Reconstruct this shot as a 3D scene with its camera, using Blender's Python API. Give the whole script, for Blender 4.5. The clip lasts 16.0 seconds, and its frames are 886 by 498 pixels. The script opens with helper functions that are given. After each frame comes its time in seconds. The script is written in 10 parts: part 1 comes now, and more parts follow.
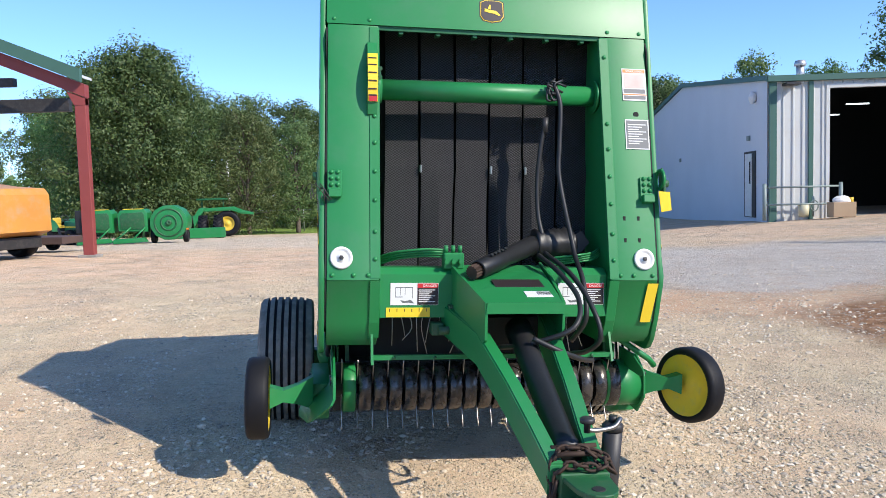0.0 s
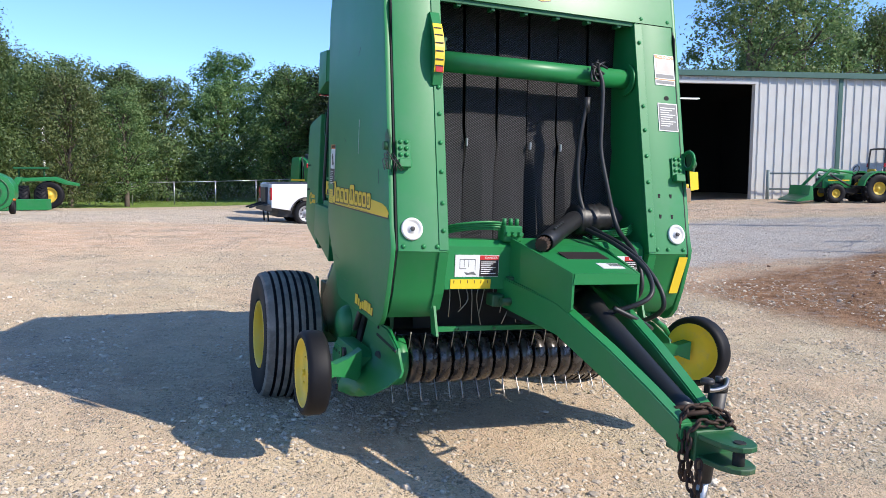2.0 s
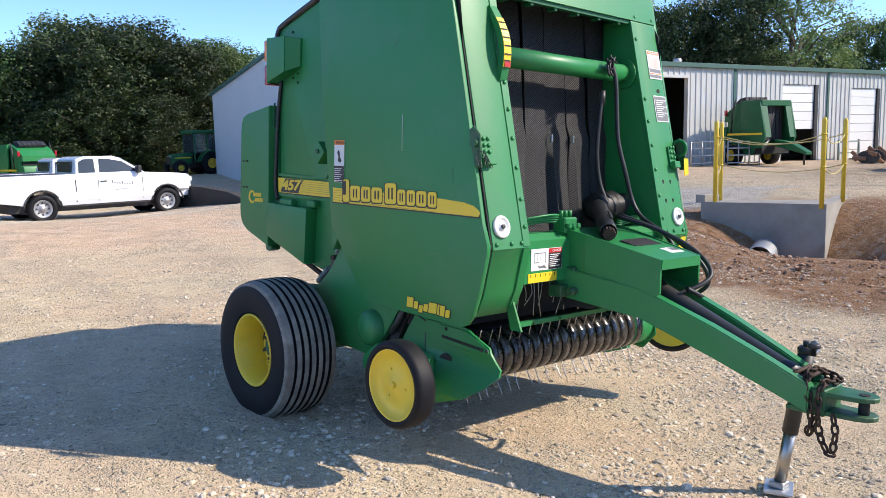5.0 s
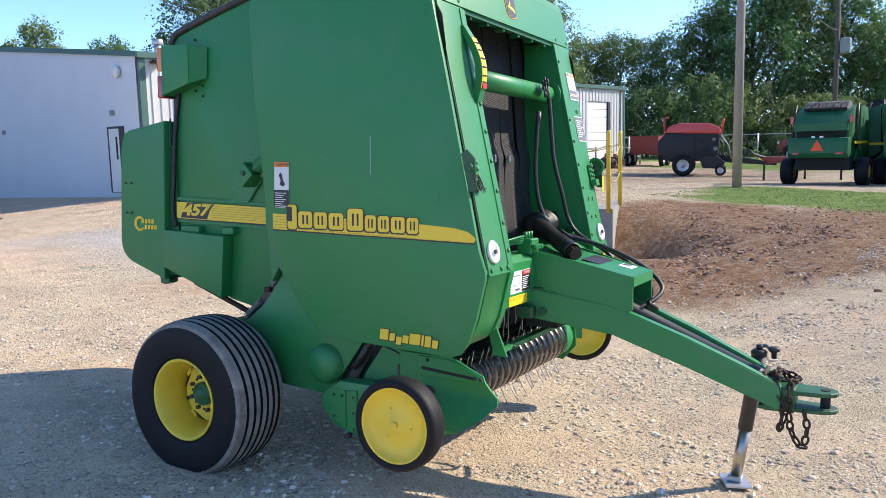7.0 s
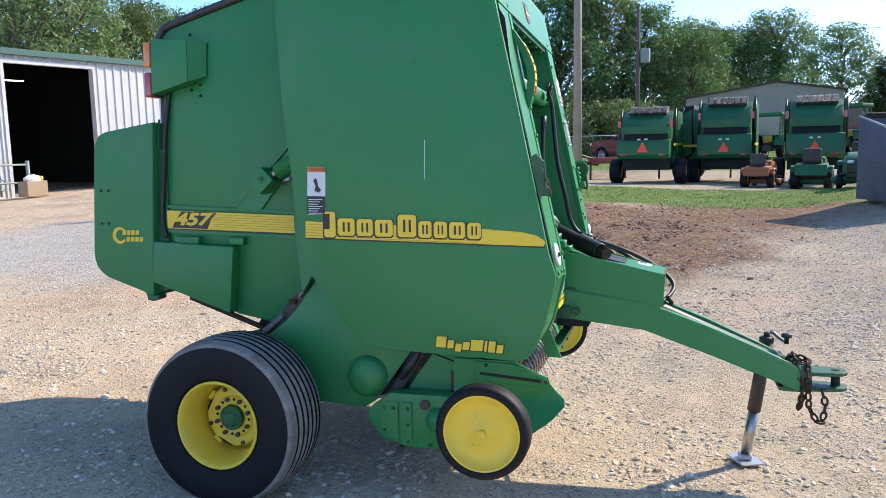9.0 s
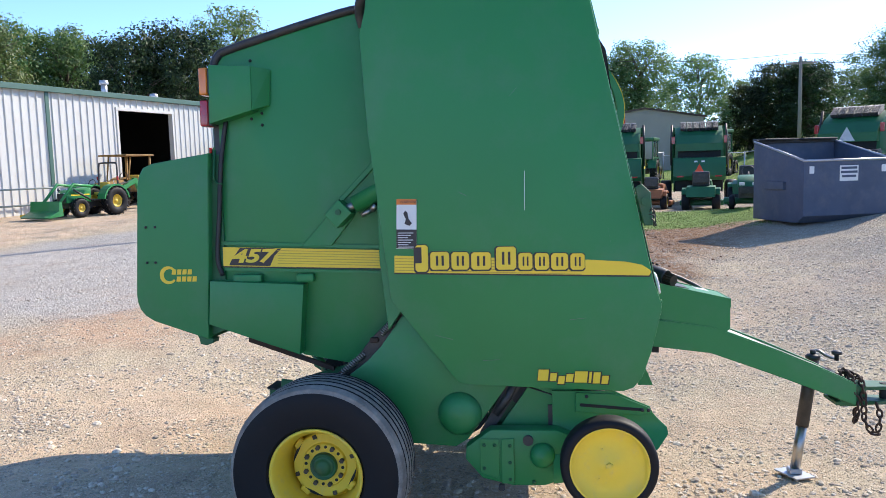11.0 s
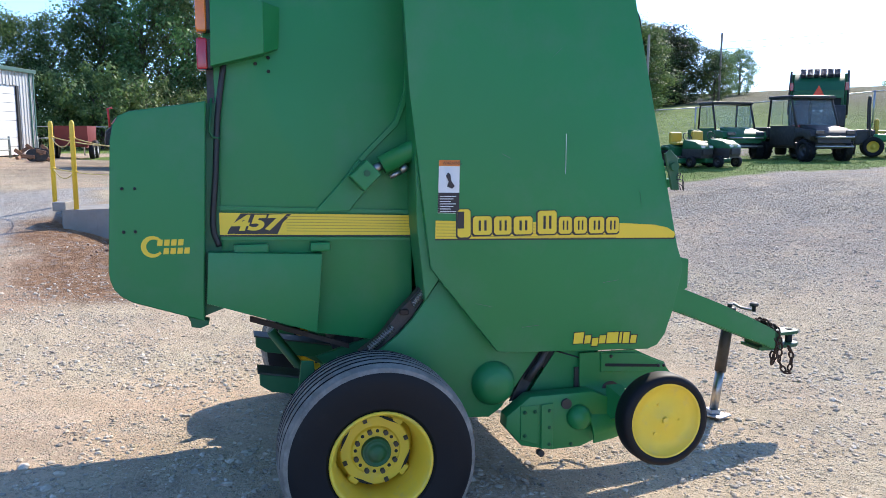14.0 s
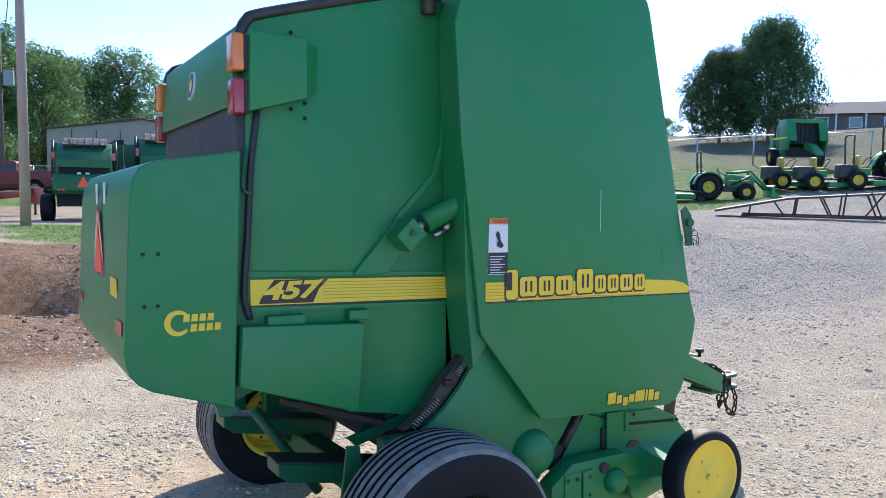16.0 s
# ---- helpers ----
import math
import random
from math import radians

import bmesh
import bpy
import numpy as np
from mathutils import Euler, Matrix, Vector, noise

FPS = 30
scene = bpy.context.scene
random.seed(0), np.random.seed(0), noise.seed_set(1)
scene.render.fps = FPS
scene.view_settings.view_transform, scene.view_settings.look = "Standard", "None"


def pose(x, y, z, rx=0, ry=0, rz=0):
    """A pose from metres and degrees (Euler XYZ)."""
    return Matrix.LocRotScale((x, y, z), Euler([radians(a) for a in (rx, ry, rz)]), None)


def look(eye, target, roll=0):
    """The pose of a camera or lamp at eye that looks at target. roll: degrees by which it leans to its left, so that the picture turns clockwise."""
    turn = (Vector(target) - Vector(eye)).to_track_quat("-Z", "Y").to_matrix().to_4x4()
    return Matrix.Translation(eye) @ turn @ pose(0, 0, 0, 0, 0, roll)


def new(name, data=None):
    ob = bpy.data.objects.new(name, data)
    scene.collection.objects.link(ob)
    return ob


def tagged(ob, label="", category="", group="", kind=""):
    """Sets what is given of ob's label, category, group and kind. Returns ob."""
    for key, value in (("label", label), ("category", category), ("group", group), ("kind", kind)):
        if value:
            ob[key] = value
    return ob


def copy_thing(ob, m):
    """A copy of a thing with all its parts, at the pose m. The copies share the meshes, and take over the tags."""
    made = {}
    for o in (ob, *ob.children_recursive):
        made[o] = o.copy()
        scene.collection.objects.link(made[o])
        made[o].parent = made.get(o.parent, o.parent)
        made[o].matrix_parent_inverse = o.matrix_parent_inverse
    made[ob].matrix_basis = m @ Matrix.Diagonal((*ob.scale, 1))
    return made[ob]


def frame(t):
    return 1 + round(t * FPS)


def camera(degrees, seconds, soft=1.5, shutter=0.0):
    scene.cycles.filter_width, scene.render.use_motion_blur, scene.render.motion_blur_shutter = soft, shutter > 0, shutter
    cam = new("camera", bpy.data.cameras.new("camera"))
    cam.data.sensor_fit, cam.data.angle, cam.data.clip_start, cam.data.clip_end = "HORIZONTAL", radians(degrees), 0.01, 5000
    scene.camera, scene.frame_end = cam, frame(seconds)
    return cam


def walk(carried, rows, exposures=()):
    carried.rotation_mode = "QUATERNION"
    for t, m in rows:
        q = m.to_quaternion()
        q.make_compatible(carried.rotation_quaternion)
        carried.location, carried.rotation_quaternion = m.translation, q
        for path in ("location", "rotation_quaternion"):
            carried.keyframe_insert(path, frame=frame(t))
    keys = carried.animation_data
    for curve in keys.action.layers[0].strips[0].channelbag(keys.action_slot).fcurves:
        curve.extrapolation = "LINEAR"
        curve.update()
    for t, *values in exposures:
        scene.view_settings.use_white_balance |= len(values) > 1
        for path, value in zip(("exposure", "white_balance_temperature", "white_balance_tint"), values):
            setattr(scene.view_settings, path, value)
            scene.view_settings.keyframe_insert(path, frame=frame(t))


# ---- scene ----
cam = camera(58.3, 16.0, soft=0.5)
METRES, EYE, TILT, LEAN, TURN = 9.0, 1.647, 0.0, 0.0, 0.0
ROWS = [
    (0.0, 0.0, 0.0, 0.0, -0.12, -4.18, 1.59),
    (0.5, -0.034, 0.0053, -0.0003, -2.93, -4.3, 2.61),
    (1.0, -0.0638, 0.0075, -0.0015, -6.31, -4.55, 2.3),
    (1.5, -0.1, 0.0045, 0.0007, -9.96, -5.16, 1.66),
    (2.0, -0.128, 0.0097, -0.0017, -12.6, -5.85, -0.17),
    (2.5, -0.1579, 0.0227, 0.0015, -15.69, -5.99, -0.27),
    (3.0, -0.1932, 0.0279, 0.0024, -19.01, -6.45, 0.34),
    (5.5, -0.3213, 0.1169, 0.0131, -36.96, -7.55, 1.27),
    (6.0, -0.3389, 0.1431, 0.0164, -41.15, -7.56, 1.35),
    (6.5, -0.3593, 0.1668, 0.0183, -47.24, -7.79, 1.7),
    (7.0, -0.3799, 0.1874, 0.0211, -51.44, -7.52, 1.33),
    (7.5, -0.3944, 0.218, 0.0225, -54.59, -7.38, 0.69),
    (8.0, -0.4071, 0.2436, 0.0233, -58.21, -7.33, 1.16),
    (8.5, -0.4275, 0.2732, 0.0264, -63.14, -7.38, 1.57),
    (9.0, -0.4431, 0.2975, 0.0254, -64.95, -7.73, 1.26),
    (11.5, -0.4785, 0.4411, 0.0322, -78.45, -5.5, 1.66),
    (12.0, -0.4817, 0.4709, 0.0313, -83.2, -5.07, 1.55),
    (12.5, -0.4849, 0.4994, 0.0304, -87.11, -5.7, 1.32),
    (13.0, -0.4753, 0.5269, 0.0274, -90.15, -6.96, 0.19),
    (13.5, -0.4674, 0.5494, 0.0271, -92.95, -8.19, -0.82),
    (14.0, -0.4697, 0.5817, 0.0273, -95.5, -8.46, -0.38),
    (14.5, -0.4678, 0.6089, 0.0294, -98.12, -7.62, -1.15),
    (15.0, -0.4466, 0.6387, 0.0301, -101.29, -6.17, -0.45),
    (15.5, -0.4279, 0.6646, 0.0307, -106.1, -5.61, -1.27),
    (16.0, -0.4122, 0.6966, 0.0321, -111.2, -5.29, -1.13),
]
EXPOSURES = [(0.0, 0.9, 6200, 10), (3.0, 0.9, 6250, 12), (5.5, 1.12, 6600, 11), (9.0, 1.32, 6550, 11), (12.5, 1.3, 6400, 11), (14.5, 1.36, 6200, 11), (16.0, 1.4, 6050, 10)]
walk(cam, [(t, pose(0, 0, EYE, TILT, LEAN, TURN) @ pose(METRES * x, METRES * y, METRES * z, 90 + pitch, roll, yaw)) for t, x, y, z, yaw, pitch, roll in ROWS], EXPOSURES)

# ---- light ----
SUN_DIR = Vector((0.655, -0.474, 0.588)).normalized()
world = bpy.data.worlds.new("sky")
scene.world = world
world.use_nodes = True
wn = world.node_tree
sky = wn.nodes.new("ShaderNodeTexSky")
sky.sky_type, sky.sun_disc = "NISHITA", False
sky.sun_elevation = math.asin(SUN_DIR.z)
sky.sun_rotation = math.atan2(SUN_DIR.x, SUN_DIR.y)
sky.air_density, sky.dust_density, sky.ozone_density, sky.altitude = 0.65, 0.25, 6.5, 0
wn.links.new(sky.outputs[0], wn.nodes["Background"].inputs[0])
wn.nodes["Background"].inputs[1].default_value = 0.152
sun = new("sun", bpy.data.lights.new("sun", "SUN"))
sun.data.energy, sun.data.angle, sun.data.color = 3.05, radians(0.53), (1.0, 0.90, 0.76)
sun.matrix_world = look(SUN_DIR * 50, (0, 0, 0))

# ---- mesh tools ----


def bmnew():
    return bmesh.new()


def box(bm, lo, hi, bevel=0.0, seg=1):
    lo, hi = Vector(lo), Vector(hi)
    r = bmesh.ops.create_cube(bm, size=1.0)
    vs = r["verts"]
    c, d = (lo + hi) / 2, hi - lo
    for v in vs:
        v.co = Vector((v.co.x * d.x + c.x, v.co.y * d.y + c.y, v.co.z * d.z + c.z))
    if bevel > 0:
        es = list({e for v in vs for e in v.link_edges})
        r = bmesh.ops.bevel(bm, geom=es, offset=bevel, segments=seg, profile=0.6, affect="EDGES")
        vs = r["verts"]
    return vs


def obox(bm, m, size, bevel=0.0, seg=1):
    """A box of that size centred on the pose m."""
    vs = box(bm, [-s / 2 for s in size], [s / 2 for s in size], bevel, seg)
    vs = list({v for v in vs if v.is_valid})
    for v in vs:
        v.co = m @ v.co
    return vs


def prism(bm, poly, axis, a, b, bevel=0.0, seg=2):
    """A polygon of (u, v) pushed along an axis from a to b. axis 0: u, v are y, z; 1: x, z; 2: x, y."""
    def at(u, v, w):
        return ((w, u, v), (u, w, v), (u, v, w))[axis]
    lo = [bm.verts.new(at(u, v, a)) for u, v in poly]
    hi = [bm.verts.new(at(u, v, b)) for u, v in poly]
    n = len(poly)
    fs = [bm.faces.new(lo[::-1]), bm.faces.new(hi)]
    for i in range(n):
        fs.append(bm.faces.new((lo[i], lo[(i + 1) % n], hi[(i + 1) % n], hi[i])))
    bmesh.ops.recalc_face_normals(bm, faces=fs)
    if bevel > 0:
        es = [e for f in fs[:2] for e in f.edges]
        bmesh.ops.bevel(bm, geom=es, offset=bevel, segments=seg, profile=0.6, affect="EDGES")


def frame_of(d):
    return Vector(d).normalized().to_track_quat("Z", "Y").to_matrix()


def cyl(bm, p0, p1, r0, r1=None, seg=20, caps=True, bevel=0.0):
    p0, p1 = Vector(p0), Vector(p1)
    r1 = r0 if r1 is None else r1
    m = frame_of(p1 - p0)
    rings = []
    prof = [(0, r0), (1, r1)]
    L = (p1 - p0).length
    if bevel > 0:
        b = bevel / L
        prof = [(0, r0 - bevel), (b, r0), (1 - b, r1), (1, r1 - bevel)]
    for t, r in prof:
        rings.append([bm.verts.new(p0 + (p1 - p0) * t + m @ Vector((r * math.cos(2 * math.pi * i / seg), r * math.sin(2 * math.pi * i / seg), 0))) for i in range(seg)])
    for a, b2 in zip(rings, rings[1:]):
        for i in range(seg):
            f = bm.faces.new((a[i], a[(i + 1) % seg], b2[(i + 1) % seg], b2[i]))
            f.smooth = True
    if caps:
        bm.faces.new(rings[0][::-1])
        bm.faces.new(rings[-1])


def lathe(bm, prof, m, seg=32, closed=False, smooth=True, caps=True):
    """A profile of (along, radius) turned about the z axis of the pose m."""
    rings = []
    for h, r in prof:
        rings.append([bm.verts.new(m @ Vector((r * math.cos(2 * math.pi * i / seg), r * math.sin(2 * math.pi * i / seg), h))) for i in range(seg)])
    pairs = list(zip(rings, rings[1:]))
    if closed:
        pairs.append((rings[-1], rings[0]))
    fs = []
    for a, b in pairs:
        for i in range(seg):
            f = bm.faces.new((a[i], a[(i + 1) % seg], b[(i + 1) % seg], b[i]))
            f.smooth = smooth
            fs.append(f)
    if caps and not closed:
        if prof[0][1] > 1e-4:
            fs.append(bm.faces.new(rings[0][::-1]))
        if prof[-1][1] > 1e-4:
            fs.append(bm.faces.new(rings[-1]))
    bmesh.ops.recalc_face_normals(bm, faces=fs)


def spline(pts, n=8):
    """A smooth line through the points."""
    p = [Vector(q) for q in pts]
    p = [p[0] * 2 - p[1]] + p + [p[-1] * 2 - p[-2]]
    out = []
    for i in range(1, len(p) - 2):
        for k in range(n):
            t = k / n
            out.append(0.5 * ((2 * p[i]) + (p[i + 1] - p[i - 1]) * t + (2 * p[i - 1] - 5 * p[i] + 4 * p[i + 1] - p[i + 2]) * t * t + (3 * p[i] - p[i - 1] - 3 * p[i + 1] + p[i + 2]) * t ** 3))
    out.append(p[-2])
    return out


def tube(bm, pts, r, seg=10, smooth=True, r_end=None, caps=True):
    pts = [Vector(p) for p in pts]
    rings, up = [], None
    n = len(pts)
    for i, p in enumerate(pts):
        d = (pts[min(i + 1, n - 1)] - pts[max(i - 1, 0)]).normalized()
        if up is None:
            up = d.orthogonal().normalized()
        up = (up - d * up.dot(d)).normalized()
        side = d.cross(up)
        rr = r if r_end is None else r + (r_end - r) * i / (n - 1)
        rings.append([bm.verts.new(p + (up * math.cos(2 * math.pi * k / seg) + side * math.sin(2 * math.pi * k / seg)) * rr) for k in range(seg)])
    for a, b in zip(rings, rings[1:]):
        for k in range(seg):
            f = bm.faces.new((a[k], a[(k + 1) % seg], b[(k + 1) % seg], b[k]))
            f.smooth = smooth
    if caps:
        bm.faces.new(rings[0][::-1])
        bm.faces.new(rings[-1])


def part(name, bm, material, parent=None, label="", smooth=False):
    me = bpy.data.meshes.new(name)
    bm.normal_update()
    bm.to_mesh(me)
    bm.free()
    if smooth:
        for p in me.polygons:
            p.use_smooth = True
    for m in (material if isinstance(material, (list, tuple)) else [material]):
        me.materials.append(m)
    ob = new(name, me)
    ob.parent = parent
    if label:
        tagged(ob, label)
    return ob


def pieces(name, bm, material, parent, label=""):
    """Every loose piece of the bmesh as a part of its own."""
    bm.faces.ensure_lookup_table()
    bm.verts.index_update()
    bm.faces.index_update()
    seen, out = set(), []
    for f0 in bm.faces[:]:
        if f0.index in seen:
            continue
        stack, isle = [f0], []
        seen.add(f0.index)
        while stack:
            f = stack.pop()
            isle.append(f)
            for e in f.edges:
                for g in e.link_faces:
                    if g.index not in seen:
                        seen.add(g.index)
                        stack.append(g)
        b = bmesh.new()
        at = {}
        for f in isle:
            for v in f.verts:
                if v.index not in at:
                    at[v.index] = b.verts.new(v.co)
        for f in isle:
            b.faces.new([at[v.index] for v in f.verts]).smooth = f.smooth
        out.append(part(name, b, material, parent, label))
    bm.free()
    return out


def soft(ob, angle=35):
    """Smooth shading but for edges sharper than the angle."""
    me = ob.data
    b = bmesh.new()
    b.from_mesh(me)
    for e in b.edges:
        if len(e.link_faces) == 2:
            e.smooth = e.calc_face_angle(0) < radians(angle)
    for f in b.faces:
        f.smooth = True
    b.to_mesh(me)
    b.free()
    return ob


def thing(name, label, category, m=None, group="", kind=""):
    ob = new(name)
    ob.empty_display_size = 0.2
    if m is not None:
        ob.matrix_world = m
    return tagged(ob, label, category, group, kind)


def letters(name, text, size, m, material, parent, thick=0.001, slant=0.0, label="", align="LEFT", squeeze=1.0, bold=0.0):
    """Words in the built-in font as a mesh, in the plane of the pose m."""
    cu = bpy.data.curves.new(name, "FONT")
    cu.body, cu.size, cu.extrude, cu.shear, cu.align_x, cu.offset = text, size, thick, slant, align, bold
    tmp = bpy.data.objects.new(name, cu)
    scene.collection.objects.link(tmp)
    me = bpy.data.meshes.new_from_object(tmp)
    bpy.data.objects.remove(tmp)
    bpy.data.curves.remove(cu)
    me.name = name
    me.transform(m @ Matrix.Diagonal((squeeze, 1, 1, 1)))
    me.materials.clear()
    me.materials.append(material)
    ob = new(name, me)
    ob.parent = parent
    if label:
        tagged(ob, label)
    return ob


# ---- materials ----
def nodes_of(name):
    m = bpy.data.materials.new(name)
    m.use_nodes = True
    return m, m.node_tree, m.node_tree.nodes["Principled BSDF"]


def ramp(nt, fac, stops):
    n = nt.nodes.new("ShaderNodeValToRGB")
    while len(n.color_ramp.elements) < len(stops):
        n.color_ramp.elements.new(0.5)
    for e, (p, c) in zip(n.color_ramp.elements, stops):
        e.position, e.color = p, (*c, 1)
    nt.links.new(fac, n.inputs[0])
    return n.outputs[0]


def noise_of(nt, scale, detail=4, rough=0.55, coord="Object", stretch=None):
    tc = nt.nodes.new("ShaderNodeTexCoord")
    n = nt.nodes.new("ShaderNodeTexNoise")
    n.inputs["Scale"].default_value, n.inputs["Detail"].default_value, n.inputs["Roughness"].default_value = scale, detail, rough
    src = tc.outputs[coord]
    if stretch:
        mp = nt.nodes.new("ShaderNodeMapping")
        mp.inputs["Scale"].default_value = stretch
        nt.links.new(src, mp.inputs[0])
        src = mp.outputs[0]
    nt.links.new(src, n.inputs["Vector"])
    return n.outputs["Fac"]


def mixc(nt, fac, a, b, blend="MIX"):
    n = nt.nodes.new("ShaderNodeMix")
    n.data_type, n.blend_type = "RGBA", blend
    for s, v in ((n.inputs[0], fac), (n.inputs[6], a), (n.inputs[7], b)):
        if isinstance(v, (int, float)):
            s.default_value = v
        elif isinstance(v, tuple):
            s.default_value = (*v, 1)
        else:
            nt.links.new(v, s)
    return n.outputs[2]


def mathn(nt, op, a, b=0.0, clamp=False):
    n = nt.nodes.new("ShaderNodeMath")
    n.operation, n.use_clamp = op, clamp
    for s, v in zip(n.inputs, (a, b)):
        if isinstance(v, (int, float)):
            s.default_value = v
        else:
            nt.links.new(v, s)
    return n.outputs[0]


def bump(nt, bsdf, height, strength=0.2, dist=0.01):
    b = nt.nodes.new("ShaderNodeBump")
    b.inputs["Strength"].default_value, b.inputs["Distance"].default_value = strength, dist
    nt.links.new(height, b.inputs["Height"])
    nt.links.new(b.outputs[0], bsdf.inputs["Normal"])


def surface(name, base, dark=None, rough=0.5, metal=0.0, big=1.5, fine=60.0, amount=0.5, bumps=0.1, dist=0.002, spread=0.12, coat=0.0, dust=None, dust_at=0.6, coat_rough=0.12, gloss=0.5):
    """A worn surface: base mixed to dark by large stains, fine grain in colour, gloss and relief, and a film of dust in patches."""
    m, nt, b = nodes_of(name)
    dark = dark or tuple(c * 0.7 for c in base)
    n1, n2 = noise_of(nt, big, 5), noise_of(nt, fine, 3)
    c = mixc(nt, mathn(nt, "MULTIPLY", ramp(nt, n1, [(0.35, (0, 0, 0)), (0.7, (1, 1, 1))]), amount), base, dark)
    c = mixc(nt, mathn(nt, "MULTIPLY", n2, 0.25), c, dark)
    if dust:
        n3 = noise_of(nt, big * 2.3, 6, 0.65)
        c = mixc(nt, mathn(nt, "MULTIPLY", ramp(nt, n3, [(dust_at - 0.12, (0, 0, 0)), (dust_at + 0.15, (1, 1, 1))]), 0.55), c, dust)
    nt.links.new(c, b.inputs["Base Color"])
    b.inputs["Metallic"].default_value = metal
    nt.links.new(mathn(nt, "ADD", rough - spread / 2, mathn(nt, "MULTIPLY", n1, spread)), b.inputs["Roughness"])
    b.inputs["Coat Weight"].default_value, b.inputs["Coat Roughness"].default_value = coat, coat_rough
    b.inputs["Specular IOR Level"].default_value = gloss
    if bumps:
        bump(nt, b, mathn(nt, "ADD", n2, mathn(nt, "MULTIPLY", n1, 2.0)), bumps, dist)
    return m


GREEN = surface("green_paint", (0.018, 0.213, 0.056), (0.015, 0.178, 0.048), 0.46, gloss=0.4, big=1.1, fine=9, amount=0.5, bumps=0.03, coat=0.12, dust=(0.07, 0.20, 0.10), dust_at=0.6, coat_rough=0.3)
GREEN_OLD = surface("green_paint_worn", (0.012, 0.12, 0.035), (0.02, 0.07, 0.03), 0.5, big=4, fine=40, amount=0.7, dust=(0.12, 0.12, 0.08))
# duller green of parked machines; also paints shade at the wrap box
GREEN_DK = surface("dull_green_and_shade", (0.011, 0.125, 0.04), (0.008, 0.08, 0.028), 0.5, big=2, fine=30)
YELLOW = surface("yellow_paint", (0.84, 0.60, 0.045), (0.72, 0.50, 0.05), 0.45, big=8, fine=60, amount=0.4, dust=(0.55, 0.43, 0.2), dust_at=0.66)
DECAL_Y = surface("yellow_decal", (0.85, 0.60, 0.03), (0.75, 0.52, 0.03), 0.4, big=5, fine=40, amount=0.3, bumps=0)
DECAL_K = surface("dark_decal", (0.035, 0.022, 0.022), (0.02, 0.015, 0.015), 0.45, bumps=0)
DECAL_W = surface("white_decal", (0.78, 0.78, 0.76), (0.6, 0.6, 0.58), 0.45, bumps=0)
DECAL_O = surface("orange_decal", (0.75, 0.22, 0.03), None, 0.45, bumps=0)
DECAL_R = surface("red_decal", (0.55, 0.03, 0.03), None, 0.45, bumps=0)
DECAL_P = surface("faded_red_print", (0.75, 0.33, 0.28), (0.85, 0.6, 0.55), 0.5, big=14, fine=60, bumps=0)
DECAL_G = surface("grey_decal", (0.16, 0.17, 0.17), (0.1, 0.1, 0.1), 0.5, bumps=0)
RUBBER = surface("tyre_rubber", (0.007, 0.007, 0.009), (0.011, 0.011, 0.012), 0.6, gloss=0.25, big=5, fine=80, amount=0.7, bumps=0.12, dist=0.002, dust=(0.025, 0.023, 0.021), dust_at=0.72)
TREAD = surface("worn_tread", (0.15, 0.14, 0.122), (0.29, 0.27, 0.235), 0.85, gloss=0.2, big=9, fine=70, amount=0.8, bumps=0.5, dist=0.004, dust=(0.40, 0.37, 0.32), dust_at=0.58)
GREASE = surface("greasy_steel", (0.045, 0.035, 0.022), (0.10, 0.075, 0.03), 0.5, metal=0.3, big=30, fine=120)
HOSE = surface("black_hose", (0.012, 0.012, 0.013), (0.03, 0.03, 0.03), 0.5, big=9, fine=80, bumps=0.1)
BLACKM = surface("black_metal", (0.02, 0.02, 0.021), (0.045, 0.04, 0.037), 0.5, big=5, fine=50, bumps=0.12, dust=(0.09, 0.08, 0.07))
PLASTK = surface("black_plastic", (0.010, 0.010, 0.011), (0.022, 0.022, 0.022), 0.45, big=6, fine=70, bumps=0.15)
# near-black that paints the shade inside openings, gaps and holes
SHADE_IN = surface("inside_shade", (0.012, 0.014, 0.013), (0.02, 0.02, 0.02), 0.8)
STEEL = surface("bare_steel", (0.45, 0.44, 0.42), (0.25, 0.22, 0.19), 0.38, metal=1.0, big=12, fine=90, bumps=0.1)
DULLSTEEL = surface("dull_steel", (0.07, 0.07, 0.075), (0.04, 0.045, 0.04), 0.6, metal=0.4, big=9, fine=80)
SPRING = surface("spring_steel", (0.5, 0.48, 0.45), (0.3, 0.27, 0.24), 0.4, metal=0.9, big=20)
GALV = surface("galvanised", (0.50, 0.51, 0.52), (0.38, 0.39, 0.40), 0.45, metal=0.8, big=6, fine=60)
RUST = surface("rusty_chain", (0.075, 0.045, 0.03), (0.03, 0.02, 0.016), 0.75, metal=0.4, big=20, fine=120, bumps=0.4)
WORNBLACK = surface("worn_wrapper", (0.012, 0.011, 0.011), (0.16, 0.14, 0.125), 0.27, metal=0.5, big=16, fine=55, amount=0.55, bumps=0.3, dist=0.004, coat=0.4)
WHITEP = surface("white_plastic", (0.78, 0.77, 0.74), (0.6, 0.58, 0.54), 0.45, big=10)
ORANGE_L = surface("orange_lens", (0.8, 0.22, 0.02), None, 0.2, bumps=0, coat=0.5)
RED_L = surface("red_lens", (0.42, 0.02, 0.03), None, 0.2, bumps=0, coat=0.5)
SMV_O = surface("fluorescent_orange", (0.95, 0.10, 0.03), (0.8, 0.08, 0.03), 0.5, bumps=0)

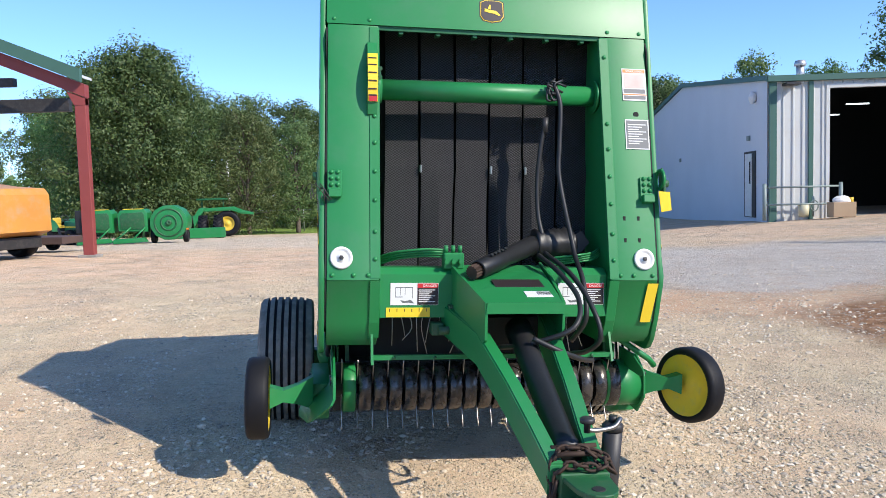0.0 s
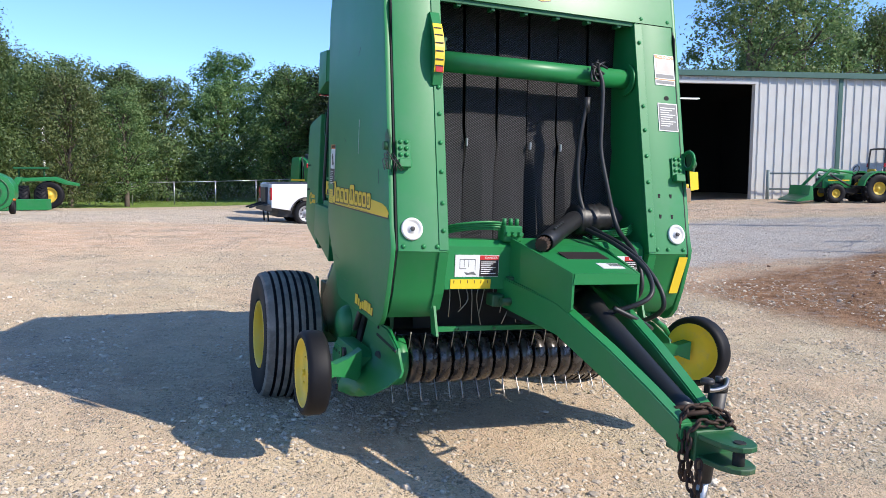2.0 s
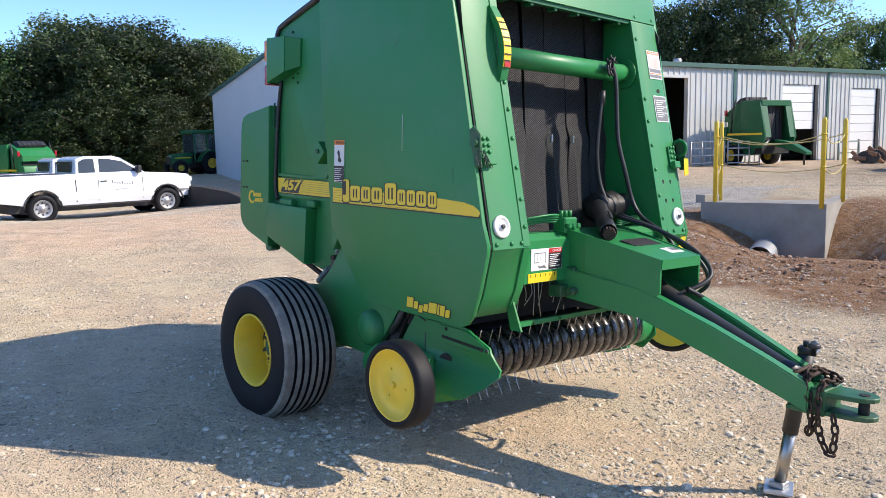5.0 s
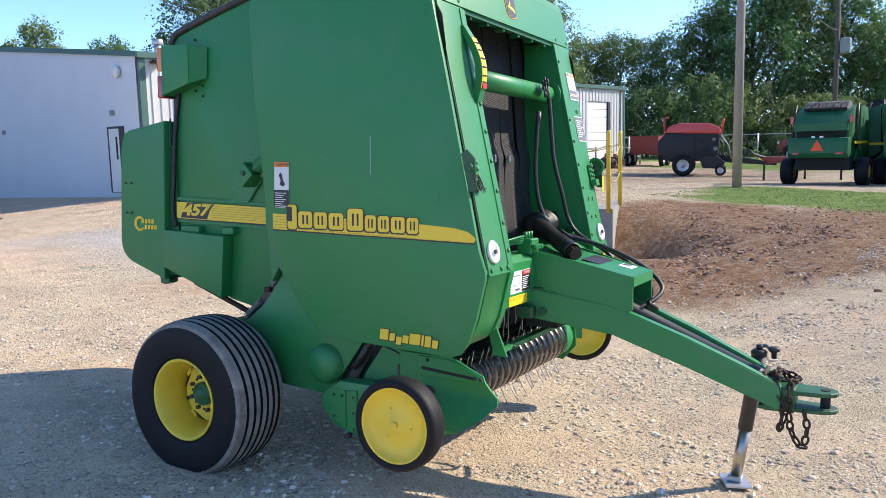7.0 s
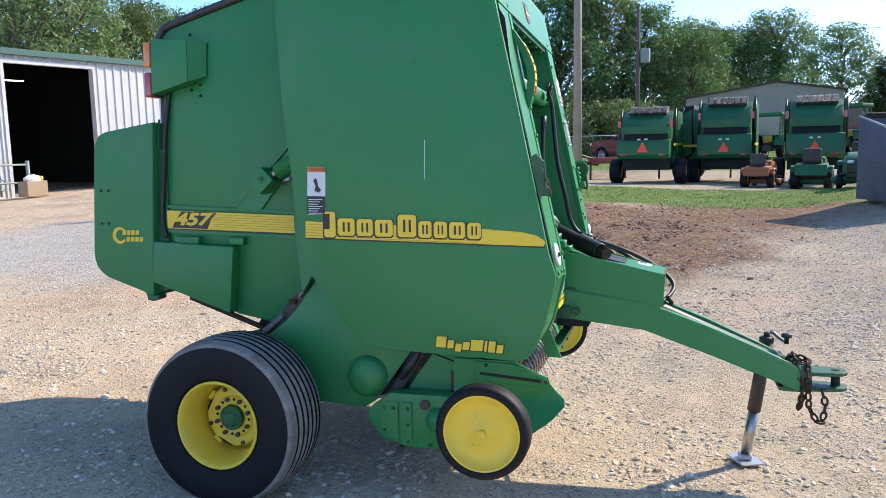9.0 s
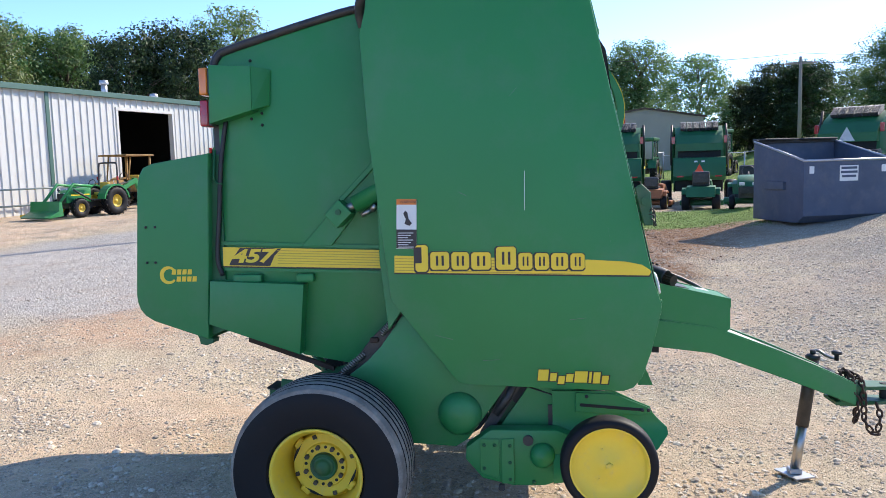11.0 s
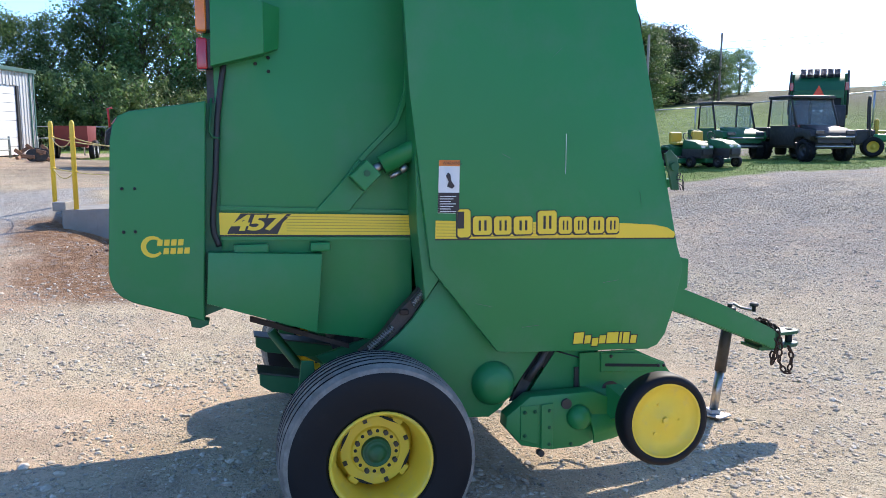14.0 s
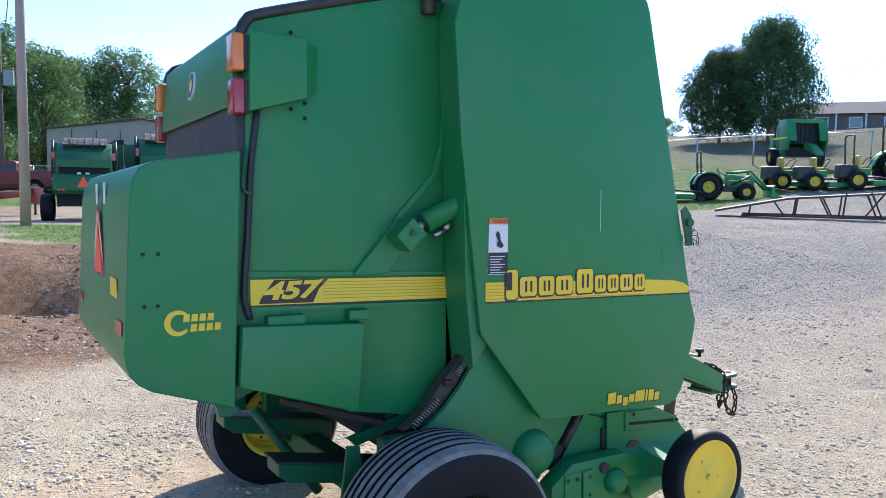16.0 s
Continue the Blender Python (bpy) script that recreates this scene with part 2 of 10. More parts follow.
# ---- ground ----
def swell(x, y, cx, cy, r, h):
    return h * math.exp(-((x - cx) ** 2 + (y - cy) ** 2) / (r * r))


def smooth01(t):
    t = min(1.0, max(0.0, t))
    return t * t * (3 - 2 * t)


def ground_z(x, y):
    """The yard: a shallow swale under the tongue, a rise towards the grass, a fall to the far fence, and a hill beyond."""
    z = 0.321
    z += swell(x, y, 1.2, 2.8, 3, -0.225) + swell(x, y, 1, 8, 4, -0.047) + swell(x, y, 5, 5, 3.5, -0.291)
    z += swell(x, y, 12, 2, 6, -0.10) + swell(x, y, 15, 22, 9, 0.35)
    z += swell(x, y, 30, 22, 10, 0.289) + swell(x, y, 2, 25.5, 5, -0.38) + swell(x, y, -9, 18, 8, 0.065)
    z += swell(x, y, -10, 58, 24, -1.235) + swell(x, y, 17, 9, 6, 0.218) + swell(x, y, 27, 12, 8, -0.15)
    z += swell(x, y, 11.6, 10.6, 2.4, 0.25) + swell(x, y, 2.5, 31.5, 4, -0.3) + swell(x, y, 10.5, 46, 5, 0.5)
    z += swell(x, y, 8.9, 7.9, 1.25, -1.1) + swell(x, y, 6.6, 8.6, 1.1, 0.12) + swell(x, y, 56, -14, 18, 0.9)
    # the bank up to the grass
    w = 0.45 * x - 0.9 * y
    z += 0.78 * smooth01((w - 1.5) / 8.5) * smooth01((x - 1) / 6) * (1 - smooth01((y - 2) / 4)) * (1 - smooth01((x - 15) / 5) * smooth01((y + 6) / 6))
    z += 0.9 * smooth01((-7 - y) / 16) * smooth01((x - 9) / 5) * (1 - smooth01((x - 40) / 20))
    # the hill behind the grass
    d = 0.45 * (x - 14) - 0.9 * (y + 8)
    z += 3.4 * smooth01((d - 4) / 48.0) + 3.0 * smooth01((d - 30) / 50.0)
    return z


def smoothstep_n(nt, v, a, b):
    n = nt.nodes.new("ShaderNodeMapRange")
    n.interpolation_type = "SMOOTHSTEP"
    n.inputs["From Min"].default_value, n.inputs["From Max"].default_value = a, b
    nt.links.new(v, n.inputs["Value"])
    return n.outputs[0]


def ground_material():
    m, nt, b = nodes_of("yard_ground")
    L = nt.links
    geo = nt.nodes.new("ShaderNodeNewGeometry")
    wob = nt.nodes.new("ShaderNodeTexNoise")
    wob.inputs["Scale"].default_value, wob.inputs["Detail"].default_value = 0.55, 5
    L.new(geo.outputs["Position"], wob.inputs["Vector"])
    off = nt.nodes.new("ShaderNodeVectorMath")
    off.operation = "MULTIPLY_ADD"
    L.new(wob.outputs["Color"], off.inputs[0])
    off.inputs[1].default_value = (2.4, 2.4, 0)
    L.new(geo.outputs["Position"], off.inputs[2])
    sub = nt.nodes.new("ShaderNodeVectorMath")
    sub.operation = "SUBTRACT"
    L.new(off.outputs[0], sub.inputs[0])
    sub.inputs[1].default_value = (1.2, 1.2, 0)
    sep = nt.nodes.new("ShaderNodeSeparateXYZ")
    L.new(sub.outputs[0], sep.inputs[0])
    X, Y = sep.outputs[0], sep.outputs[1]

    def noise3(scale, detail=4, rough=0.55):
        n = nt.nodes.new("ShaderNodeTexNoise")
        n.inputs["Scale"].default_value, n.inputs["Detail"].default_value, n.inputs["Roughness"].default_value = scale, detail, rough
        L.new(geo.outputs["Position"], n.inputs["Vector"])
        return n.outputs["Fac"]

    def vor(scale, out="Color", feature="F1"):
        n = nt.nodes.new("ShaderNodeTexVoronoi")
        n.feature = feature
        n.inputs["Scale"].default_value = scale
        L.new(geo.outputs["Position"], n.inputs["Vector"])
        return n.outputs[out]

    def spot(cx, cy, rx, ry, a=0.75, c=1.1):
        u = mathn(nt, "DIVIDE", mathn(nt, "SUBTRACT", X, cx), rx)
        v = mathn(nt, "DIVIDE", mathn(nt, "SUBTRACT", Y, cy), ry)
        d = mathn(nt, "SQRT", mathn(nt, "ADD", mathn(nt, "MULTIPLY", u, u), mathn(nt, "MULTIPLY", v, v)))
        return mathn(nt, "SUBTRACT", 1.0, smoothstep_n(nt, d, a, c))

    def mul(*v):
        r = v[0]
        for k in v[1:]:
            r = mathn(nt, "MULTIPLY", r, k)
        return r

    def inv(v):
        return mathn(nt, "SUBTRACT", 1.0, v)

    def pebbles(scale, share, size):
        """Scattered rounded stones: where they lie, a random shade for each and how high they stand."""
        v = nt.nodes.new("ShaderNodeTexVoronoi")
        v.inputs["Scale"].default_value = scale
        L.new(warped, v.inputs["Vector"])
        rc = nt.nodes.new("ShaderNodeSeparateColor")
        L.new(v.outputs["Color"], rc.inputs[0])
        r = mathn(nt, "MULTIPLY", size, mathn(nt, "ADD", 0.55, mathn(nt, "MULTIPLY", rc.outputs[2], 0.45)))
        dome = mathn(nt, "SUBTRACT", 1.0, mathn(nt, "DIVIDE", v.outputs["Distance"], r))
        there = mathn(nt, "LESS_THAN", rc.outputs[0], share)
        return mul(smoothstep_n(nt, dome, 0.0, 0.16), there), rc.outputs[1], mul(smoothstep_n(nt, dome, 0.0, 0.6), there)

    wn3 = nt.nodes.new("ShaderNodeTexNoise")
    wn3.inputs["Scale"].default_value, wn3.inputs["Detail"].default_value = 38, 2
    L.new(geo.outputs["Position"], wn3.inputs["Vector"])
    wv = nt.nodes.new("ShaderNodeVectorMath")
    wv.operation = "MULTIPLY_ADD"
    L.new(wn3.outputs["Color"], wv.inputs[0])
    wv.inputs[1].default_value = (0.017, 0.017, 0.017)
    L.new(geo.outputs["Position"], wv.inputs[2])
    warped = wv.outputs[0]
    grain2 = nt.nodes.new("ShaderNodeSeparateColor")
    L.new(vor(15), grain2.inputs[0])
    patch = noise3(0.9, 6, 0.65)
    patch2 = noise3(0.22, 5, 0.6)
    fine = noise3(70, 4, 0.7)
    mid = noise3(7, 6, 0.7)
    # where grey stone was spread: the drive, beyond the hitch and the far lot
    gm1 = mul(smoothstep_n(nt, Y, 9.7, 10.4), inv(smoothstep_n(nt, Y, 15.5, 17.0)), smoothstep_n(nt, X, 1.5, 3.5), inv(smoothstep_n(nt, X, 11, 14)))
    gm2 = mul(inv(smoothstep_n(nt, Y, 0.0, 3.5)), smoothstep_n(nt, X, 2.6, 5.0), ramp(nt, patch, [(0.36, (0.45,) * 3), (0.52, (1.0,) * 3)]))
    gm3 = mul(smoothstep_n(nt, Y, 21, 23), inv(smoothstep_n(nt, Y, 34, 36)), inv(smoothstep_n(nt, X, 4, 6)), smoothstep_n(nt, X, -14, -10), 0.7)
    gm = mathn(nt, "MAXIMUM", gm1, gm2)
    # dusty fines
    fines = ramp(nt, mid, [(0.28, (0.62, 0.485, 0.305)), (0.5, (0.75, 0.61, 0.40)), (0.72, (0.83, 0.70, 0.48))])
    fines = mixc(nt, mul(ramp(nt, patch, [(0.40, (0,) * 3), (0.58, (1,) * 3)]), 0.7), fines, (0.76, 0.57, 0.365))
    clay = ramp(nt, noise3(2.6, 6, 0.65), [(0.3, (0.66, 0.43, 0.265)), (0.55, (0.78, 0.56, 0.38)), (0.75, (0.83, 0.67, 0.50))])
    clay_mask = mul(smoothstep_n(nt, Y, 11.5, 14.5), inv(smoothstep_n(nt, Y, 20, 26)), inv(smoothstep_n(nt, X, 3, 6)))
    clay_mask = mul(clay_mask, ramp(nt, patch2, [(0.34, (0.5,) * 3), (0.5, (1,) * 3)]))
    apron = mul(smoothstep_n(nt, Y, 16.5, 17.5), smoothstep_n(nt, X, 5, 7), inv(smoothstep_n(nt, Y, 40, 42)))
    patchy = mul(ramp(nt, patch2, [(0.45, (0,) * 3), (0.62, (1.0,) * 3)]), 0.75)
    bare = mathn(nt, "MAXIMUM", mathn(nt, "MAXIMUM", clay_mask, mathn(nt, "MULTIPLY", apron, 0.8)), patchy)
    c = mixc(nt, bare, fines, clay)
    c = mixc(nt, mul(gm, 0.8), c, ramp(nt, mid, [(0.3, (0.27, 0.245, 0.21)), (0.7, (0.45, 0.41, 0.355))]))
    c = mixc(nt, 0.5, c, ramp(nt, fine, [(0.3, (0.78,) * 3), (0.6, (1.0,) * 3)]), "MULTIPLY")
    c = mixc(nt, mul(gm1, 0.6), c, (0.68, 0.62, 0.535))
    c = mixc(nt, mul(gm3, 0.75), c, (0.74, 0.67, 0.575))
    # damp clay and tracked dirt worn through in streaks and patches
    worn = ramp(nt, noise3(1.5, 8, 0.72), [(0.50, (0,) * 3), (0.62, (1,) * 3)])
    c = mixc(nt, mul(worn, 0.45), c, (0.52, 0.36, 0.235))
    damp = ramp(nt, noise3(0.55, 8, 0.7), [(0.48, (0,) * 3), (0.6, (1,) * 3)])
    c = mixc(nt, mul(damp, 0.3), c, (0.48, 0.385, 0.29))
    fringe = mul(spot(4.6, 9.35, 4.2, 1.15, 0.55, 1.1), ramp(nt, noise3(1.9, 7, 0.7), [(0.36, (0.25,) * 3), (0.56, (1,) * 3)]))
    c = mixc(nt, mul(fringe, 0.8), c, (0.58, 0.365, 0.225))
    drift = mul(ramp(nt, noise3(1.25, 6, 0.68), [(0.50, (0,) * 3), (0.60, (1,) * 3)]), inv(gm))
    # loose stones lying in it, closer together on the grey spread
    h = mathn(nt, "MULTIPLY", fine, 0.25)
    for scale, share, share2, size, lift in ((95, 0.75, 0.9, 0.54, 0.5), (48, 0.60, 0.85, 0.54, 0.9), (24, 0.17, 0.50, 0.48, 1.2), (12.5, 0.03, 0.05, 0.38, 1.4)):
        lots = mathn(nt, "ADD", share, mathn(nt, "MULTIPLY", gm, share2 - share))
        lots = mathn(nt, "MULTIPLY", lots, mathn(nt, "ADD", 0.35, mathn(nt, "MULTIPLY", patch, 1.3)))
        lots = mathn(nt, "ADD", mathn(nt, "MULTIPLY", lots, mathn(nt, "SUBTRACT", 1.0, mathn(nt, "MULTIPLY", mathn(nt, "MAXIMUM", fringe, bare), 0.6))), mathn(nt, "MULTIPLY", drift, share * 0.9))
        there, shade, dome = pebbles(scale, lots, size)
        warm = ramp(nt, shade, [(0.0, (0.52, 0.42, 0.275)), (0.25, (0.67, 0.545, 0.365)), (0.6, (0.76, 0.63, 0.435)), (1.0, (0.87, 0.755, 0.56))])
        grey = ramp(nt, shade, [(0.0, (0.22, 0.20, 0.168)), (0.4, (0.39, 0.36, 0.30)), (1.0, (0.70, 0.65, 0.55))])
        grey = mixc(nt, mul(gm1, 0.6), grey, (0.72, 0.69, 0.64), "SCREEN")
        c = mixc(nt, there, c, mixc(nt, mathn(nt, "MAXIMUM", mul(gm, 0.85), mul(drift, 0.5)), warm, grey))
        h = mathn(nt, "ADD", h, mathn(nt, "MULTIPLY", dome, lift))
    # tracked brown dirt on the lot behind the dock
    c = mixc(nt, mul(spot(29.0, 13.6, 13.0, 5.5, 0.5, 1.1), ramp(nt, patch, [(0.38, (0.25,) * 3), (0.58, (0.8,) * 3)])), c, (0.36, 0.265, 0.185))
    # turned red-brown soil round the dock
    soil = ramp(nt, noise3(5.5, 8, 0.7), [(0.28, (0.165, 0.083, 0.042)), (0.5, (0.345, 0.19, 0.096)), (0.72, (0.52, 0.325, 0.188))])
    soil = mixc(nt, mathn(nt, "MULTIPLY", smoothstep_n(nt, grain2.outputs[0], 0.75, 0.9), 0.55), soil, (0.42, 0.33, 0.26))
    ring = nt.nodes.new("ShaderNodeVectorMath")
    ring.operation = "SUBTRACT"
    L.new(sub.outputs[0], ring.inputs[0])
    ring.inputs[1].default_value = (12.8, -4.2, 0)
    flat = nt.nodes.new("ShaderNodeSeparateXYZ")
    L.new(ring.outputs[0], flat.inputs[0])
    reach = mathn(nt, "SQRT", mathn(nt, "ADD", mathn(nt, "MULTIPLY", flat.outputs[0], flat.outputs[0]), mathn(nt, "MULTIPLY", flat.outputs[1], flat.outputs[1])))
    lugs = mathn(nt, "SINE", mathn(nt, "ADD", mathn(nt, "MULTIPLY", mathn(nt, "ARCTAN2", flat.outputs[1], flat.outputs[0]), 420.0), mathn(nt, "MULTIPLY", mathn(nt, "ABSOLUTE", mathn(nt, "SUBTRACT", reach, 9.7)), 9.0)))
    band = mathn(nt, "MAXIMUM", inv(smoothstep_n(nt, mathn(nt, "ABSOLUTE", mathn(nt, "SUBTRACT", reach, 9.7)), 0.14, 0.24)), inv(smoothstep_n(nt, mathn(nt, "ABSOLUTE", mathn(nt, "SUBTRACT", reach, 8.2)), 0.14, 0.24)))
    rut = mul(band, mathn(nt, "ADD", 0.55, mathn(nt, "MULTIPLY", lugs, 0.45)), smoothstep_n(nt, mid, 0.35, 0.55))
    soil = mixc(nt, mul(rut, 0.5), soil, (0.36, 0.25, 0.18))
    sm = mathn(nt, "MAXIMUM", spot(8.6, 5.9, 4.6, 2.5), mathn(nt, "MAXIMUM", mathn(nt, "MAXIMUM", spot(6.3, 7.9, 2.6, 1.8), mathn(nt, "MAXIMUM", spot(8.6, 8.2, 2.6, 2.4), spot(11.4, 7.4, 2.6, 1.7))), spot(12.5, 4.0, 3.6, 2.4, 0.4, 1.2)))
    c = mixc(nt, sm, c, soil)
    # grass
    xmax = mathn(nt, "ADD", 18.6, mathn(nt, "MULTIPLY", 20.0, mathn(nt, "MAXIMUM", 0.0, mathn(nt, "SUBTRACT", 0.5, Y))))
    edge = mathn(nt, "SUBTRACT", X, mathn(nt, "ADD", mathn(nt, "ADD", 12.4, smoothstep_n(nt, Y, -1.8, 0.2)), mathn(nt, "MULTIPLY", 0.5, mathn(nt, "MAXIMUM", 0.0, mathn(nt, "SUBTRACT", -5.0, Y)))))
    g1 = mul(smoothstep_n(nt, edge, 0, 0.5), smoothstep_n(nt, mathn(nt, "SUBTRACT", xmax, X), 0, 0.8), inv(smoothstep_n(nt, Y, 8.6, 9.6)))
    g2 = smoothstep_n(nt, Y, 49, 51)
    g3 = smoothstep_n(nt, X, 46, 49)
    g4 = mul(smoothstep_n(nt, X, 32, 34), inv(smoothstep_n(nt, Y, 18, 19)))
    gr = mathn(nt, "MAXIMUM", mathn(nt, "MAXIMUM", g1, g2), mathn(nt, "MAXIMUM", g3, g4))
    # a gravel drive crosses the grass behind the mowers
    across = mathn(nt, "ADD", mathn(nt, "MULTIPLY", mathn(nt, "SUBTRACT", X, 27.8), 0.56), mathn(nt, "MULTIPLY", mathn(nt, "ADD", Y, 5.9), -0.83))
    gr = mul(gr, inv(mul(inv(smoothstep_n(nt, mathn(nt, "ABSOLUTE", across), 1.6, 2.2)), spot(27.8, -5.9, 7.0, 5.0, 0.8, 1.1))))
    grassc = ramp(nt, noise3(1.4, 7, 0.7), [(0.3, (0.125, 0.205, 0.035)), (0.55, (0.22, 0.325, 0.065)), (0.75, (0.35, 0.39, 0.13))])
    dry = ramp(nt, noise3(0.25, 6, 0.7), [(0.3, (0.11, 0.10, 0.052)), (0.7, (0.19, 0.165, 0.09))])
    hill = mathn(nt, "SUBTRACT", mathn(nt, "MULTIPLY", 0.45, mathn(nt, "SUBTRACT", X, 14.0)), mathn(nt, "MULTIPLY", 0.9, mathn(nt, "ADD", Y, 8.0)))
    grassc = mixc(nt, mul(smoothstep_n(nt, hill, 9, 14), inv(smoothstep_n(nt, Y, -26.0, -15.0)), 0.9), grassc, dry)
    c = mixc(nt, gr, c, grassc)
    c = mixc(nt, 0.22, c, ramp(nt, patch, [(0.3, (0.6,) * 3), (0.7, (1,) * 3)]), "MULTIPLY")
    c = mixc(nt, 0.4, c, ramp(nt, noise3(3.2, 8, 0.75), [(0.36, (0.62,) * 3), (0.52, (1,) * 3), (0.7, (1,) * 3)]), "MULTIPLY")
    c = mixc(nt, 0.25, c, ramp(nt, noise3(30, 3, 0.6), [(0.34, (0.66,) * 3), (0.5, (1,) * 3)]), "MULTIPLY")
    L.new(c, b.inputs["Base Color"])
    b.inputs["Roughness"].default_value = 0.92
    b.inputs["Diffuse Roughness"].default_value = 0.35
    b.inputs["Specular IOR Level"].default_value = 0.2
    h = mathn(nt, "ADD", h, mathn(nt, "ADD", mathn(nt, "MULTIPLY", mid, 1.3), mathn(nt, "MULTIPLY", noise3(22, 4, 0.7), 0.9)))
    h = mathn(nt, "ADD", h, mul(sm, mathn(nt, "ADD", mathn(nt, "MULTIPLY", grain2.outputs[1], 0.9), mathn(nt, "MULTIPLY", rut, 1.6))))
    bump(nt, b, h, 1.0, 0.022)
    return m


def stepped(a, b, n, near):
    """Coordinates from a to b about a finely divided middle."""
    out = []
    for i in range(n + 1):
        u = 2 * i / n - 1
        out.append(math.copysign(near * abs(u) + (1 - near) * abs(u) ** 5, u))
    return [(a + b) / 2 + v * (b - a) / 2 for v in out]


def build_ground():
    xs = stepped(-1800, 1812, 330, 0.013)
    ys = stepped(-1800, 1814, 330, 0.013)
    verts, faces = [], []
    for y in ys:
        for x in xs:
            fine = noise.noise(Vector((x * 0.9, y * 0.9, 3))) * 0.012 + noise.noise(Vector((x * 3.1, y * 3.1, 8))) * 0.006
            soil = math.exp(-(((x - 8.6) / 4.0) ** 2 + ((y - 5.9) / 2.3) ** 2))
            fine += soil * 0.07 * noise.noise(Vector((x * 1.7, y * 1.7, 5)))
            verts.append((x, y, ground_z(x, y) + fine))
    w = len(xs)
    for j in range(len(ys) - 1):
        for i in range(w - 1):
            faces.append((j * w + i, j * w + i + 1, (j + 1) * w + i + 1, (j + 1) * w + i))
    me = bpy.data.meshes.new("ground")
    me.from_pydata(verts, [], faces)
    for p in me.polygons:
        p.use_smooth = True
    me.materials.append(ground_material())
    return tagged(new("ground", me), "beige crushed-stone yard with clay, soil and grass patches", "ground", kind="structure")


build_ground()


# ---- loose stones and grass blades ----
STONE_MESH = [(0, 0, 1), (0.89, 0, 0.45), (0.28, 0.85, 0.45), (-0.72, 0.53, 0.45), (-0.72, -0.53, 0.45), (0.28, -0.85, 0.45), (0.95, 0.3, -0.5), (-0.2, 1, -0.5), (-1, 0.1, -0.5), (-0.3, -0.95, -0.5), (0.75, -0.65, -0.5)]
STONE_TRIS = [(0, 1, 2), (0, 2, 3), (0, 3, 4), (0, 4, 5), (0, 5, 1), (1, 6, 2), (2, 6, 7), (2, 7, 3), (3, 7, 8), (3, 8, 4), (4, 8, 9), (4, 9, 5), (5, 9, 10), (5, 10, 1), (1, 10, 6)]


def loose_stones(n, seed):
    r = random.Random(seed)
    m, nt, b = nodes_of("crushed_stone")
    g = nt.nodes.new("ShaderNodeNewGeometry")
    c = ramp(nt, g.outputs["Random Per Island"], [(0.0, (0.38, 0.325, 0.255)), (0.3, (0.62, 0.52, 0.39)), (0.75, (0.73, 0.62, 0.47)), (1.0, (0.86, 0.76, 0.61))])
    nt.links.new(mixc(nt, 0.5, c, ramp(nt, noise_of(nt, 90, 4, 0.6), [(0.3, (0.6,) * 3), (0.7, (1,) * 3)]), "MULTIPLY"), b.inputs["Base Color"])
    b.inputs["Roughness"].default_value = 0.9
    verts, faces = [], []
    while n:
        x, y = r.gauss(1.0, 3.6), r.gauss(4.6, 3.6)
        if r.random() < 0.3:
            x, y = r.uniform(3, 11), r.uniform(-4, 4)
        if not (-9 < x < 14 and -5 < y < 14):
            continue
        dense = smooth01(noise.noise(Vector((x * 0.8, y * 0.8, 1))) * 0.7 + noise.noise(Vector((x * 2.3, y * 2.3, 5))) * 0.5 + 0.45)
        if r.random() > dense + (0.25 if x > 4 and y < 4 else 0):
            continue
        n -= 1
        s = 0.0045 + 0.013 * r.random() ** 2.2 + (0.011 if r.random() < 0.03 else 0)
        q = Matrix.Rotation(r.uniform(0, 6.28), 3, "Z") @ Matrix.Rotation(r.uniform(-.5, .5), 3, "X") @ Matrix.Diagonal((r.uniform(0.9, 1.5), r.uniform(0.7, 1.1), r.uniform(0.4, 0.7)))
        o = Vector((x, y, ground_z(x, y) + noise.noise(Vector((x * 0.9, y * 0.9, 3))) * 0.012 + noise.noise(Vector((x * 3.1, y * 3.1, 8))) * 0.006 + s * 0.2))
        k = len(verts)
        verts += [o + q @ (Vector(v) * s * r.uniform(0.85, 1.15)) for v in STONE_MESH]
        faces += [(a + k, b2 + k, c2 + k) for a, b2, c2 in STONE_TRIS]
    me = bpy.data.meshes.new("gravel")
    me.from_pydata(verts, [], faces)
    me.materials.append(m)
    return tagged(new("gravel", me), "loose beige and grey crushed stones on the yard", "gravel", kind="stuff")


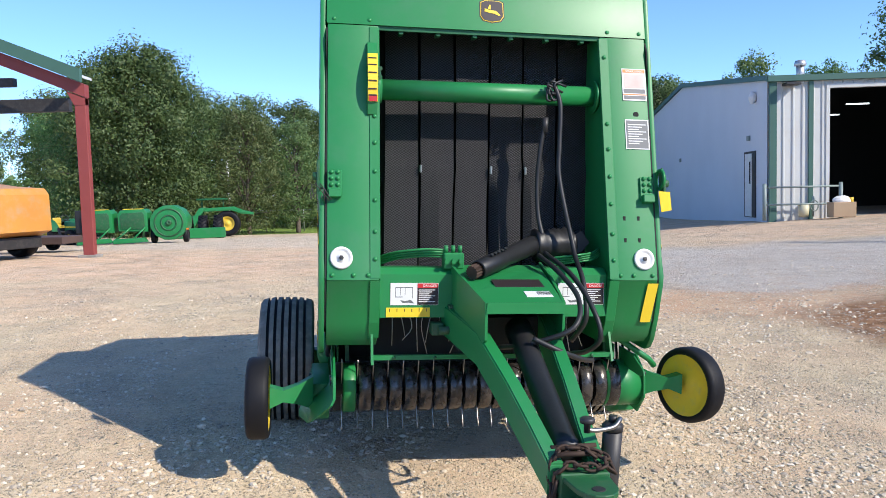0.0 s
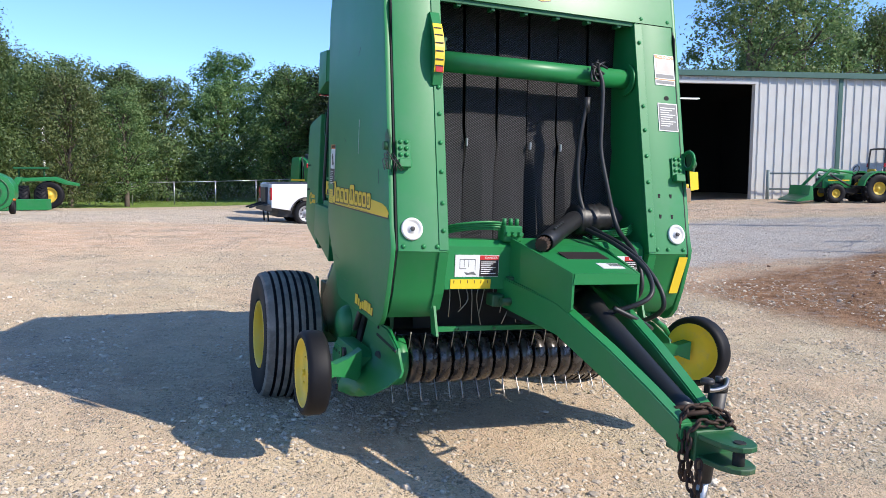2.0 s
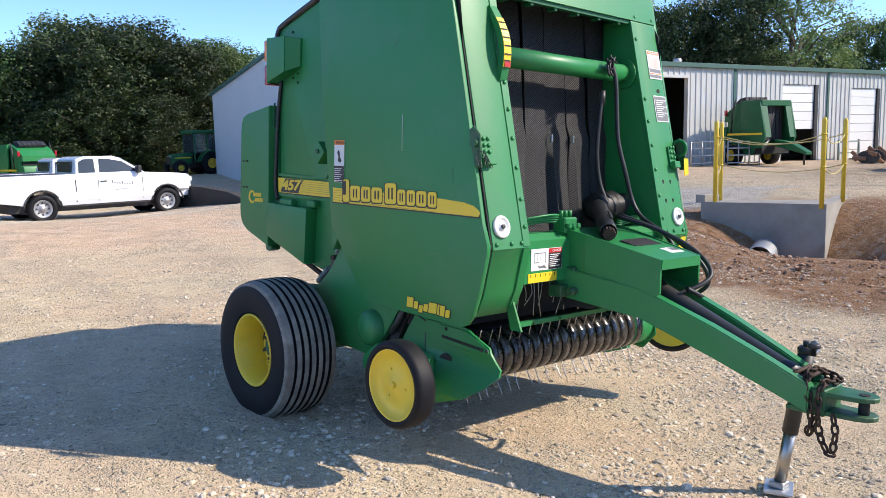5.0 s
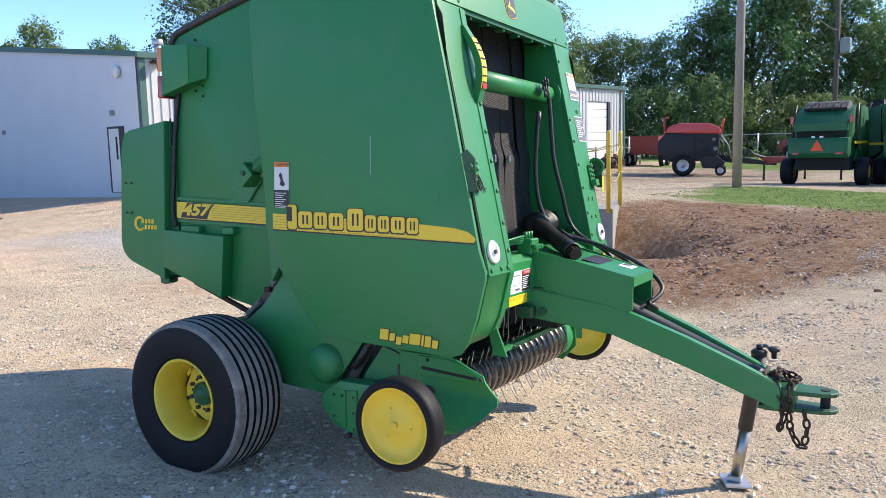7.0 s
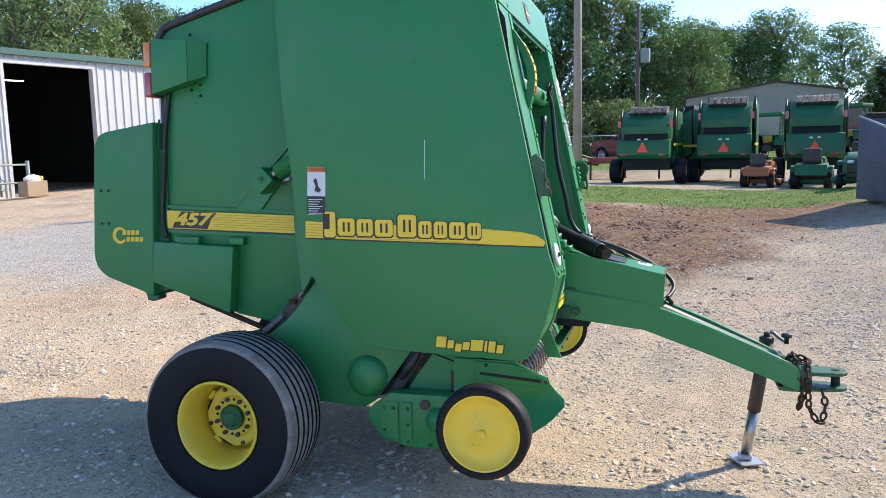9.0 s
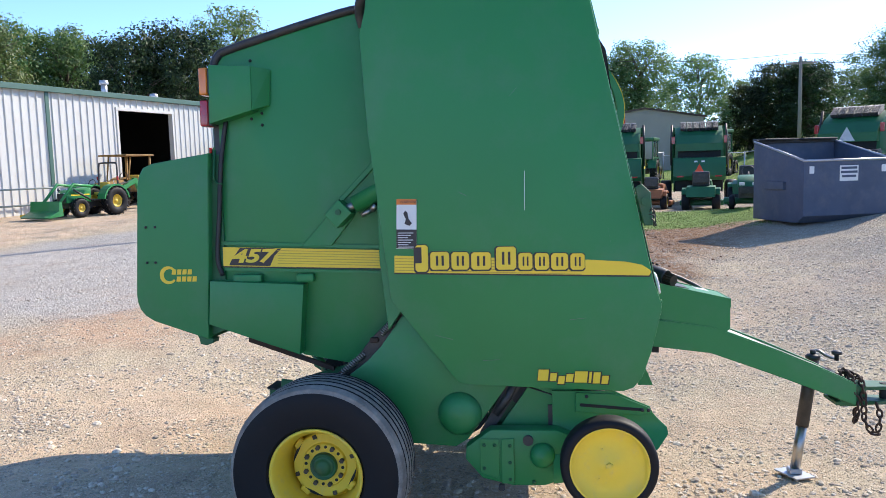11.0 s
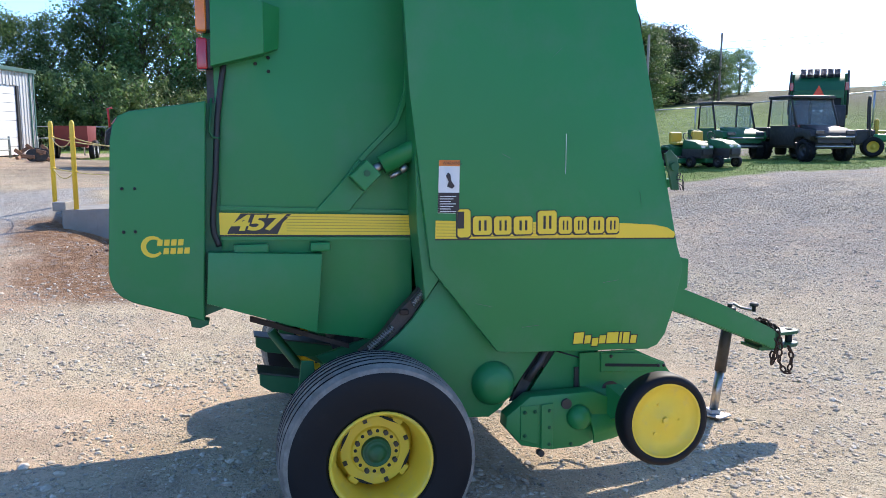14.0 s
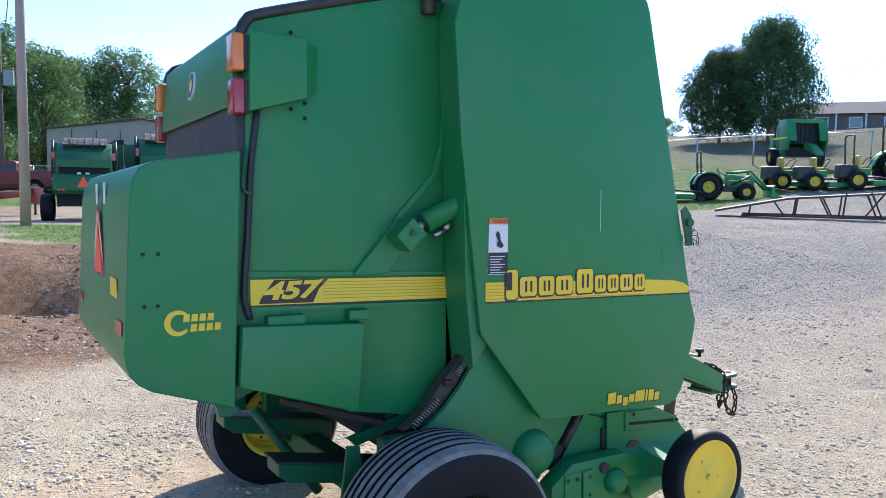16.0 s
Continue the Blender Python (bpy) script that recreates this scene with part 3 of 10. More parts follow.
def grass_blades(n, seed):
    r = random.Random(seed)
    m, nt, b = nodes_of("grass_blade")
    g = nt.nodes.new("ShaderNodeNewGeometry")
    nt.links.new(ramp(nt, g.outputs["Random Per Island"], [(0.0, (0.10, 0.18, 0.03)), (0.5, (0.19, 0.31, 0.055)), (0.85, (0.27, 0.37, 0.08)), (1.0, (0.42, 0.38, 0.17))]), b.inputs["Base Color"])
    b.inputs["Roughness"].default_value = 0.6
    verts, faces = [], []
    while n:
        x, y = r.uniform(12.2, 34), r.uniform(-20, 9.4)
        edge = 12.5 + smooth01((y + 1.8) / 2) + 0.5 * max(0, -5 - y)
        far = 18.4 if y > 0.5 else 18.4 + 20 * (0.5 - y)
        wave = noise.noise(Vector((x * 0.7, y * 0.7, 9))) * 0.7
        if x < edge + wave or x > far + wave or r.random() > 1.25 - (x - 13) / 22:
            continue
        n -= 1
        z = ground_z(x, y) - 0.01
        for _ in range(5):
            a, hgt, lean = r.uniform(0, 6.28), r.uniform(0.018, 0.05), r.uniform(0.01, 0.04)
            px, py = x + r.uniform(-.06, .06), y + r.uniform(-.06, .06)
            ca, sa = math.cos(a), math.sin(a)
            k = len(verts)
            verts += [(px - sa * .006, py + ca * .006, z), (px + sa * .006, py - ca * .006, z), (px + ca * lean, py + sa * lean, z + hgt)]
            faces.append((k, k + 1, k + 2))
    me = bpy.data.meshes.new("grass")
    me.from_pydata(verts, [], faces)
    me.materials.append(m)
    return tagged(new("grass", me), "short mown green grass with dry blades", "grass", kind="stuff")


loose_stones(52000, 21)


def soil_clods(n, seed):
    """Lumps of turned earth on the bank round the dock."""
    r = random.Random(seed)
    m, nt, b = nodes_of("soil_clod")
    g = nt.nodes.new("ShaderNodeNewGeometry")
    c = ramp(nt, g.outputs["Random Per Island"], [(0.0, (0.19, 0.10, 0.058)), (0.6, (0.36, 0.205, 0.125)), (0.9, (0.47, 0.30, 0.205)), (1.0, (0.60, 0.48, 0.37))])
    nt.links.new(mixc(nt, 0.6, c, ramp(nt, noise_of(nt, 40, 4, 0.6), [(0.3, (0.55,) * 3), (0.7, (1,) * 3)]), "MULTIPLY"), b.inputs["Base Color"])
    b.inputs["Roughness"].default_value = 0.95
    verts, faces = [], []
    while n:
        x, y = r.gauss(8.9, 2.0), r.gauss(6.3, 1.15)
        if x < 5.2 or (9.2 < x < 12.4 and y > 7.7):
            continue
        if r.random() > noise.noise(Vector((x * 1.1, y * 1.1, 4))) + 0.6:
            continue
        n -= 1
        s = 0.008 + 0.03 * r.random() ** 3.0
        q = Matrix.Rotation(r.uniform(0, 6.28), 3, "Z") @ Matrix.Rotation(r.uniform(-.6, .6), 3, "X") @ Matrix.Diagonal((r.uniform(0.8, 1.5), r.uniform(0.7, 1.1), r.uniform(0.5, 0.9)))
        o = Vector((x, y, ground_z(x, y) + s * 0.2))
        k = len(verts)
        verts += [o + q @ (Vector(v) * s * r.uniform(0.75, 1.2)) for v in STONE_MESH]
        faces += [(a + k, b2 + k, c2 + k) for a, b2, c2 in STONE_TRIS]
    me = bpy.data.meshes.new("soil_clods")
    me.from_pydata(verts, [], faces)
    me.materials.append(m)
    return tagged(new("soil_clods", me), "lumps of turned red-brown soil by the dock", "soil", kind="stuff")


soil_clods(3000, 23)
grass_blades(22000, 22)

# ---- the round baler ----
GREASE = surface("greasy_black_steel", (0.022, 0.018, 0.015), (0.085, 0.06, 0.045), 0.5, big=14, fine=60, amount=0.9, bumps=0.5, dist=0.004)
BALER_M = Matrix.Translation((-0.027, 5.367, 0.135)) @ pose(0, 0, 0, 0, 2.63, 9.0)
baler = thing("round_baler", "large green round hay baler with yellow wheels, parked on gravel", "baler", BALER_M)
SIDE_M = Matrix(((0, 0, -1, 0), (-1, 0, 0, 0), (0, 1, 0, 0), (0, 0, 0, 1)))
SLOPE = (2.32 - 1.07) / (-1.27 + 1.544)


def front_y(z):
    """The y of the sloping front at a height."""
    return -1.544 + (z - 1.07) / SLOPE


def front_pose(x, z, lift=0.0):
    """A pose on the sloping front: x along the machine's width, y up the slope, z out of it."""
    a = math.atan2(1, SLOPE)
    return Matrix.Translation((x, front_y(z) - lift * math.cos(a), z + lift * math.sin(a))) @ Matrix.Rotation(math.pi / 2 - a, 4, "X")


def bolt(bm, m, r=0.011, h=0.008):
    """A round-headed bolt whose head points along the z axis of m."""
    lathe(bm, [(0, r), (h * 0.5, r * 0.95), (h * 0.9, r * 0.55), (h, 0.0001)], m, 10)


def bolts(parent, poses, name="bolt", mat=GREEN, r=0.011):
    me = None
    for m in poses:
        if me is None:
            b = bmnew()
            bolt(b, Matrix.Identity(4), r)
            ob = part(name, b, mat, parent)
            me = ob.data
        else:
            ob = new(name, me)
            ob.parent = parent
        ob.matrix_local = m


PANEL = [(-1.20, 2.575), (-1.218, 2.53), (-1.356, 1.89), (-1.505, 1.19), (-1.538, 1.09), (-1.535, 1.05), (-1.49, 0.867), (-1.45, 0.755), (-1.41, 0.705), (-1.363, 0.688), (-0.65, 0.715), (-0.60, 0.725), (-0.35, 1.04), (-0.29, 1.12), (-0.20, 1.90), (-0.172, 2.36), (-0.20, 2.47), (-0.215, 2.59), (-1.16, 2.605)]
LOWER = [(-0.36, 1.075), (-0.285, 0.972), (-0.222, 0.885), (-0.152, 0.812), (-0.06, 0.742), (0.06, 0.62), (0.0, 0.5), (-0.14, 0.43), (-0.315, 0.415), (-0.579, 0.40), (-0.64, 0.44), (-0.83, 0.70), (-0.84, 0.8), (-0.5, 1.05)]
for s, side in ((-1, "near"), (1, "far")):
    b = bmnew()
    prism(b, PANEL, 0, s * 0.835, s * 0.862, 0.008, 2)
    soft(part("side_panel", b, GREEN, baler))
    b = bmnew()
    prism(b, LOWER, 0, s * 0.77, s * 0.80, 0.005)
    soft(part("lower_side_plate", b, GREEN, baler))
    b = bmnew()
    m = Matrix.Translation((s * 0.795, -0.6, 0.561)) @ Matrix.Rotation(s * math.pi / 2, 4, "Y")
    lathe(b, [(0, 0.106), (0.01, 0.104), (0.035, 0.095), (0.055, 0.078), (0.066, 0.05), (0.070, 0.0001)], m, 36)
    part("bearing_cover", b, GREEN, baler)
    # front column, with its bolted inner flange
    col = [(-1.27, 2.318), (-1.544, 1.072), (-1.538, 1.066), (-1.49, 0.86), (-1.452, 0.775), (-1.40, 0.735), (-1.08, 0.735), (-1.08, 2.318)]
    b = bmnew()
    lo, hi = sorted((s * 0.826, s * 0.578))
    prism(b, col, 0, lo, hi, 0.006, 2)
    soft(part("front_column", b, GREEN, baler))
    b = bmnew()
    lo, hi = sorted((s * 0.622, s * 0.572))
    fl = [(front_y(2.31) - 0.005, 2.31), (front_y(1.08) - 0.005, 1.08), (front_y(1.08) + 0.02, 1.08), (front_y(2.31) + 0.02, 2.31)]
    prism(b, fl, 0, lo, hi, 0.002, 1)
    prism(b, [(-1.549, 1.068), (-1.499, 0.86), (-1.463, 0.78), (-1.44, 0.78), (-1.51, 1.068)], 0, lo, hi, 0.002, 1)
    part("column_flange", b, GREEN, baler)
    bolts(baler, [front_pose(s * 0.597, z, 0.006) for z in (2.21, 1.86, 1.73, 1.59, 1.45, 1.30, 1.17)] + [front_pose(s * x, 1.095, 0.002) for x in (0.80, 0.70, 0.63)])
    # white round cap over a bearing
    b = bmnew()
    lathe(b, [(0, 0.054), (0.008, 0.054), (0.013, 0.050), (0.011, 0.040), (0.006, 0.036), (0.006, 0.020), (0.012, 0.018), (0.014, 0.0001)], front_pose(s * 0.757, 1.175, 0.001), 36)
    cap = part("bearing_cap", b, WHITEP, baler, "white plastic bearing cap")
    b = bmnew()
    lathe(b, [(0.012, 0.012), (0.022, 0.011), (0.023, 0.0001)], front_pose(s * 0.757, 1.175, 0.001), 6, smooth=False)
    part("bolt", b, BLACKM, cap)
    # lower seam between the column's halves
    b = bmnew()
    lo, hi = sorted((s * 0.834, s * 0.827))
    prism(b, [(front_y(2.3) + 0.005, 2.3), (-1.537, 1.08), (-1.48, 0.85), (-1.40, 0.8), (-1.3, 2.25)], 0, lo, hi)
    part("seam_gap", b, SHADE_IN, baler)

# hood across the top
b = bmnew()
prism(b, [(-1.274, 2.322), (-1.222, 2.545), (-1.205, 2.585), (-1.16, 2.612), (-0.215, 2.60), (-0.215, 2.55), (-1.10, 2.56), (-1.20, 2.322)], 0, -0.832, 0.832, 0.006, 2)
soft(part("front_hood", b, GREEN, baler))
bolts(baler, [front_pose(x, z, 0.002) for x in (-0.795, -0.62, 0.62, 0.795) for z in (2.345,)])
# emblem: a dark shield with a yellow rim, its figure a plain bar
b = bmnew()
shield = [(-0.064, 0.05), (-0.066, -0.03), (-0.05, -0.055), (0, -0.066), (0.05, -0.055), (0.066, -0.03), (0.064, 0.05), (0.04, 0.062), (-0.04, 0.062)]
for f, z in ((1.0, 0.003), (0.92, 0.005), (0.86, 0.007)):
    b2 = bmnew()
    prism(b2, [(u * f, v * f) for u, v in shield], 2, z - 0.003, z)
    b2.transform(front_pose(0.006, 2.425, 0.001))
    part("emblem", b2, (DECAL_K, DECAL_Y, DECAL_K)[round((z - 0.003) / 0.002)], baler)
b.free()
b = bmnew()
prism(b, [(-0.038, 0.012), (-0.01, 0.004), (0.02, 0.002), (0.044, -0.020), (0.036, -0.026), (0.012, -0.014), (-0.012, -0.012), (-0.04, -0.004)], 2, 0.007, 0.0085)
prism(b, [(-0.022, 0.01), (-0.014, 0.034), (-0.006, 0.03), (-0.008, 0.006)], 2, 0.007, 0.0085)
b.transform(front_pose(0.006, 2.425, 0.001))
part("emblem_figure", b, DECAL_Y, baler)
# lip of small hooks below the hood
b = bmnew()
prism(b, [(-1.262, 2.325), (-1.262, 2.300), (-1.19, 2.31), (-1.19, 2.325)], 0, -0.575, 0.575)
for i in range(6):
    x = -0.46 + i * 0.19
    box(b, (x - 0.012, -1.255, 2.285), (x + 0.012, -1.20, 2.305), 0.003)
part("belt_guide", b, GREEN_DK, baler)

# chamber: belts, their gaps and near-black sheets as the shade behind
BELT_LINE = [(-1.00, 2.50), (-1.055, 2.32), (-1.075, 2.05), (-1.10, 1.70), (-1.125, 1.62), (-1.13, 1.45), (-1.16, 1.2), (-1.19, 0.98)]


def belt_material():
    m, nt, bs = nodes_of("belt_rubber")
    tc = nt.nodes.new("ShaderNodeTexCoord")
    sp = nt.nodes.new("ShaderNodeSeparateXYZ")
    nt.links.new(tc.outputs["Object"], sp.inputs[0])
    # a diamond cleat pattern pressed into the rubber
    u, v = mathn(nt, "MULTIPLY", sp.outputs[0], 165.0), mathn(nt, "MULTIPLY", sp.outputs[2], 235.0)
    p = mathn(nt, "MULTIPLY", mathn(nt, "SINE", mathn(nt, "ADD", u, v)), mathn(nt, "SINE", mathn(nt, "SUBTRACT", v, u)))
    p = mathn(nt, "ABSOLUTE", p)
    n1 = noise_of(nt, 3.0, 5)
    c = mixc(nt, smoothstep_n(nt, p, 0.15, 0.5), (0.003, 0.003, 0.0035), (0.052, 0.052, 0.057))
    c = mixc(nt, mathn(nt, "MULTIPLY", ramp(nt, n1, [(0.45, (0, 0, 0)), (0.75, (1, 1, 1))]), 0.15), c, (0.035, 0.033, 0.03))
    nt.links.new(c, bs.inputs["Base Color"])
    bs.inputs["Roughness"].default_value = 0.55
    bump(nt, bs, p, 1.0, 0.006)
    return m


BELT = belt_material()
for i in range(6):
    x0 = -0.533 + i * 0.189
    b = bmnew()
    rows = []
    for k, (y, z) in enumerate(BELT_LINE):
        bow = 0.012 * math.sin(i * 1.7 + k * 0.8)
        pinch = 0.0022 * (1 + math.sin(i * 2.1 + k))
        slack = max(0.0, min(1.0, (1.66 - z) / 0.25))
        # below the lacing the slack belts fold back along one edge
        fold = slack * (0.0, 0.05, 0.03, 0.055, 0.035, 0.02)[i]
        sway = 0.008 * math.sin((2.5 - z) * 2.1 + i * 0.3)
        cut = x0 + sway + 0.05 + 0.03 * math.sin(i * 1.3) + 0.03 * slack
        rows.append([b.verts.new((x0 + sway + 0.004 + pinch + fold * 0.15, y + bow + fold, z)), b.verts.new((cut, y + bow * 0.8 - 0.006 * slack, z)), b.verts.new((x0 + sway + 0.182 - pinch * 0.6, y + bow * 0.5 + 0.012 * slack, z))])
    for r0, r1 in zip(rows, rows[1:]):
        for q in (0, 1):
            b.faces.new((r0[q], r0[q + 1], r1[q + 1], r1[q]))
    bmesh.ops.subdivide_edges(b, edges=b.edges[:], cuts=2, use_grid_fill=True)
    r = bmesh.ops.extrude_face_region(b, geom=b.faces[:])
    for v in r["geom"]:
        if isinstance(v, bmesh.types.BMVert):
            v.co.y += 0.008
    bmesh.ops.recalc_face_normals(b, faces=b.faces[:])
    soft(part("belt", b, BELT, baler, "black diamond-cleated rubber belt"))
    if i in (1, 3, 4):
        b = bmnew()
        box(b, (x0 + 0.004, -1.152, 1.598), (x0 + 0.015, -1.13, 1.640), 0.004)
        part("belt_clip", b, GALV, baler, "bright steel belt lacing end")
# flat near-black sheets hold the chamber's shade in their colour
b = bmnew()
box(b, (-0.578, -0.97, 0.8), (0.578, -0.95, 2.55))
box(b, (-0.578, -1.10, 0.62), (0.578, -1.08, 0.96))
part("chamber_back", b, SHADE_IN, baler)
# roller tube across the opening
b = bmnew()
cyl(b, (-0.578, -1.245, 2.008), (0.578, -1.245, 2.013), 0.052, seg=32)
roller = part("front_roller", b, GREEN, baler)
b = bmnew()
m = Matrix.Translation((0.555, -1.245, 2.01)) @ Matrix.Rotation(math.pi / 2, 4, "Y")
lathe(b, [(0, 0.085), (0.012, 0.085), (0.014, 0.07), (0.022, 0.068)], m, 28)
m = Matrix.Translation((-0.577, -1.245, 2.01)) @ Matrix.Rotation(math.pi / 2, 4, "Y")
lathe(b, [(0, 0.085), (0.012, 0.085), (0.014, 0.07), (0.022, 0.068)], m, 28)
pieces("bearing_flange", b, GREEN, roller)

# bale-size gauge on the column: a bowed yellow scale
b = bmnew()
arc = [(front_y(z) - 0.012 - 0.055 * math.sin(math.pi * (z - 1.87) / 0.36), z) for z in [1.87 + 0.36 * i / 12 for i in range(13)]]
inn = [(y + 0.035, z) for y, z in arc]
prism(b, arc + inn[::-1], 0, -0.632, -0.585)
gauge = part("gauge_bracket", b, GREEN, baler)
b = bmnew()
arc2 = [(y - 0.004, z) for y, z in arc if 1.92 < z < 2.18]
prism(b, arc2 + [(y + 0.003, z) for y, z in arc2[::-1]], 0, -0.633, -0.584)
scale = part("gauge_scale", b, DECAL_Y, gauge, "yellow bale-size scale")
b = bmnew()
for z in (2.145, 2.11, 2.07, 2.03, 1.99, 1.96):
    y = front_y(z) - 0.018 - 0.055 * math.sin(math.pi * (z - 1.87) / 0.36)
    box(b, (-0.630, y - 0.0015, z - 0.003), (-0.590, y + 0.006, z + 0.003))
pieces("gauge_mark", b, DECAL_K, gauge)
b = bmnew()
z = 1.945
y = front_y(z) - 0.018 - 0.055 * math.sin(math.pi * (z - 1.87) / 0.36)
box(b, (-0.626, y - 0.002, z - 0.014), (-0.588, y + 0.01, z + 0.014))
part("gauge_red_mark", b, DECAL_R, gauge)
b = bmnew()
prism(b, [(-0.592, 2.098), (-0.566, 2.104), (-0.560, 2.092), (-0.570, 2.082), (-0.562, 2.045), (-0.575, 2.040), (-0.592, 2.078)], 1, front_y(2.08) - 0.05, front_y(2.08) - 0.035)
part("gauge_pointer", b, GREEN_OLD, gauge)

# rear gate
GATE = [(0.60, 1.02), (0.615, 2.285), (0.60, 2.315), (0.56, 2.338), (-0.10, 2.515), (-0.25, 2.50), (-0.25, 0.94), (-0.08, 0.765), (0.2, 0.815)]
b = bmnew()
prism(b, GATE, 0, -0.655, 0.655, 0.01, 2)
gate = soft(part("rear_gate", b, GREEN, baler))
for s in (-1, 1):
    b = bmnew()
    tube(b, spline([(s * 0.65, -0.17, 2.45), (s * 0.655, -0.14, 2.525), (s * 0.655, 0.1, 2.478), (s * 0.655, 0.53, 2.362), (s * 0.655, 0.602, 2.325), (s * 0.655, 0.628, 2.27)], 6), 0.021, 10)
    part("gate_edge_seal", b, BLACKM, gate, "black rubber edge seal")
    b = bmnew()
    tube(b, spline([(s * 0.67, -0.16, 2.44), (s * 0.70, -0.15, 2.50), (s * 0.75, -0.17, 2.54), (s * 0.78, -0.2, 2.56)], 5), 0.033, 10)
    part("hinge_boot", b, BLACKM, gate)
    # lamp housing with its two lamps
    b = bmnew()
    lo, hi = sorted((s * 0.65, s * 0.745))
    prism(b, [(0.614, 2.273), (0.40, 2.262), (0.40, 2.045), (0.62, 1.986)], 0, lo, hi, 0.006, 2)
    house = soft(part("lamp_housing", b, GREEN, gate))
    b = bmnew()
    for y, z, x in ((0.402, 2.260, 0.740), (0.402, 2.047, 0.740), (0.402, 2.260, 0.650), (0.402, 2.047, 0.650), (0.328, 2.250, 0.668), (0.336, 2.077, 0.668), (0.328, 2.250, 0.650), (0.336, 2.077, 0.650)):
        b.verts.new((s * x, y, z))
    bmesh.ops.convex_hull(b, input=b.verts[:])
    part("housing_end", b, GREEN, house)
    for z0, z1, mat, nm in ((2.13, 2.265, ORANGE_L, "amber_lamp"), (1.975, 2.105, RED_L, "red_lamp")):
        b = bmnew()
        box(b, (min(s * 0.64, s * 0.73), 0.63, z0), (max(s * 0.64, s * 0.73), 0.675, z1), 0.012, 3)
        lamp = soft(part(nm, b, mat, house, "amber turn lamp lens" if "amber" in nm else "red tail lamp lens"))
        b = bmnew()
        box(b, (min(s * 0.645, s * 0.725), 0.612, z0 + 0.005), (max(s * 0.645, s * 0.725), 0.632, z1 - 0.005), 0.003)
        part("lamp_base", b, BLACKM, lamp)
    # box on the gate's side below the stripe
    b = bmnew()
    lo, hi = sorted((s * 0.65, s * 0.735))
    prism(b, [(0.655, 1.205), (0.171, 1.183), (0.201, 0.832), (0.668, 0.985)], 0, lo, hi, 0.006, 2)
    sb = soft(part("side_box", b, GREEN, gate))
    b = bmnew()
    for y0, y1 in ((0.40, 0.55), (0.13, 0.22)):
        box(b, (min(s * 0.65, s * 0.70), y0, 1.19), (max(s * 0.65, s * 0.70), y1, 1.232), 0.01, 2)
    pieces("box_hinge", b, GREEN, sb)
    # ledge over and under the stripe
    b = bmnew()
    prism(b, [(0.62, 1.383), (-0.24, 1.350), (-0.24, 1.366), (0.62, 1.40)], 0, *sorted((s * 0.65, s * 0.668)))
    prism(b, [(0.62, 1.252), (-0.24, 1.226), (-0.24, 1.240), (0.62, 1.268)], 0, *sorted((s * 0.65, s * 0.668)))
    pieces("gate_rib", b, GREEN, gate)
    # gusset, bracket and lift cylinder
    b = bmnew()
    prism(b, [(0.195, 1.368), (0.048, 1.528), (-0.004, 1.60), (-0.085, 1.52), (-0.028, 1.452), (0.04, 1.368)], 0, *sorted((s * 0.65, s * 0.674)), 0.003, 1)
    part("gusset", b, GREEN, gate)
    b = bmnew()
    prism(b, [(-0.02, 1.585), (-0.19, 1.755), (-0.245, 1.90), (-0.245, 2.02), (-0.225, 2.02), (-0.215, 1.90), (-0.174, 1.778), (-0.004, 1.603)], 0, *sorted((s * 0.65, s * 0.668)), 0.003, 1)
    part("gate_strap", b, GREEN, gate)
    b = bmnew()
    bm_m = Matrix.Translation((s * 0.72, -0.022, 1.528)) @ Matrix.Rotation(radians(-44), 4, "X")
    obox(b, bm_m, (0.11, 0.105, 0.092), 0.006, 2)
    brk = part("cylinder_bracket", b, GREEN, gate)
    b = bmnew()
    cyl(b, (s * 0.772, -0.026, 1.537), (s * 0.785, -0.026, 1.537), 0.014, seg=14)
    part("pin", b, GREEN_OLD, brk)
    b = bmnew()
    cyl(b, (s * 0.73, -0.05, 1.548), (s * 0.73, -0.11, 1.577), 0.02, seg=16)
    part("cylinder_rod", b, STEEL, baler, "bright steel cylinder rod")
    b = bmnew()
    cyl(b, (s * 0.73, -0.10, 1.572), (s * 0.76, -0.62, 1.83), 0.043, seg=20)
    part("lift_cylinder", b, GREEN, baler)
    b = bmnew()
    cyl(b, (s * 0.745, -0.135, 1.52), (s * 0.75, -0.185, 1.545), 0.012, seg=10)
    cyl(b, (s * 0.745, -0.185, 1.545), (s * 0.75, -0.21, 1.57), 0.018, seg=6)
    pieces("hose_fitting", b, STEEL, baler)
    # greasy seam where gate and frame meet
    b = bmnew()
    prism(b, [(-0.325, 1.078), (-0.362, 1.048), (-0.292, 0.975), (-0.228, 0.886), (-0.158, 0.812), (-0.07, 0.74), (0.02, 0.735), (-0.07, 0.80), (-0.105, 0.838), (-0.165, 0.915), (-0.235, 0.985)], 0, *sorted((s * 0.70, s * 0.762)), 0.004, 1)
    part("hinge_plate", b, GREASE, baler, "black greasy hinge plate with scraped edges")
    for p0, p1 in (((s * 0.778, -0.31, 1.04), (s * 0.778, -0.225, 0.945)), ((s * 0.776, -0.135, 0.845), (s * 0.774, -0.02, 0.752))):
        b = bmnew()
        p0, p1 = Vector(p0), Vector(p1)
        fm = frame_of(p1 - p0)
        tube(b, [p0.lerp(p1, k / 96) + fm @ Vector((0.014 * math.cos(k * 0.785), 0.014 * math.sin(k * 0.785), 0)) for k in range(97)], 0.0035, 5)
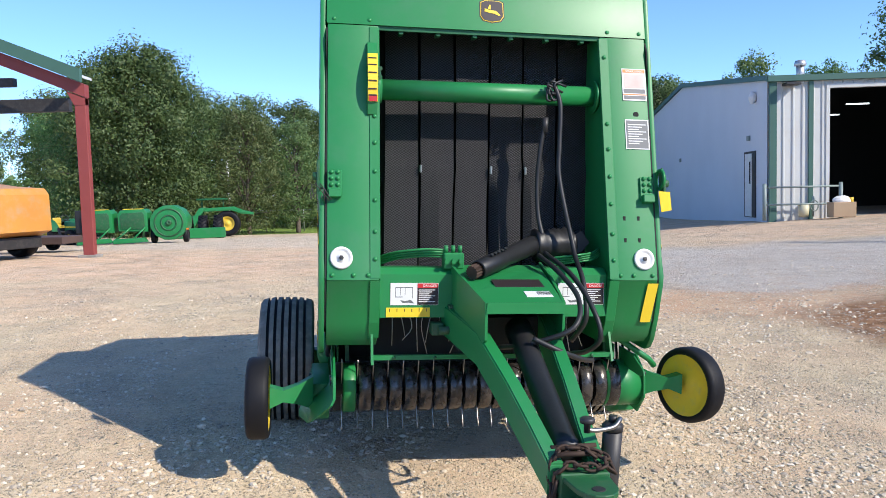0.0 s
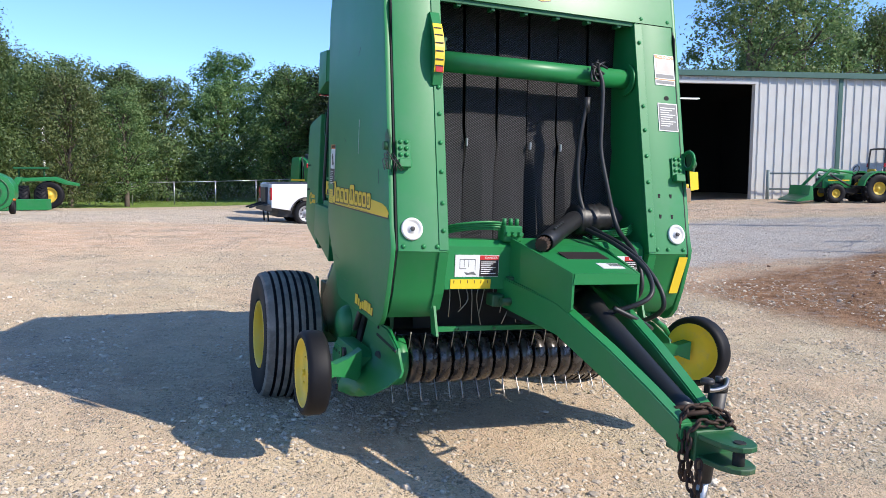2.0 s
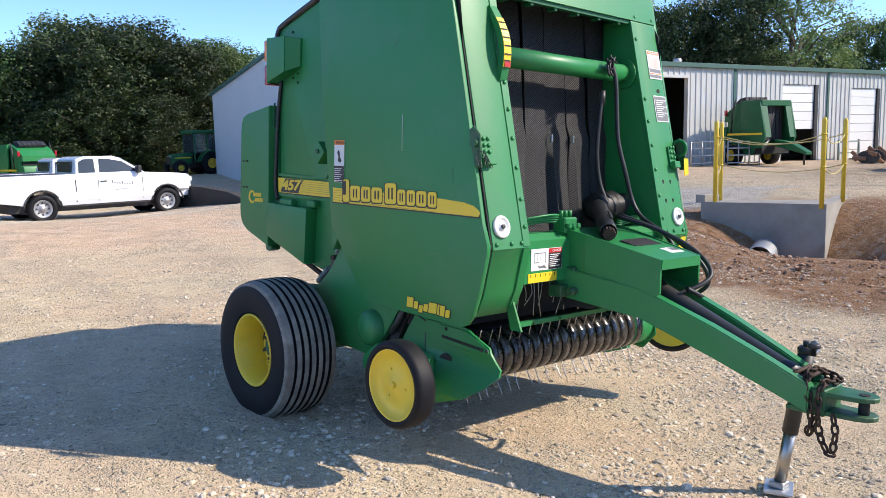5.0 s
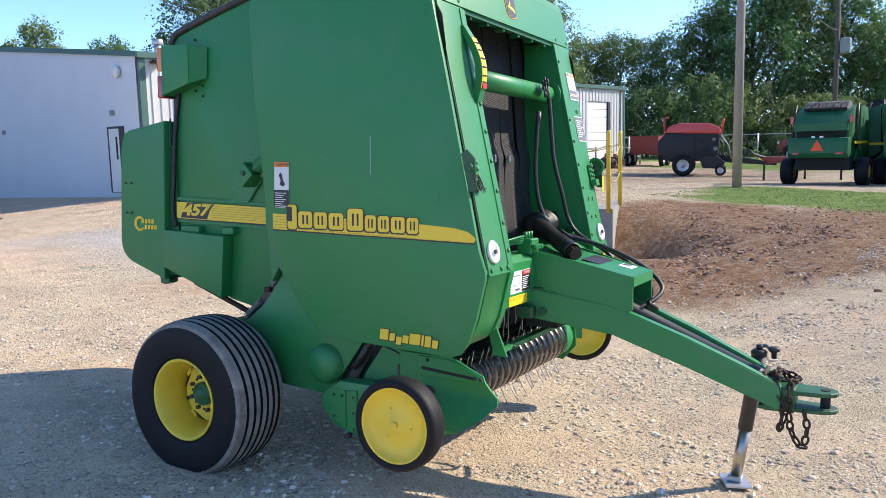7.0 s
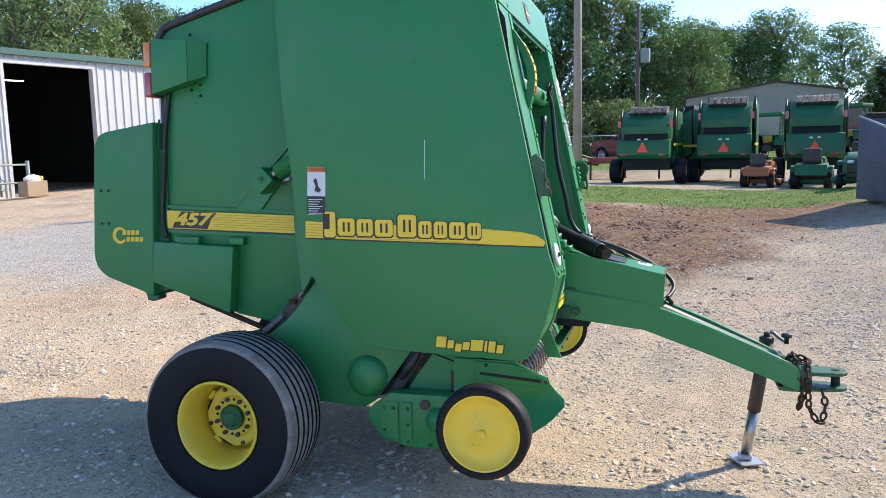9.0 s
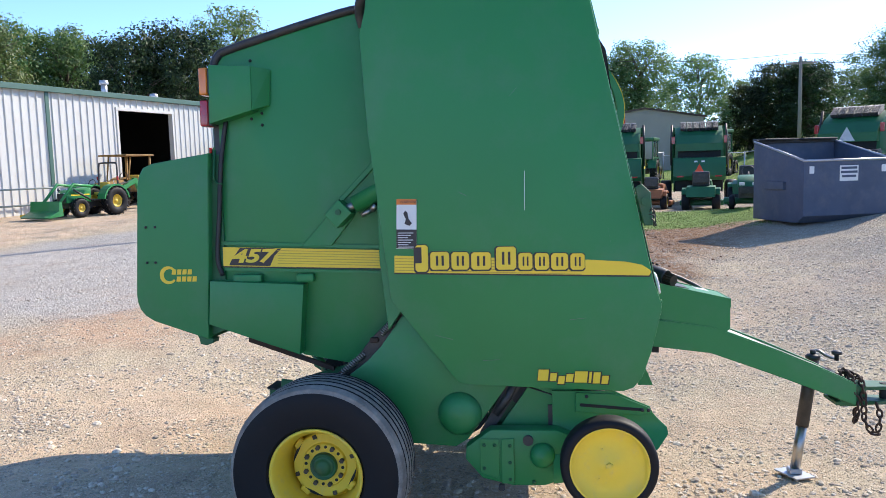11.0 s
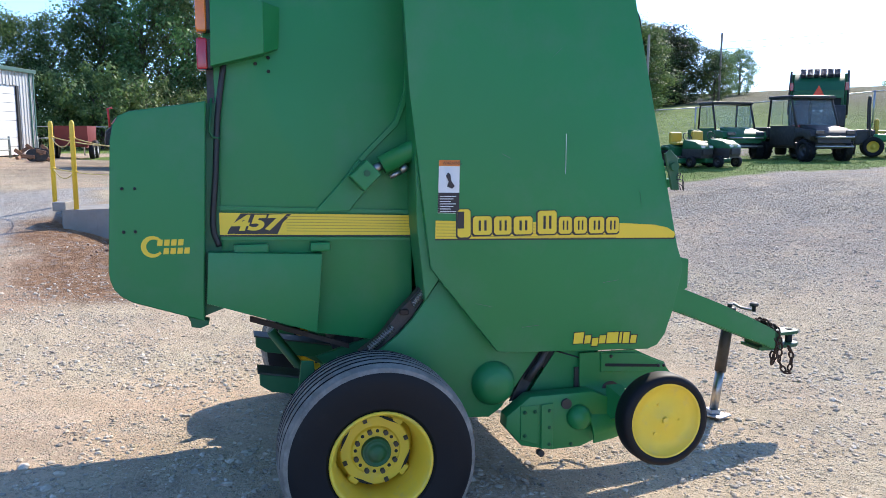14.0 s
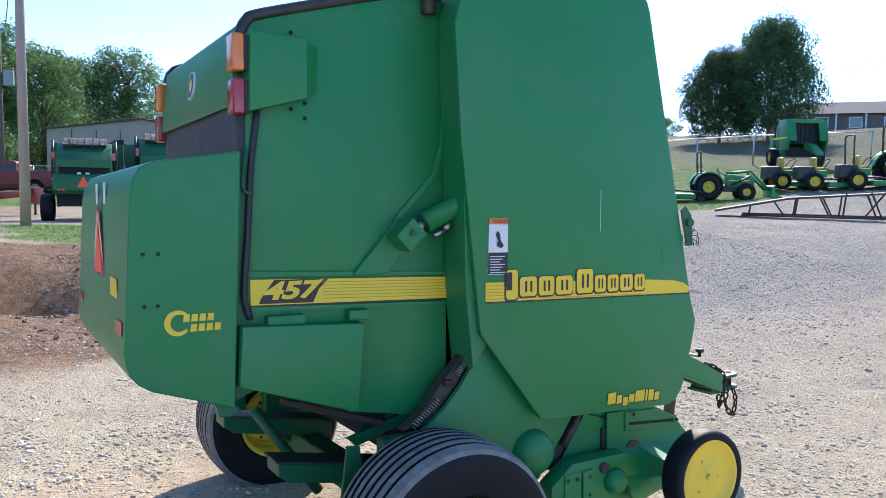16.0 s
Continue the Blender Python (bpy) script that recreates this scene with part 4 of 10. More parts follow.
        part("seam_spring", b, STEEL, baler, "bright coil spring on the gate seam")
    b = bmnew()
    box(b, (min(s * 0.755, s * 0.785), -0.205, 0.90), (max(s * 0.755, s * 0.785), -0.165, 0.925), 0.004)
    part("seam_clip", b, RUST, baler)
    b = bmnew()
    tube(b, [(s * 0.684, 0.622, 1.86), (s * 0.684, 0.636, 1.72), (s * 0.684, 0.622, 1.695), (s * 0.68, 0.59, 1.69)], 0.006, 6)
    part("latch_rod", b, GREEN_DK, gate)
    b = bmnew()
    tube(b, spline([(s * 0.664, 0.565, 2.02), (s * 0.672, 0.598, 1.79), (s * 0.676, 0.614, 1.55), (s * 0.678, 0.632, 1.32), (s * 0.675, 0.610, 1.225)], 5), 0.013, 8)
    part("gate_hose", b, HOSE, gate, "black hose along the gate seam")
# small holes in the gate, drawn as near-black bolt heads
bolts(gate, [Matrix.Translation((-0.656, y, z)) @ Matrix.Rotation(-math.pi / 2, 4, "Y") for y, z in ((0.431, 2.30), (0.38, 2.038), (0.435, 2.012), (0.38, 1.980))], "bolt", SHADE_IN, 0.008)

for s in (-1, 1):
    b = bmnew()
    lo, hi = sorted((s * 0.66, s * 0.836))
    prism(b, [(-0.36, 1.10), (-0.27, 0.97), (-0.235, 1.3), (-0.225, 1.9), (-0.21, 2.36), (-0.23, 2.55), (-0.30, 2.55), (-0.30, 1.9)], 0, lo, hi, 0.003, 1)
    part("frame_return", b, GREEN, baler)
# rear: hood over the wrap box, and the box
b = bmnew()
prism(b, [(0.53, 2.34), (0.60, 2.335), (0.632, 2.305), (0.662, 2.03), (0.655, 2.015), (0.60, 2.03)], 0, -0.635, 0.635, 0.01, 2)
hood = soft(part("rear_hood", b, GREEN, gate))
for f, mat in ((1.0, DECAL_W), (0.9, DECAL_K), (0.45, DECAL_Y)):
    b = bmnew()
    prism(b, [(0.05 * f * math.cos(a), 2.17 + 0.062 * f * math.sin(a)) for a in [2 * math.pi * k / 20 for k in range(20)]], 1, 0.64, 0.658 - 0.001 * f)
    for v in b.verts:
        v.co.y += (2.17 - v.co.z) * 0.11
    part("rear_emblem", b, mat, hood)
# black sheet that paints the shade within the open rear
b = bmnew()
box(b, (-0.64, 0.60, 1.5), (0.64, 0.64, 2.05))
part("rear_opening", b, BLACKM, gate)
BOXP = [(0.645, 1.845), (0.95, 1.80), (0.995, 1.78), (1.018, 1.74), (1.03, 1.68), (1.058, 1.14), (1.054, 1.098), (1.040, 1.058), (1.012, 1.026), (0.968, 0.999), (0.68, 0.905)]
b = bmnew()
prism(b, BOXP, 0, -0.715, 0.715, 0.012, 3)
wrap = soft(part("wrap_box", b, GREEN, gate))
# darker green strip as the shadow between wrap box and gate
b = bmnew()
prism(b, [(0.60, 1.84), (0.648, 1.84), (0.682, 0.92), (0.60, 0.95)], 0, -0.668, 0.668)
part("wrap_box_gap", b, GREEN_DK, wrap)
bolts(wrap, [Matrix.Translation((-0.717, y, z)) @ Matrix.Rotation(-math.pi / 2, 4, "Y") for y, z in ((0.99, 1.48), (0.94, 1.48), (0.99, 1.30), (0.945, 1.30))], "bolt", BLACKM, 0.007)
b = bmnew()
for x in (-0.66, 0.66):
    prism(b, [(0.755, 0.935), (0.66, 0.905), (0.665, 0.885), (0.70, 0.872), (0.735, 0.878), (0.74, 0.905)], 0, x - 0.035, x + 0.035, 0.003, 1)
pieces("box_catch", b, GREEN_DK, wrap)
# warning triangle and stickers on the box's rear


def rear_pose(x, z):
    y = 1.03 + (1.68 - z) * (1.058 - 1.03) / 0.54
    return Matrix.Translation((x, y + 0.002, z)) @ Matrix(((-1, 0, 0, 0), (0, 0, 1, 0), (0, 1, 0, 0), (0, 0, 0, 1)))


b = bmnew()
prism(b, [(-0.16, -0.14), (0.16, -0.14), (0.178, -0.11), (0.018, 0.17), (-0.018, 0.17), (-0.178, -0.11)], 2, 0, 0.004)
b.transform(rear_pose(0.0, 1.48))
smv = part("warning_triangle", b, RED_L, wrap, "red and orange slow-vehicle triangle")
b = bmnew()
prism(b, [(-0.11, -0.105), (0.11, -0.105), (0.0, 0.10)], 2, 0.004, 0.006)
b.transform(rear_pose(0.0, 1.48))
part("triangle_centre", b, SMV_O, smv)
for x, z, w, h, mat in ((-0.12, 1.70, 0.05, 0.085, DECAL_W), (0.12, 1.70, 0.05, 0.085, DECAL_W), (-0.6, 1.22, 0.14, 0.05, RED_L), (0.6, 1.22, 0.14, 0.05, RED_L), (-0.45, 1.35, 0.16, 0.07, DECAL_Y)):
    b = bmnew()
    box(b, (-w / 2, -h / 2, 0), (w / 2, h / 2, 0.003))
    b.transform(rear_pose(x, z))
    part("sticker", b, mat, wrap)

# ---- baler: decals ----


def side_decal(name, poly, x, mat, parent, lift=0.0015, label=""):
    """A decal of (y, z) on the near side's outer face."""
    b = bmnew()
    prism(b, poly, 0, x - lift, x)
    return part(name, b, mat, parent, label)


LINE = surface("stripe_shade", (0.52, 0.36, 0.03), (0.42, 0.28, 0.03), 0.45, bumps=0)


def stripe_lines(parent, x, y0, z0, y1, z1, w, n):
    """Fine darker lines along a stripe: (y, z) of its upper edge's ends, its width and the number of fields."""
    out = []
    for k in range(1, n):
        f = k / n
        b = bmnew()
        prism(b, [(y0, z0 - w * f - 0.0016), (y1, z1 - w * f - 0.0016), (y1, z1 - w * f + 0.0016), (y0, z0 - w * f + 0.0016)], 0, x - 0.0005, x)
        out.append(part("stripe_line", b, LINE, parent))
    return out


for s in (-1, 1):
    XP, XG = -0.8635, -0.6695
    grp = side_decal("panel_stripe", [(-0.313, 1.329), (-1.22, 1.298), (-1.38, 1.287), (-1.45, 1.272), (-1.485, 1.250), (-1.490, 1.238), (-1.482, 1.222), (-0.311, 1.248)], XP, DECAL_Y, baler, label="yellow stripe decal")
    dec = [grp]
    dec.append(side_decal("stripe_edge", [(-0.311, 1.249), (-1.482, 1.223), (-1.492, 1.238), (-1.486, 1.216), (-0.311, 1.242)], XP - 0.0003, DECAL_K, baler))
    g2 = side_decal("gate_stripe", [(0.606, 1.371), (-0.262, 1.343), (-0.262, 1.252), (0.606, 1.274)], XG, DECAL_Y, gate, label="yellow stripe decal")
    dec.append(g2)
    dec.append(side_decal("stripe_edge", [(0.606, 1.2745), (-0.262, 1.2525), (-0.262, 1.246), (0.606, 1.268)], XG, DECAL_K, gate))
    dec += stripe_lines(grp, XP - 0.0017, -0.315, 1.329, -1.18, 1.300, 0.082, 6) + stripe_lines(g2, XG - 0.0017, 0.32, 1.362, -0.26, 1.343, 0.09, 7)
    # the maker's word as nine plain blocks with a dark rim, each slit by narrow bars
    y = -0.412
    for k, (w, up) in enumerate(((0.066, 0.050), (0.094, 0.014), (0.088, 0.014), (0.096, 0.014), (0.098, 0.046), (0.070, 0.014), (0.070, 0.014), (0.082, 0.014), (0.070, 0.014))):
        if k == 4:
            y -= 0.014
        t = (-0.412 - y) / 0.8
        zb, zt = 1.262 - 0.010 * t - (0.010 if k == 0 else 0), 1.334 - 0.020 * t + up * 0.85
        c, e = 0.010, w - 0.006
        blk = [(y - c, zb), (y - e + c, zb), (y - e, zb + c), (y - e, zt - c), (y - e + c, zt), (y - c, zt), (y, zt - c), (y, zb + c)]
        dec.append(side_decal("word_shadow", [(u - 0.003 * (1 if u < y - w / 2 else -2.4), v + (0.003 if v > (zb + zt) / 2 else -0.007)) for u, v in blk], XP - 0.0012, DECAL_K, baler))
        dec.append(side_decal("word_block", blk, XP - 0.0022, DECAL_Y, baler))
        h = zt - zb
        bars = [(0.0, 0.5, 0.32, 0.92)] if k == 0 else [(0.30, 0.42, 0.22, 0.78), (0.60, 0.72, 0.22, 0.78)]
        for u0, u1, v0, v1 in bars:
            dec.append(side_decal("word_block_bar", [(y - e * u0, zb + h * v0), (y - e * u1, zb + h * v0), (y - e * u1, zb + h * v1), (y - e * u0, zb + h * v1)], XP - 0.0034, DECAL_K, baler))
        y -= w + 0.005
    # the lower word as eight small blocks
    y = -0.972
    for k, (w, h) in enumerate(((0.052, 0.052), (0.034, 0.038), (0.034, 0.038), (0.036, 0.038), (0.062, 0.052), (0.016, 0.052), (0.036, 0.052), (0.034, 0.038))):
        zb = 0.738 - 0.002 * k - (0.012 if k == 2 else 0)
        dec.append(side_decal("word_shadow", [(y + 0.003, zb - 0.004), (y - w - 0.001, zb - 0.004), (y - w - 0.008, zb + h + 0.003), (y - 0.004, zb + h + 0.003)], XP, DECAL_K, baler))
        dec.append(side_decal("word_block", [(y, zb), (y - w + 0.004, zb), (y - w - 0.002, zb + h), (y - 0.006, zb + h)], XP - 0.0012, DECAL_Y, baler))
        y -= w + 0.003
    # model number
    m = Matrix.Translation((XG - 0.002, 0.560, 1.292)) @ SIDE_M
    dk = letters("model_number_shadow", "457", 0.096, m @ Matrix.Translation((0.006, -0.004, -0.0005)), DECAL_K, gate, 0.0005, 0.25, squeeze=1.5, bold=0.006)
    dec.append(dk)
    bg = side_decal("number_plate_dark", [(0.575, 1.278), (0.36, 1.272), (0.325, 1.345), (0.335, 1.362), (0.515, 1.366), (0.565, 1.30)], XG - 0.0008, DECAL_K, gate)
    dec.append(bg)
    dec.append(letters("model_number", "457", 0.090, m @ Matrix.Translation((0, 0.002, 0.0012)), DECAL_Y, gate, 0.0006, 0.25, squeeze=1.55, bold=0.0035))
    if s == 1:
        for ob in dec:
            ob.data.transform(Matrix.Diagonal((-1, 1, 1, 1)))
            ob.data.flip_normals()
# tall warning sticker
warn = side_decal("warning_sticker", [(-0.330, 1.594), (-0.424, 1.592), (-0.419, 1.358), (-0.323, 1.362)], -0.8635, DECAL_W, baler, label="orange, white and black warning sticker")
side_decal("sticker_head", [(-0.330, 1.594), (-0.424, 1.592), (-0.4235, 1.566), (-0.329, 1.568)], -0.8652, DECAL_O, warn)
letters("sticker_word", "WARNING", 0.021, Matrix.Translation((-0.867, -0.345, 1.573)) @ SIDE_M, DECAL_K, warn, 0.0003, squeeze=0.85)
side_decal("sticker_foot", [(-0.326, 1.452), (-0.421, 1.450), (-0.419, 1.360), (-0.3235, 1.364)], -0.8652, DECAL_K, warn)
for k in range(7):
    z = 1.437 - k * 0.011
    side_decal("text_bar", [(-0.332, z), (-0.405 + 0.012 * (k % 3), z - 0.001), (-0.405 + 0.012 * (k % 3), z - 0.0045), (-0.332, z - 0.0035)], -0.8666, DECAL_W, warn)
side_decal("sticker_figure", [(-0.36, 1.525), (-0.372, 1.50), (-0.365, 1.478), (-0.388, 1.468), (-0.40, 1.48), (-0.385, 1.50), (-0.38, 1.53), (-0.37, 1.54)], -0.8666, DECAL_K, warn)
for y0, z0, y1, z1, w in ((-0.62, 1.62, -0.66, 1.60, 0.0015), (-1.12, 1.02, -1.20, 1.03, 0.0012), (-0.50, 0.95, -0.58, 0.93, 0.0012), (-0.86, 2.05, -0.90, 2.09, 0.001), (-1.30, 1.45, -1.31, 1.38, 0.001), (-0.72, 0.83, -0.80, 0.835, 0.0012)):
    side_decal("scratch", [(y0, z0), (y1, z1), (y1, z1 + w), (y0, z0 + w)], -0.8627, DECAL_G, baler)
side_decal("scratch", [(-0.925, 1.71), (-0.928, 1.71), (-0.926, 1.53), (-0.924, 1.53)], -0.8635, DECAL_W, baler)
# round emblem word on the wrap box: a yellow ring and bars
b = bmnew()
ring = []
for a in range(40, 321, 20):
    ring.append((0.046 * math.cos(radians(a)), 0.046 * math.sin(radians(a))))
for a in range(320, 39, -20):
    ring.append((0.031 * math.cos(radians(a)) + 0.006, 0.031 * math.sin(radians(a))))
prism(b, ring, 2, 0, 0.0015)
b.transform(Matrix.Translation((-0.7165, 0.88, 1.235)) @ SIDE_M)
part("logo_ring", b, DECAL_Y, wrap)
for k in range(8):
    yy = 0.862 - (k % 4) * 0.028 - (0.024 if k > 3 else 0)
    zz = 1.238 - (0.036 if k > 3 else 0)
    side_decal("word_block", [(yy, zz), (yy - 0.022, zz), (yy - 0.025, zz + 0.026), (yy - 0.004, zz + 0.026)], -0.717, DECAL_Y, wrap)


def front_decal(name, x0, z0, w, h, mat, parent, lift=0.0015, base=None):
    b = bmnew()
    box(b, (0, -h, 0), (w, 0, lift))
    b.transform((base or front_pose(x0, z0, 0.002)))
    return part(name, b, mat, parent)


# stickers on the far column
p = front_decal("warning_sticker", 0.69, 2.156, 0.130, 0.172, DECAL_W, baler)
tagged(p, "white and orange sticker with a faded red picture")
fp = front_pose(0.69, 2.156, 0.0038)
for (x0, y0, x1, y1, mat) in ((0.004, -0.022, 0.126, -0.004, DECAL_O), (0.012, -0.030, 0.118, -0.104, DECAL_P), (0.006, -0.110, 0.124, -0.132, DECAL_G), (0.006, -0.146, 0.124, -0.164, DECAL_G), (0.0, -0.137, 0.13, -0.142, DECAL_O)):
    b = bmnew()
    box(b, (x0, min(y0, y1), 0), (x1, max(y0, y1), 0.001))
    b.transform(fp)
    part("sticker_field", b, mat, p)
letters("sticker_word", "WARNING", 0.018, fp @ Matrix.Translation((0.02, -0.020, 0.0015)), DECAL_W, p, 0.0003, squeeze=1.1)
p = front_decal("notice_sticker", 0.694, 1.888, 0.128, 0.158, DECAL_W, baler)
tagged(p, "grey notice sticker with a white border")
fp = front_pose(0.694, 1.888, 0.0038)
b = bmnew()
box(b, (0.006, -0.152, 0), (0.122, -0.006, 0.001))
b.transform(fp)
part("sticker_field", b, DECAL_G, p)
for k in range(9):
    b = bmnew()
    z = -0.030 - k * 0.0125
    box(b, (0.014, z, 0.001), (0.112 - 0.02 * (k % 3), z + 0.0045, 0.0016))
    b.transform(fp)
    part("text_bar", b, DECAL_W, p)

# beam across the front below the opening, with its danger signs
b = bmnew()
prism(b, [(-1.50, 1.095), (-1.505, 0.885), (-1.47, 0.885), (-1.40, 0.9), (-1.30, 1.10), (-1.36, 1.125), (-1.46, 1.125)], 0, -0.574, 0.574, 0.004, 1)
beam = part("front_beam", b, GREEN, baler)


def danger_sign(x0, w):
    m = Matrix.Translation((x0, -1.504, 1.054)) @ Matrix.Rotation(math.pi / 2, 4, "X")
    b = bmnew()
    box(b, (0, -0.108, -0.002), (w, 0, 0.0015))
    b.transform(m)
    p = part("danger_sign", b, DECAL_W, baler, "white danger sign with red head and black text field")
    for (a, c0, d, e, mat) in ((w * 0.56, -0.106, w - 0.002, -0.002, DECAL_K), (w * 0.56, -0.024, w - 0.002, -0.002, DECAL_R)):
        b = bmnew()
        box(b, (a, c0, 0.0015), (d, e, 0.0024 if mat is DECAL_K else 0.003))
        b.transform(m)
        part("sign_field", b, mat, p)
    letters("sign_word", "DANGER", 0.017, m @ Matrix.Translation((w * 0.67, -0.019, 0.0034)), DECAL_W, p, 0.0003)
    for k in range(7):
        b = bmnew()
        z = -0.036 - k * 0.0095
        box(b, (w * 0.59, z, 0.0024), (w * (0.93 - 0.06 * (k % 3)), z + 0.004, 0.003))
        b.transform(m)
        part("text_bar", b, DECAL_W, p)
    # pictogram: outline of the machine and a slanting bar
    b = bmnew()
    for (u0, v0, u1, v1) in ((0.10, -0.02, 0.46, -0.024), (0.10, -0.02, 0.112, -0.07), (0.45, -0.02, 0.462, -0.075), (0.2, -0.02, 0.21, -0.06), (0.3, -0.02, 0.31, -0.06), (0.10, -0.066, 0.25, -0.070)):
        box(b, (w * u0, min(v0, v1), 0.0015), (w * u1, max(v0, v1), 0.002))
    prism(b, [(w * 0.2, -0.083), (w * 0.3, -0.088), (w * 0.42, -0.082), (w * 0.5, -0.1), (w * 0.38, -0.096), (w * 0.26, -0.098)], 2, 0.0015, 0.002)
    b.transform(m)
    part("pictogram", b, DECAL_G, p)


danger_sign(-0.52, 0.234)
danger_sign(0.318, 0.24)
b = bmnew()
box(b, (-0.541, -1.508, 0.888), (-0.327, -1.504, 0.934))
p = part("yellow_scale", b, DECAL_Y, baler, "yellow scale strip with black marks")
b = bmnew()
for k in range(6):
    box(b, (-0.525 + k * 0.036, -1.5095, 0.915), (-0.522 + k * 0.036, -1.508, 0.930))
pieces("scale_mark", b, DECAL_K, p)
b = bmnew()
prism(b, [(0.775, 1.055), (0.830, 1.055), (0.812, 0.852), (0.757, 0.852)], 1, -1.5, -1.49)
for v in b.verts:
    v.co.y = -1.544 + (1.066 - v.co.z) * 0.235 - (0.004 if v.co.y < -1.495 else 0.0)
part("yellow_decal", b, DECAL_Y, baler, "yellow reflective decal strip")

# ---- baler: pickup ----
b = bmnew()
tube(b, [(-0.60, -1.50, 0.690), (0.62, -1.50, 0.690)], 0.016, 4, smooth=False)
box(b, (-0.60, -1.50, 0.686), (0.62, -1.455, 0.692))
bar = part("pickup_bar", b, GREEN, baler)
b = bmnew()
for x in (-0.605, 0.605):
    prism(b, [(-1.53, 0.66), (-1.46, 0.66), (-1.42, 0.82), (-1.46, 0.83)], 0, x - 0.006, x + 0.006)
pieces("bar_hanger", b, GREEN, bar)
bolts(bar, [Matrix.Translation((x, -1.517, 0.69)) @ Matrix.Rotation(math.pi / 2, 4, "X") for x in (-0.5, -0.3, 0.3, 0.5)], "bolt", GREEN_OLD, 0.009)
for i in range(19):
    x = -0.735 + i * 0.0785
    wrapm = WORNBLACK if i not in (0,) else GREEN
    b = bmnew()
    m = Matrix.Translation((x, -1.20, 0.475)) @ Matrix.Rotation(math.pi / 2, 4, "Y")
    lathe(b, [(0, 0.120), (0.004, 0.128), (0.060, 0.128), (0.065, 0.120)], m, 30)
    part("pickup_band", b, wrapm, baler, "worn black pickup band")
tine_me = None
for i in range(19):
    x = -0.742 + i * 0.0785
    for k, (ang, ln) in enumerate(((250, 0.20), (160, 0.17))):
        if tine_me is None:
            b = bmnew()
            tube(b, spline([(0, 0, 0), (0, 0.0, -0.12), (0.0, -0.02, -0.20), (0, -0.05, -0.30)], 4), 0.0032, 6)
            tine = part("pickup_tine", b, SPRING, baler, "thin spring-steel tine")
            tine_me = tine.data
        else:
            tine = new("pickup_tine", tine_me)
            tine.parent = baler
        rot = (0, 128)[k] + 4 * math.sin(i * 2.3 + k)
        tine.matrix_local = Matrix.Translation((x + 0.002 * math.sin(i), -1.235, 0.50)) @ Matrix.Rotation(radians(-6 - rot), 4, "X") @ Matrix.Diagonal((1, 1, 0.75 if k == 0 else 0.5, 1))
b = bmnew()
cyl(b, (-0.80, -1.20, 0.475), (0.80, -1.20, 0.475), 0.05, seg=16)
box(b, (-0.78, -1.16, 0.34), (0.76, -1.02, 0.60))
part("pickup_drum", b, BLACKM, baler)
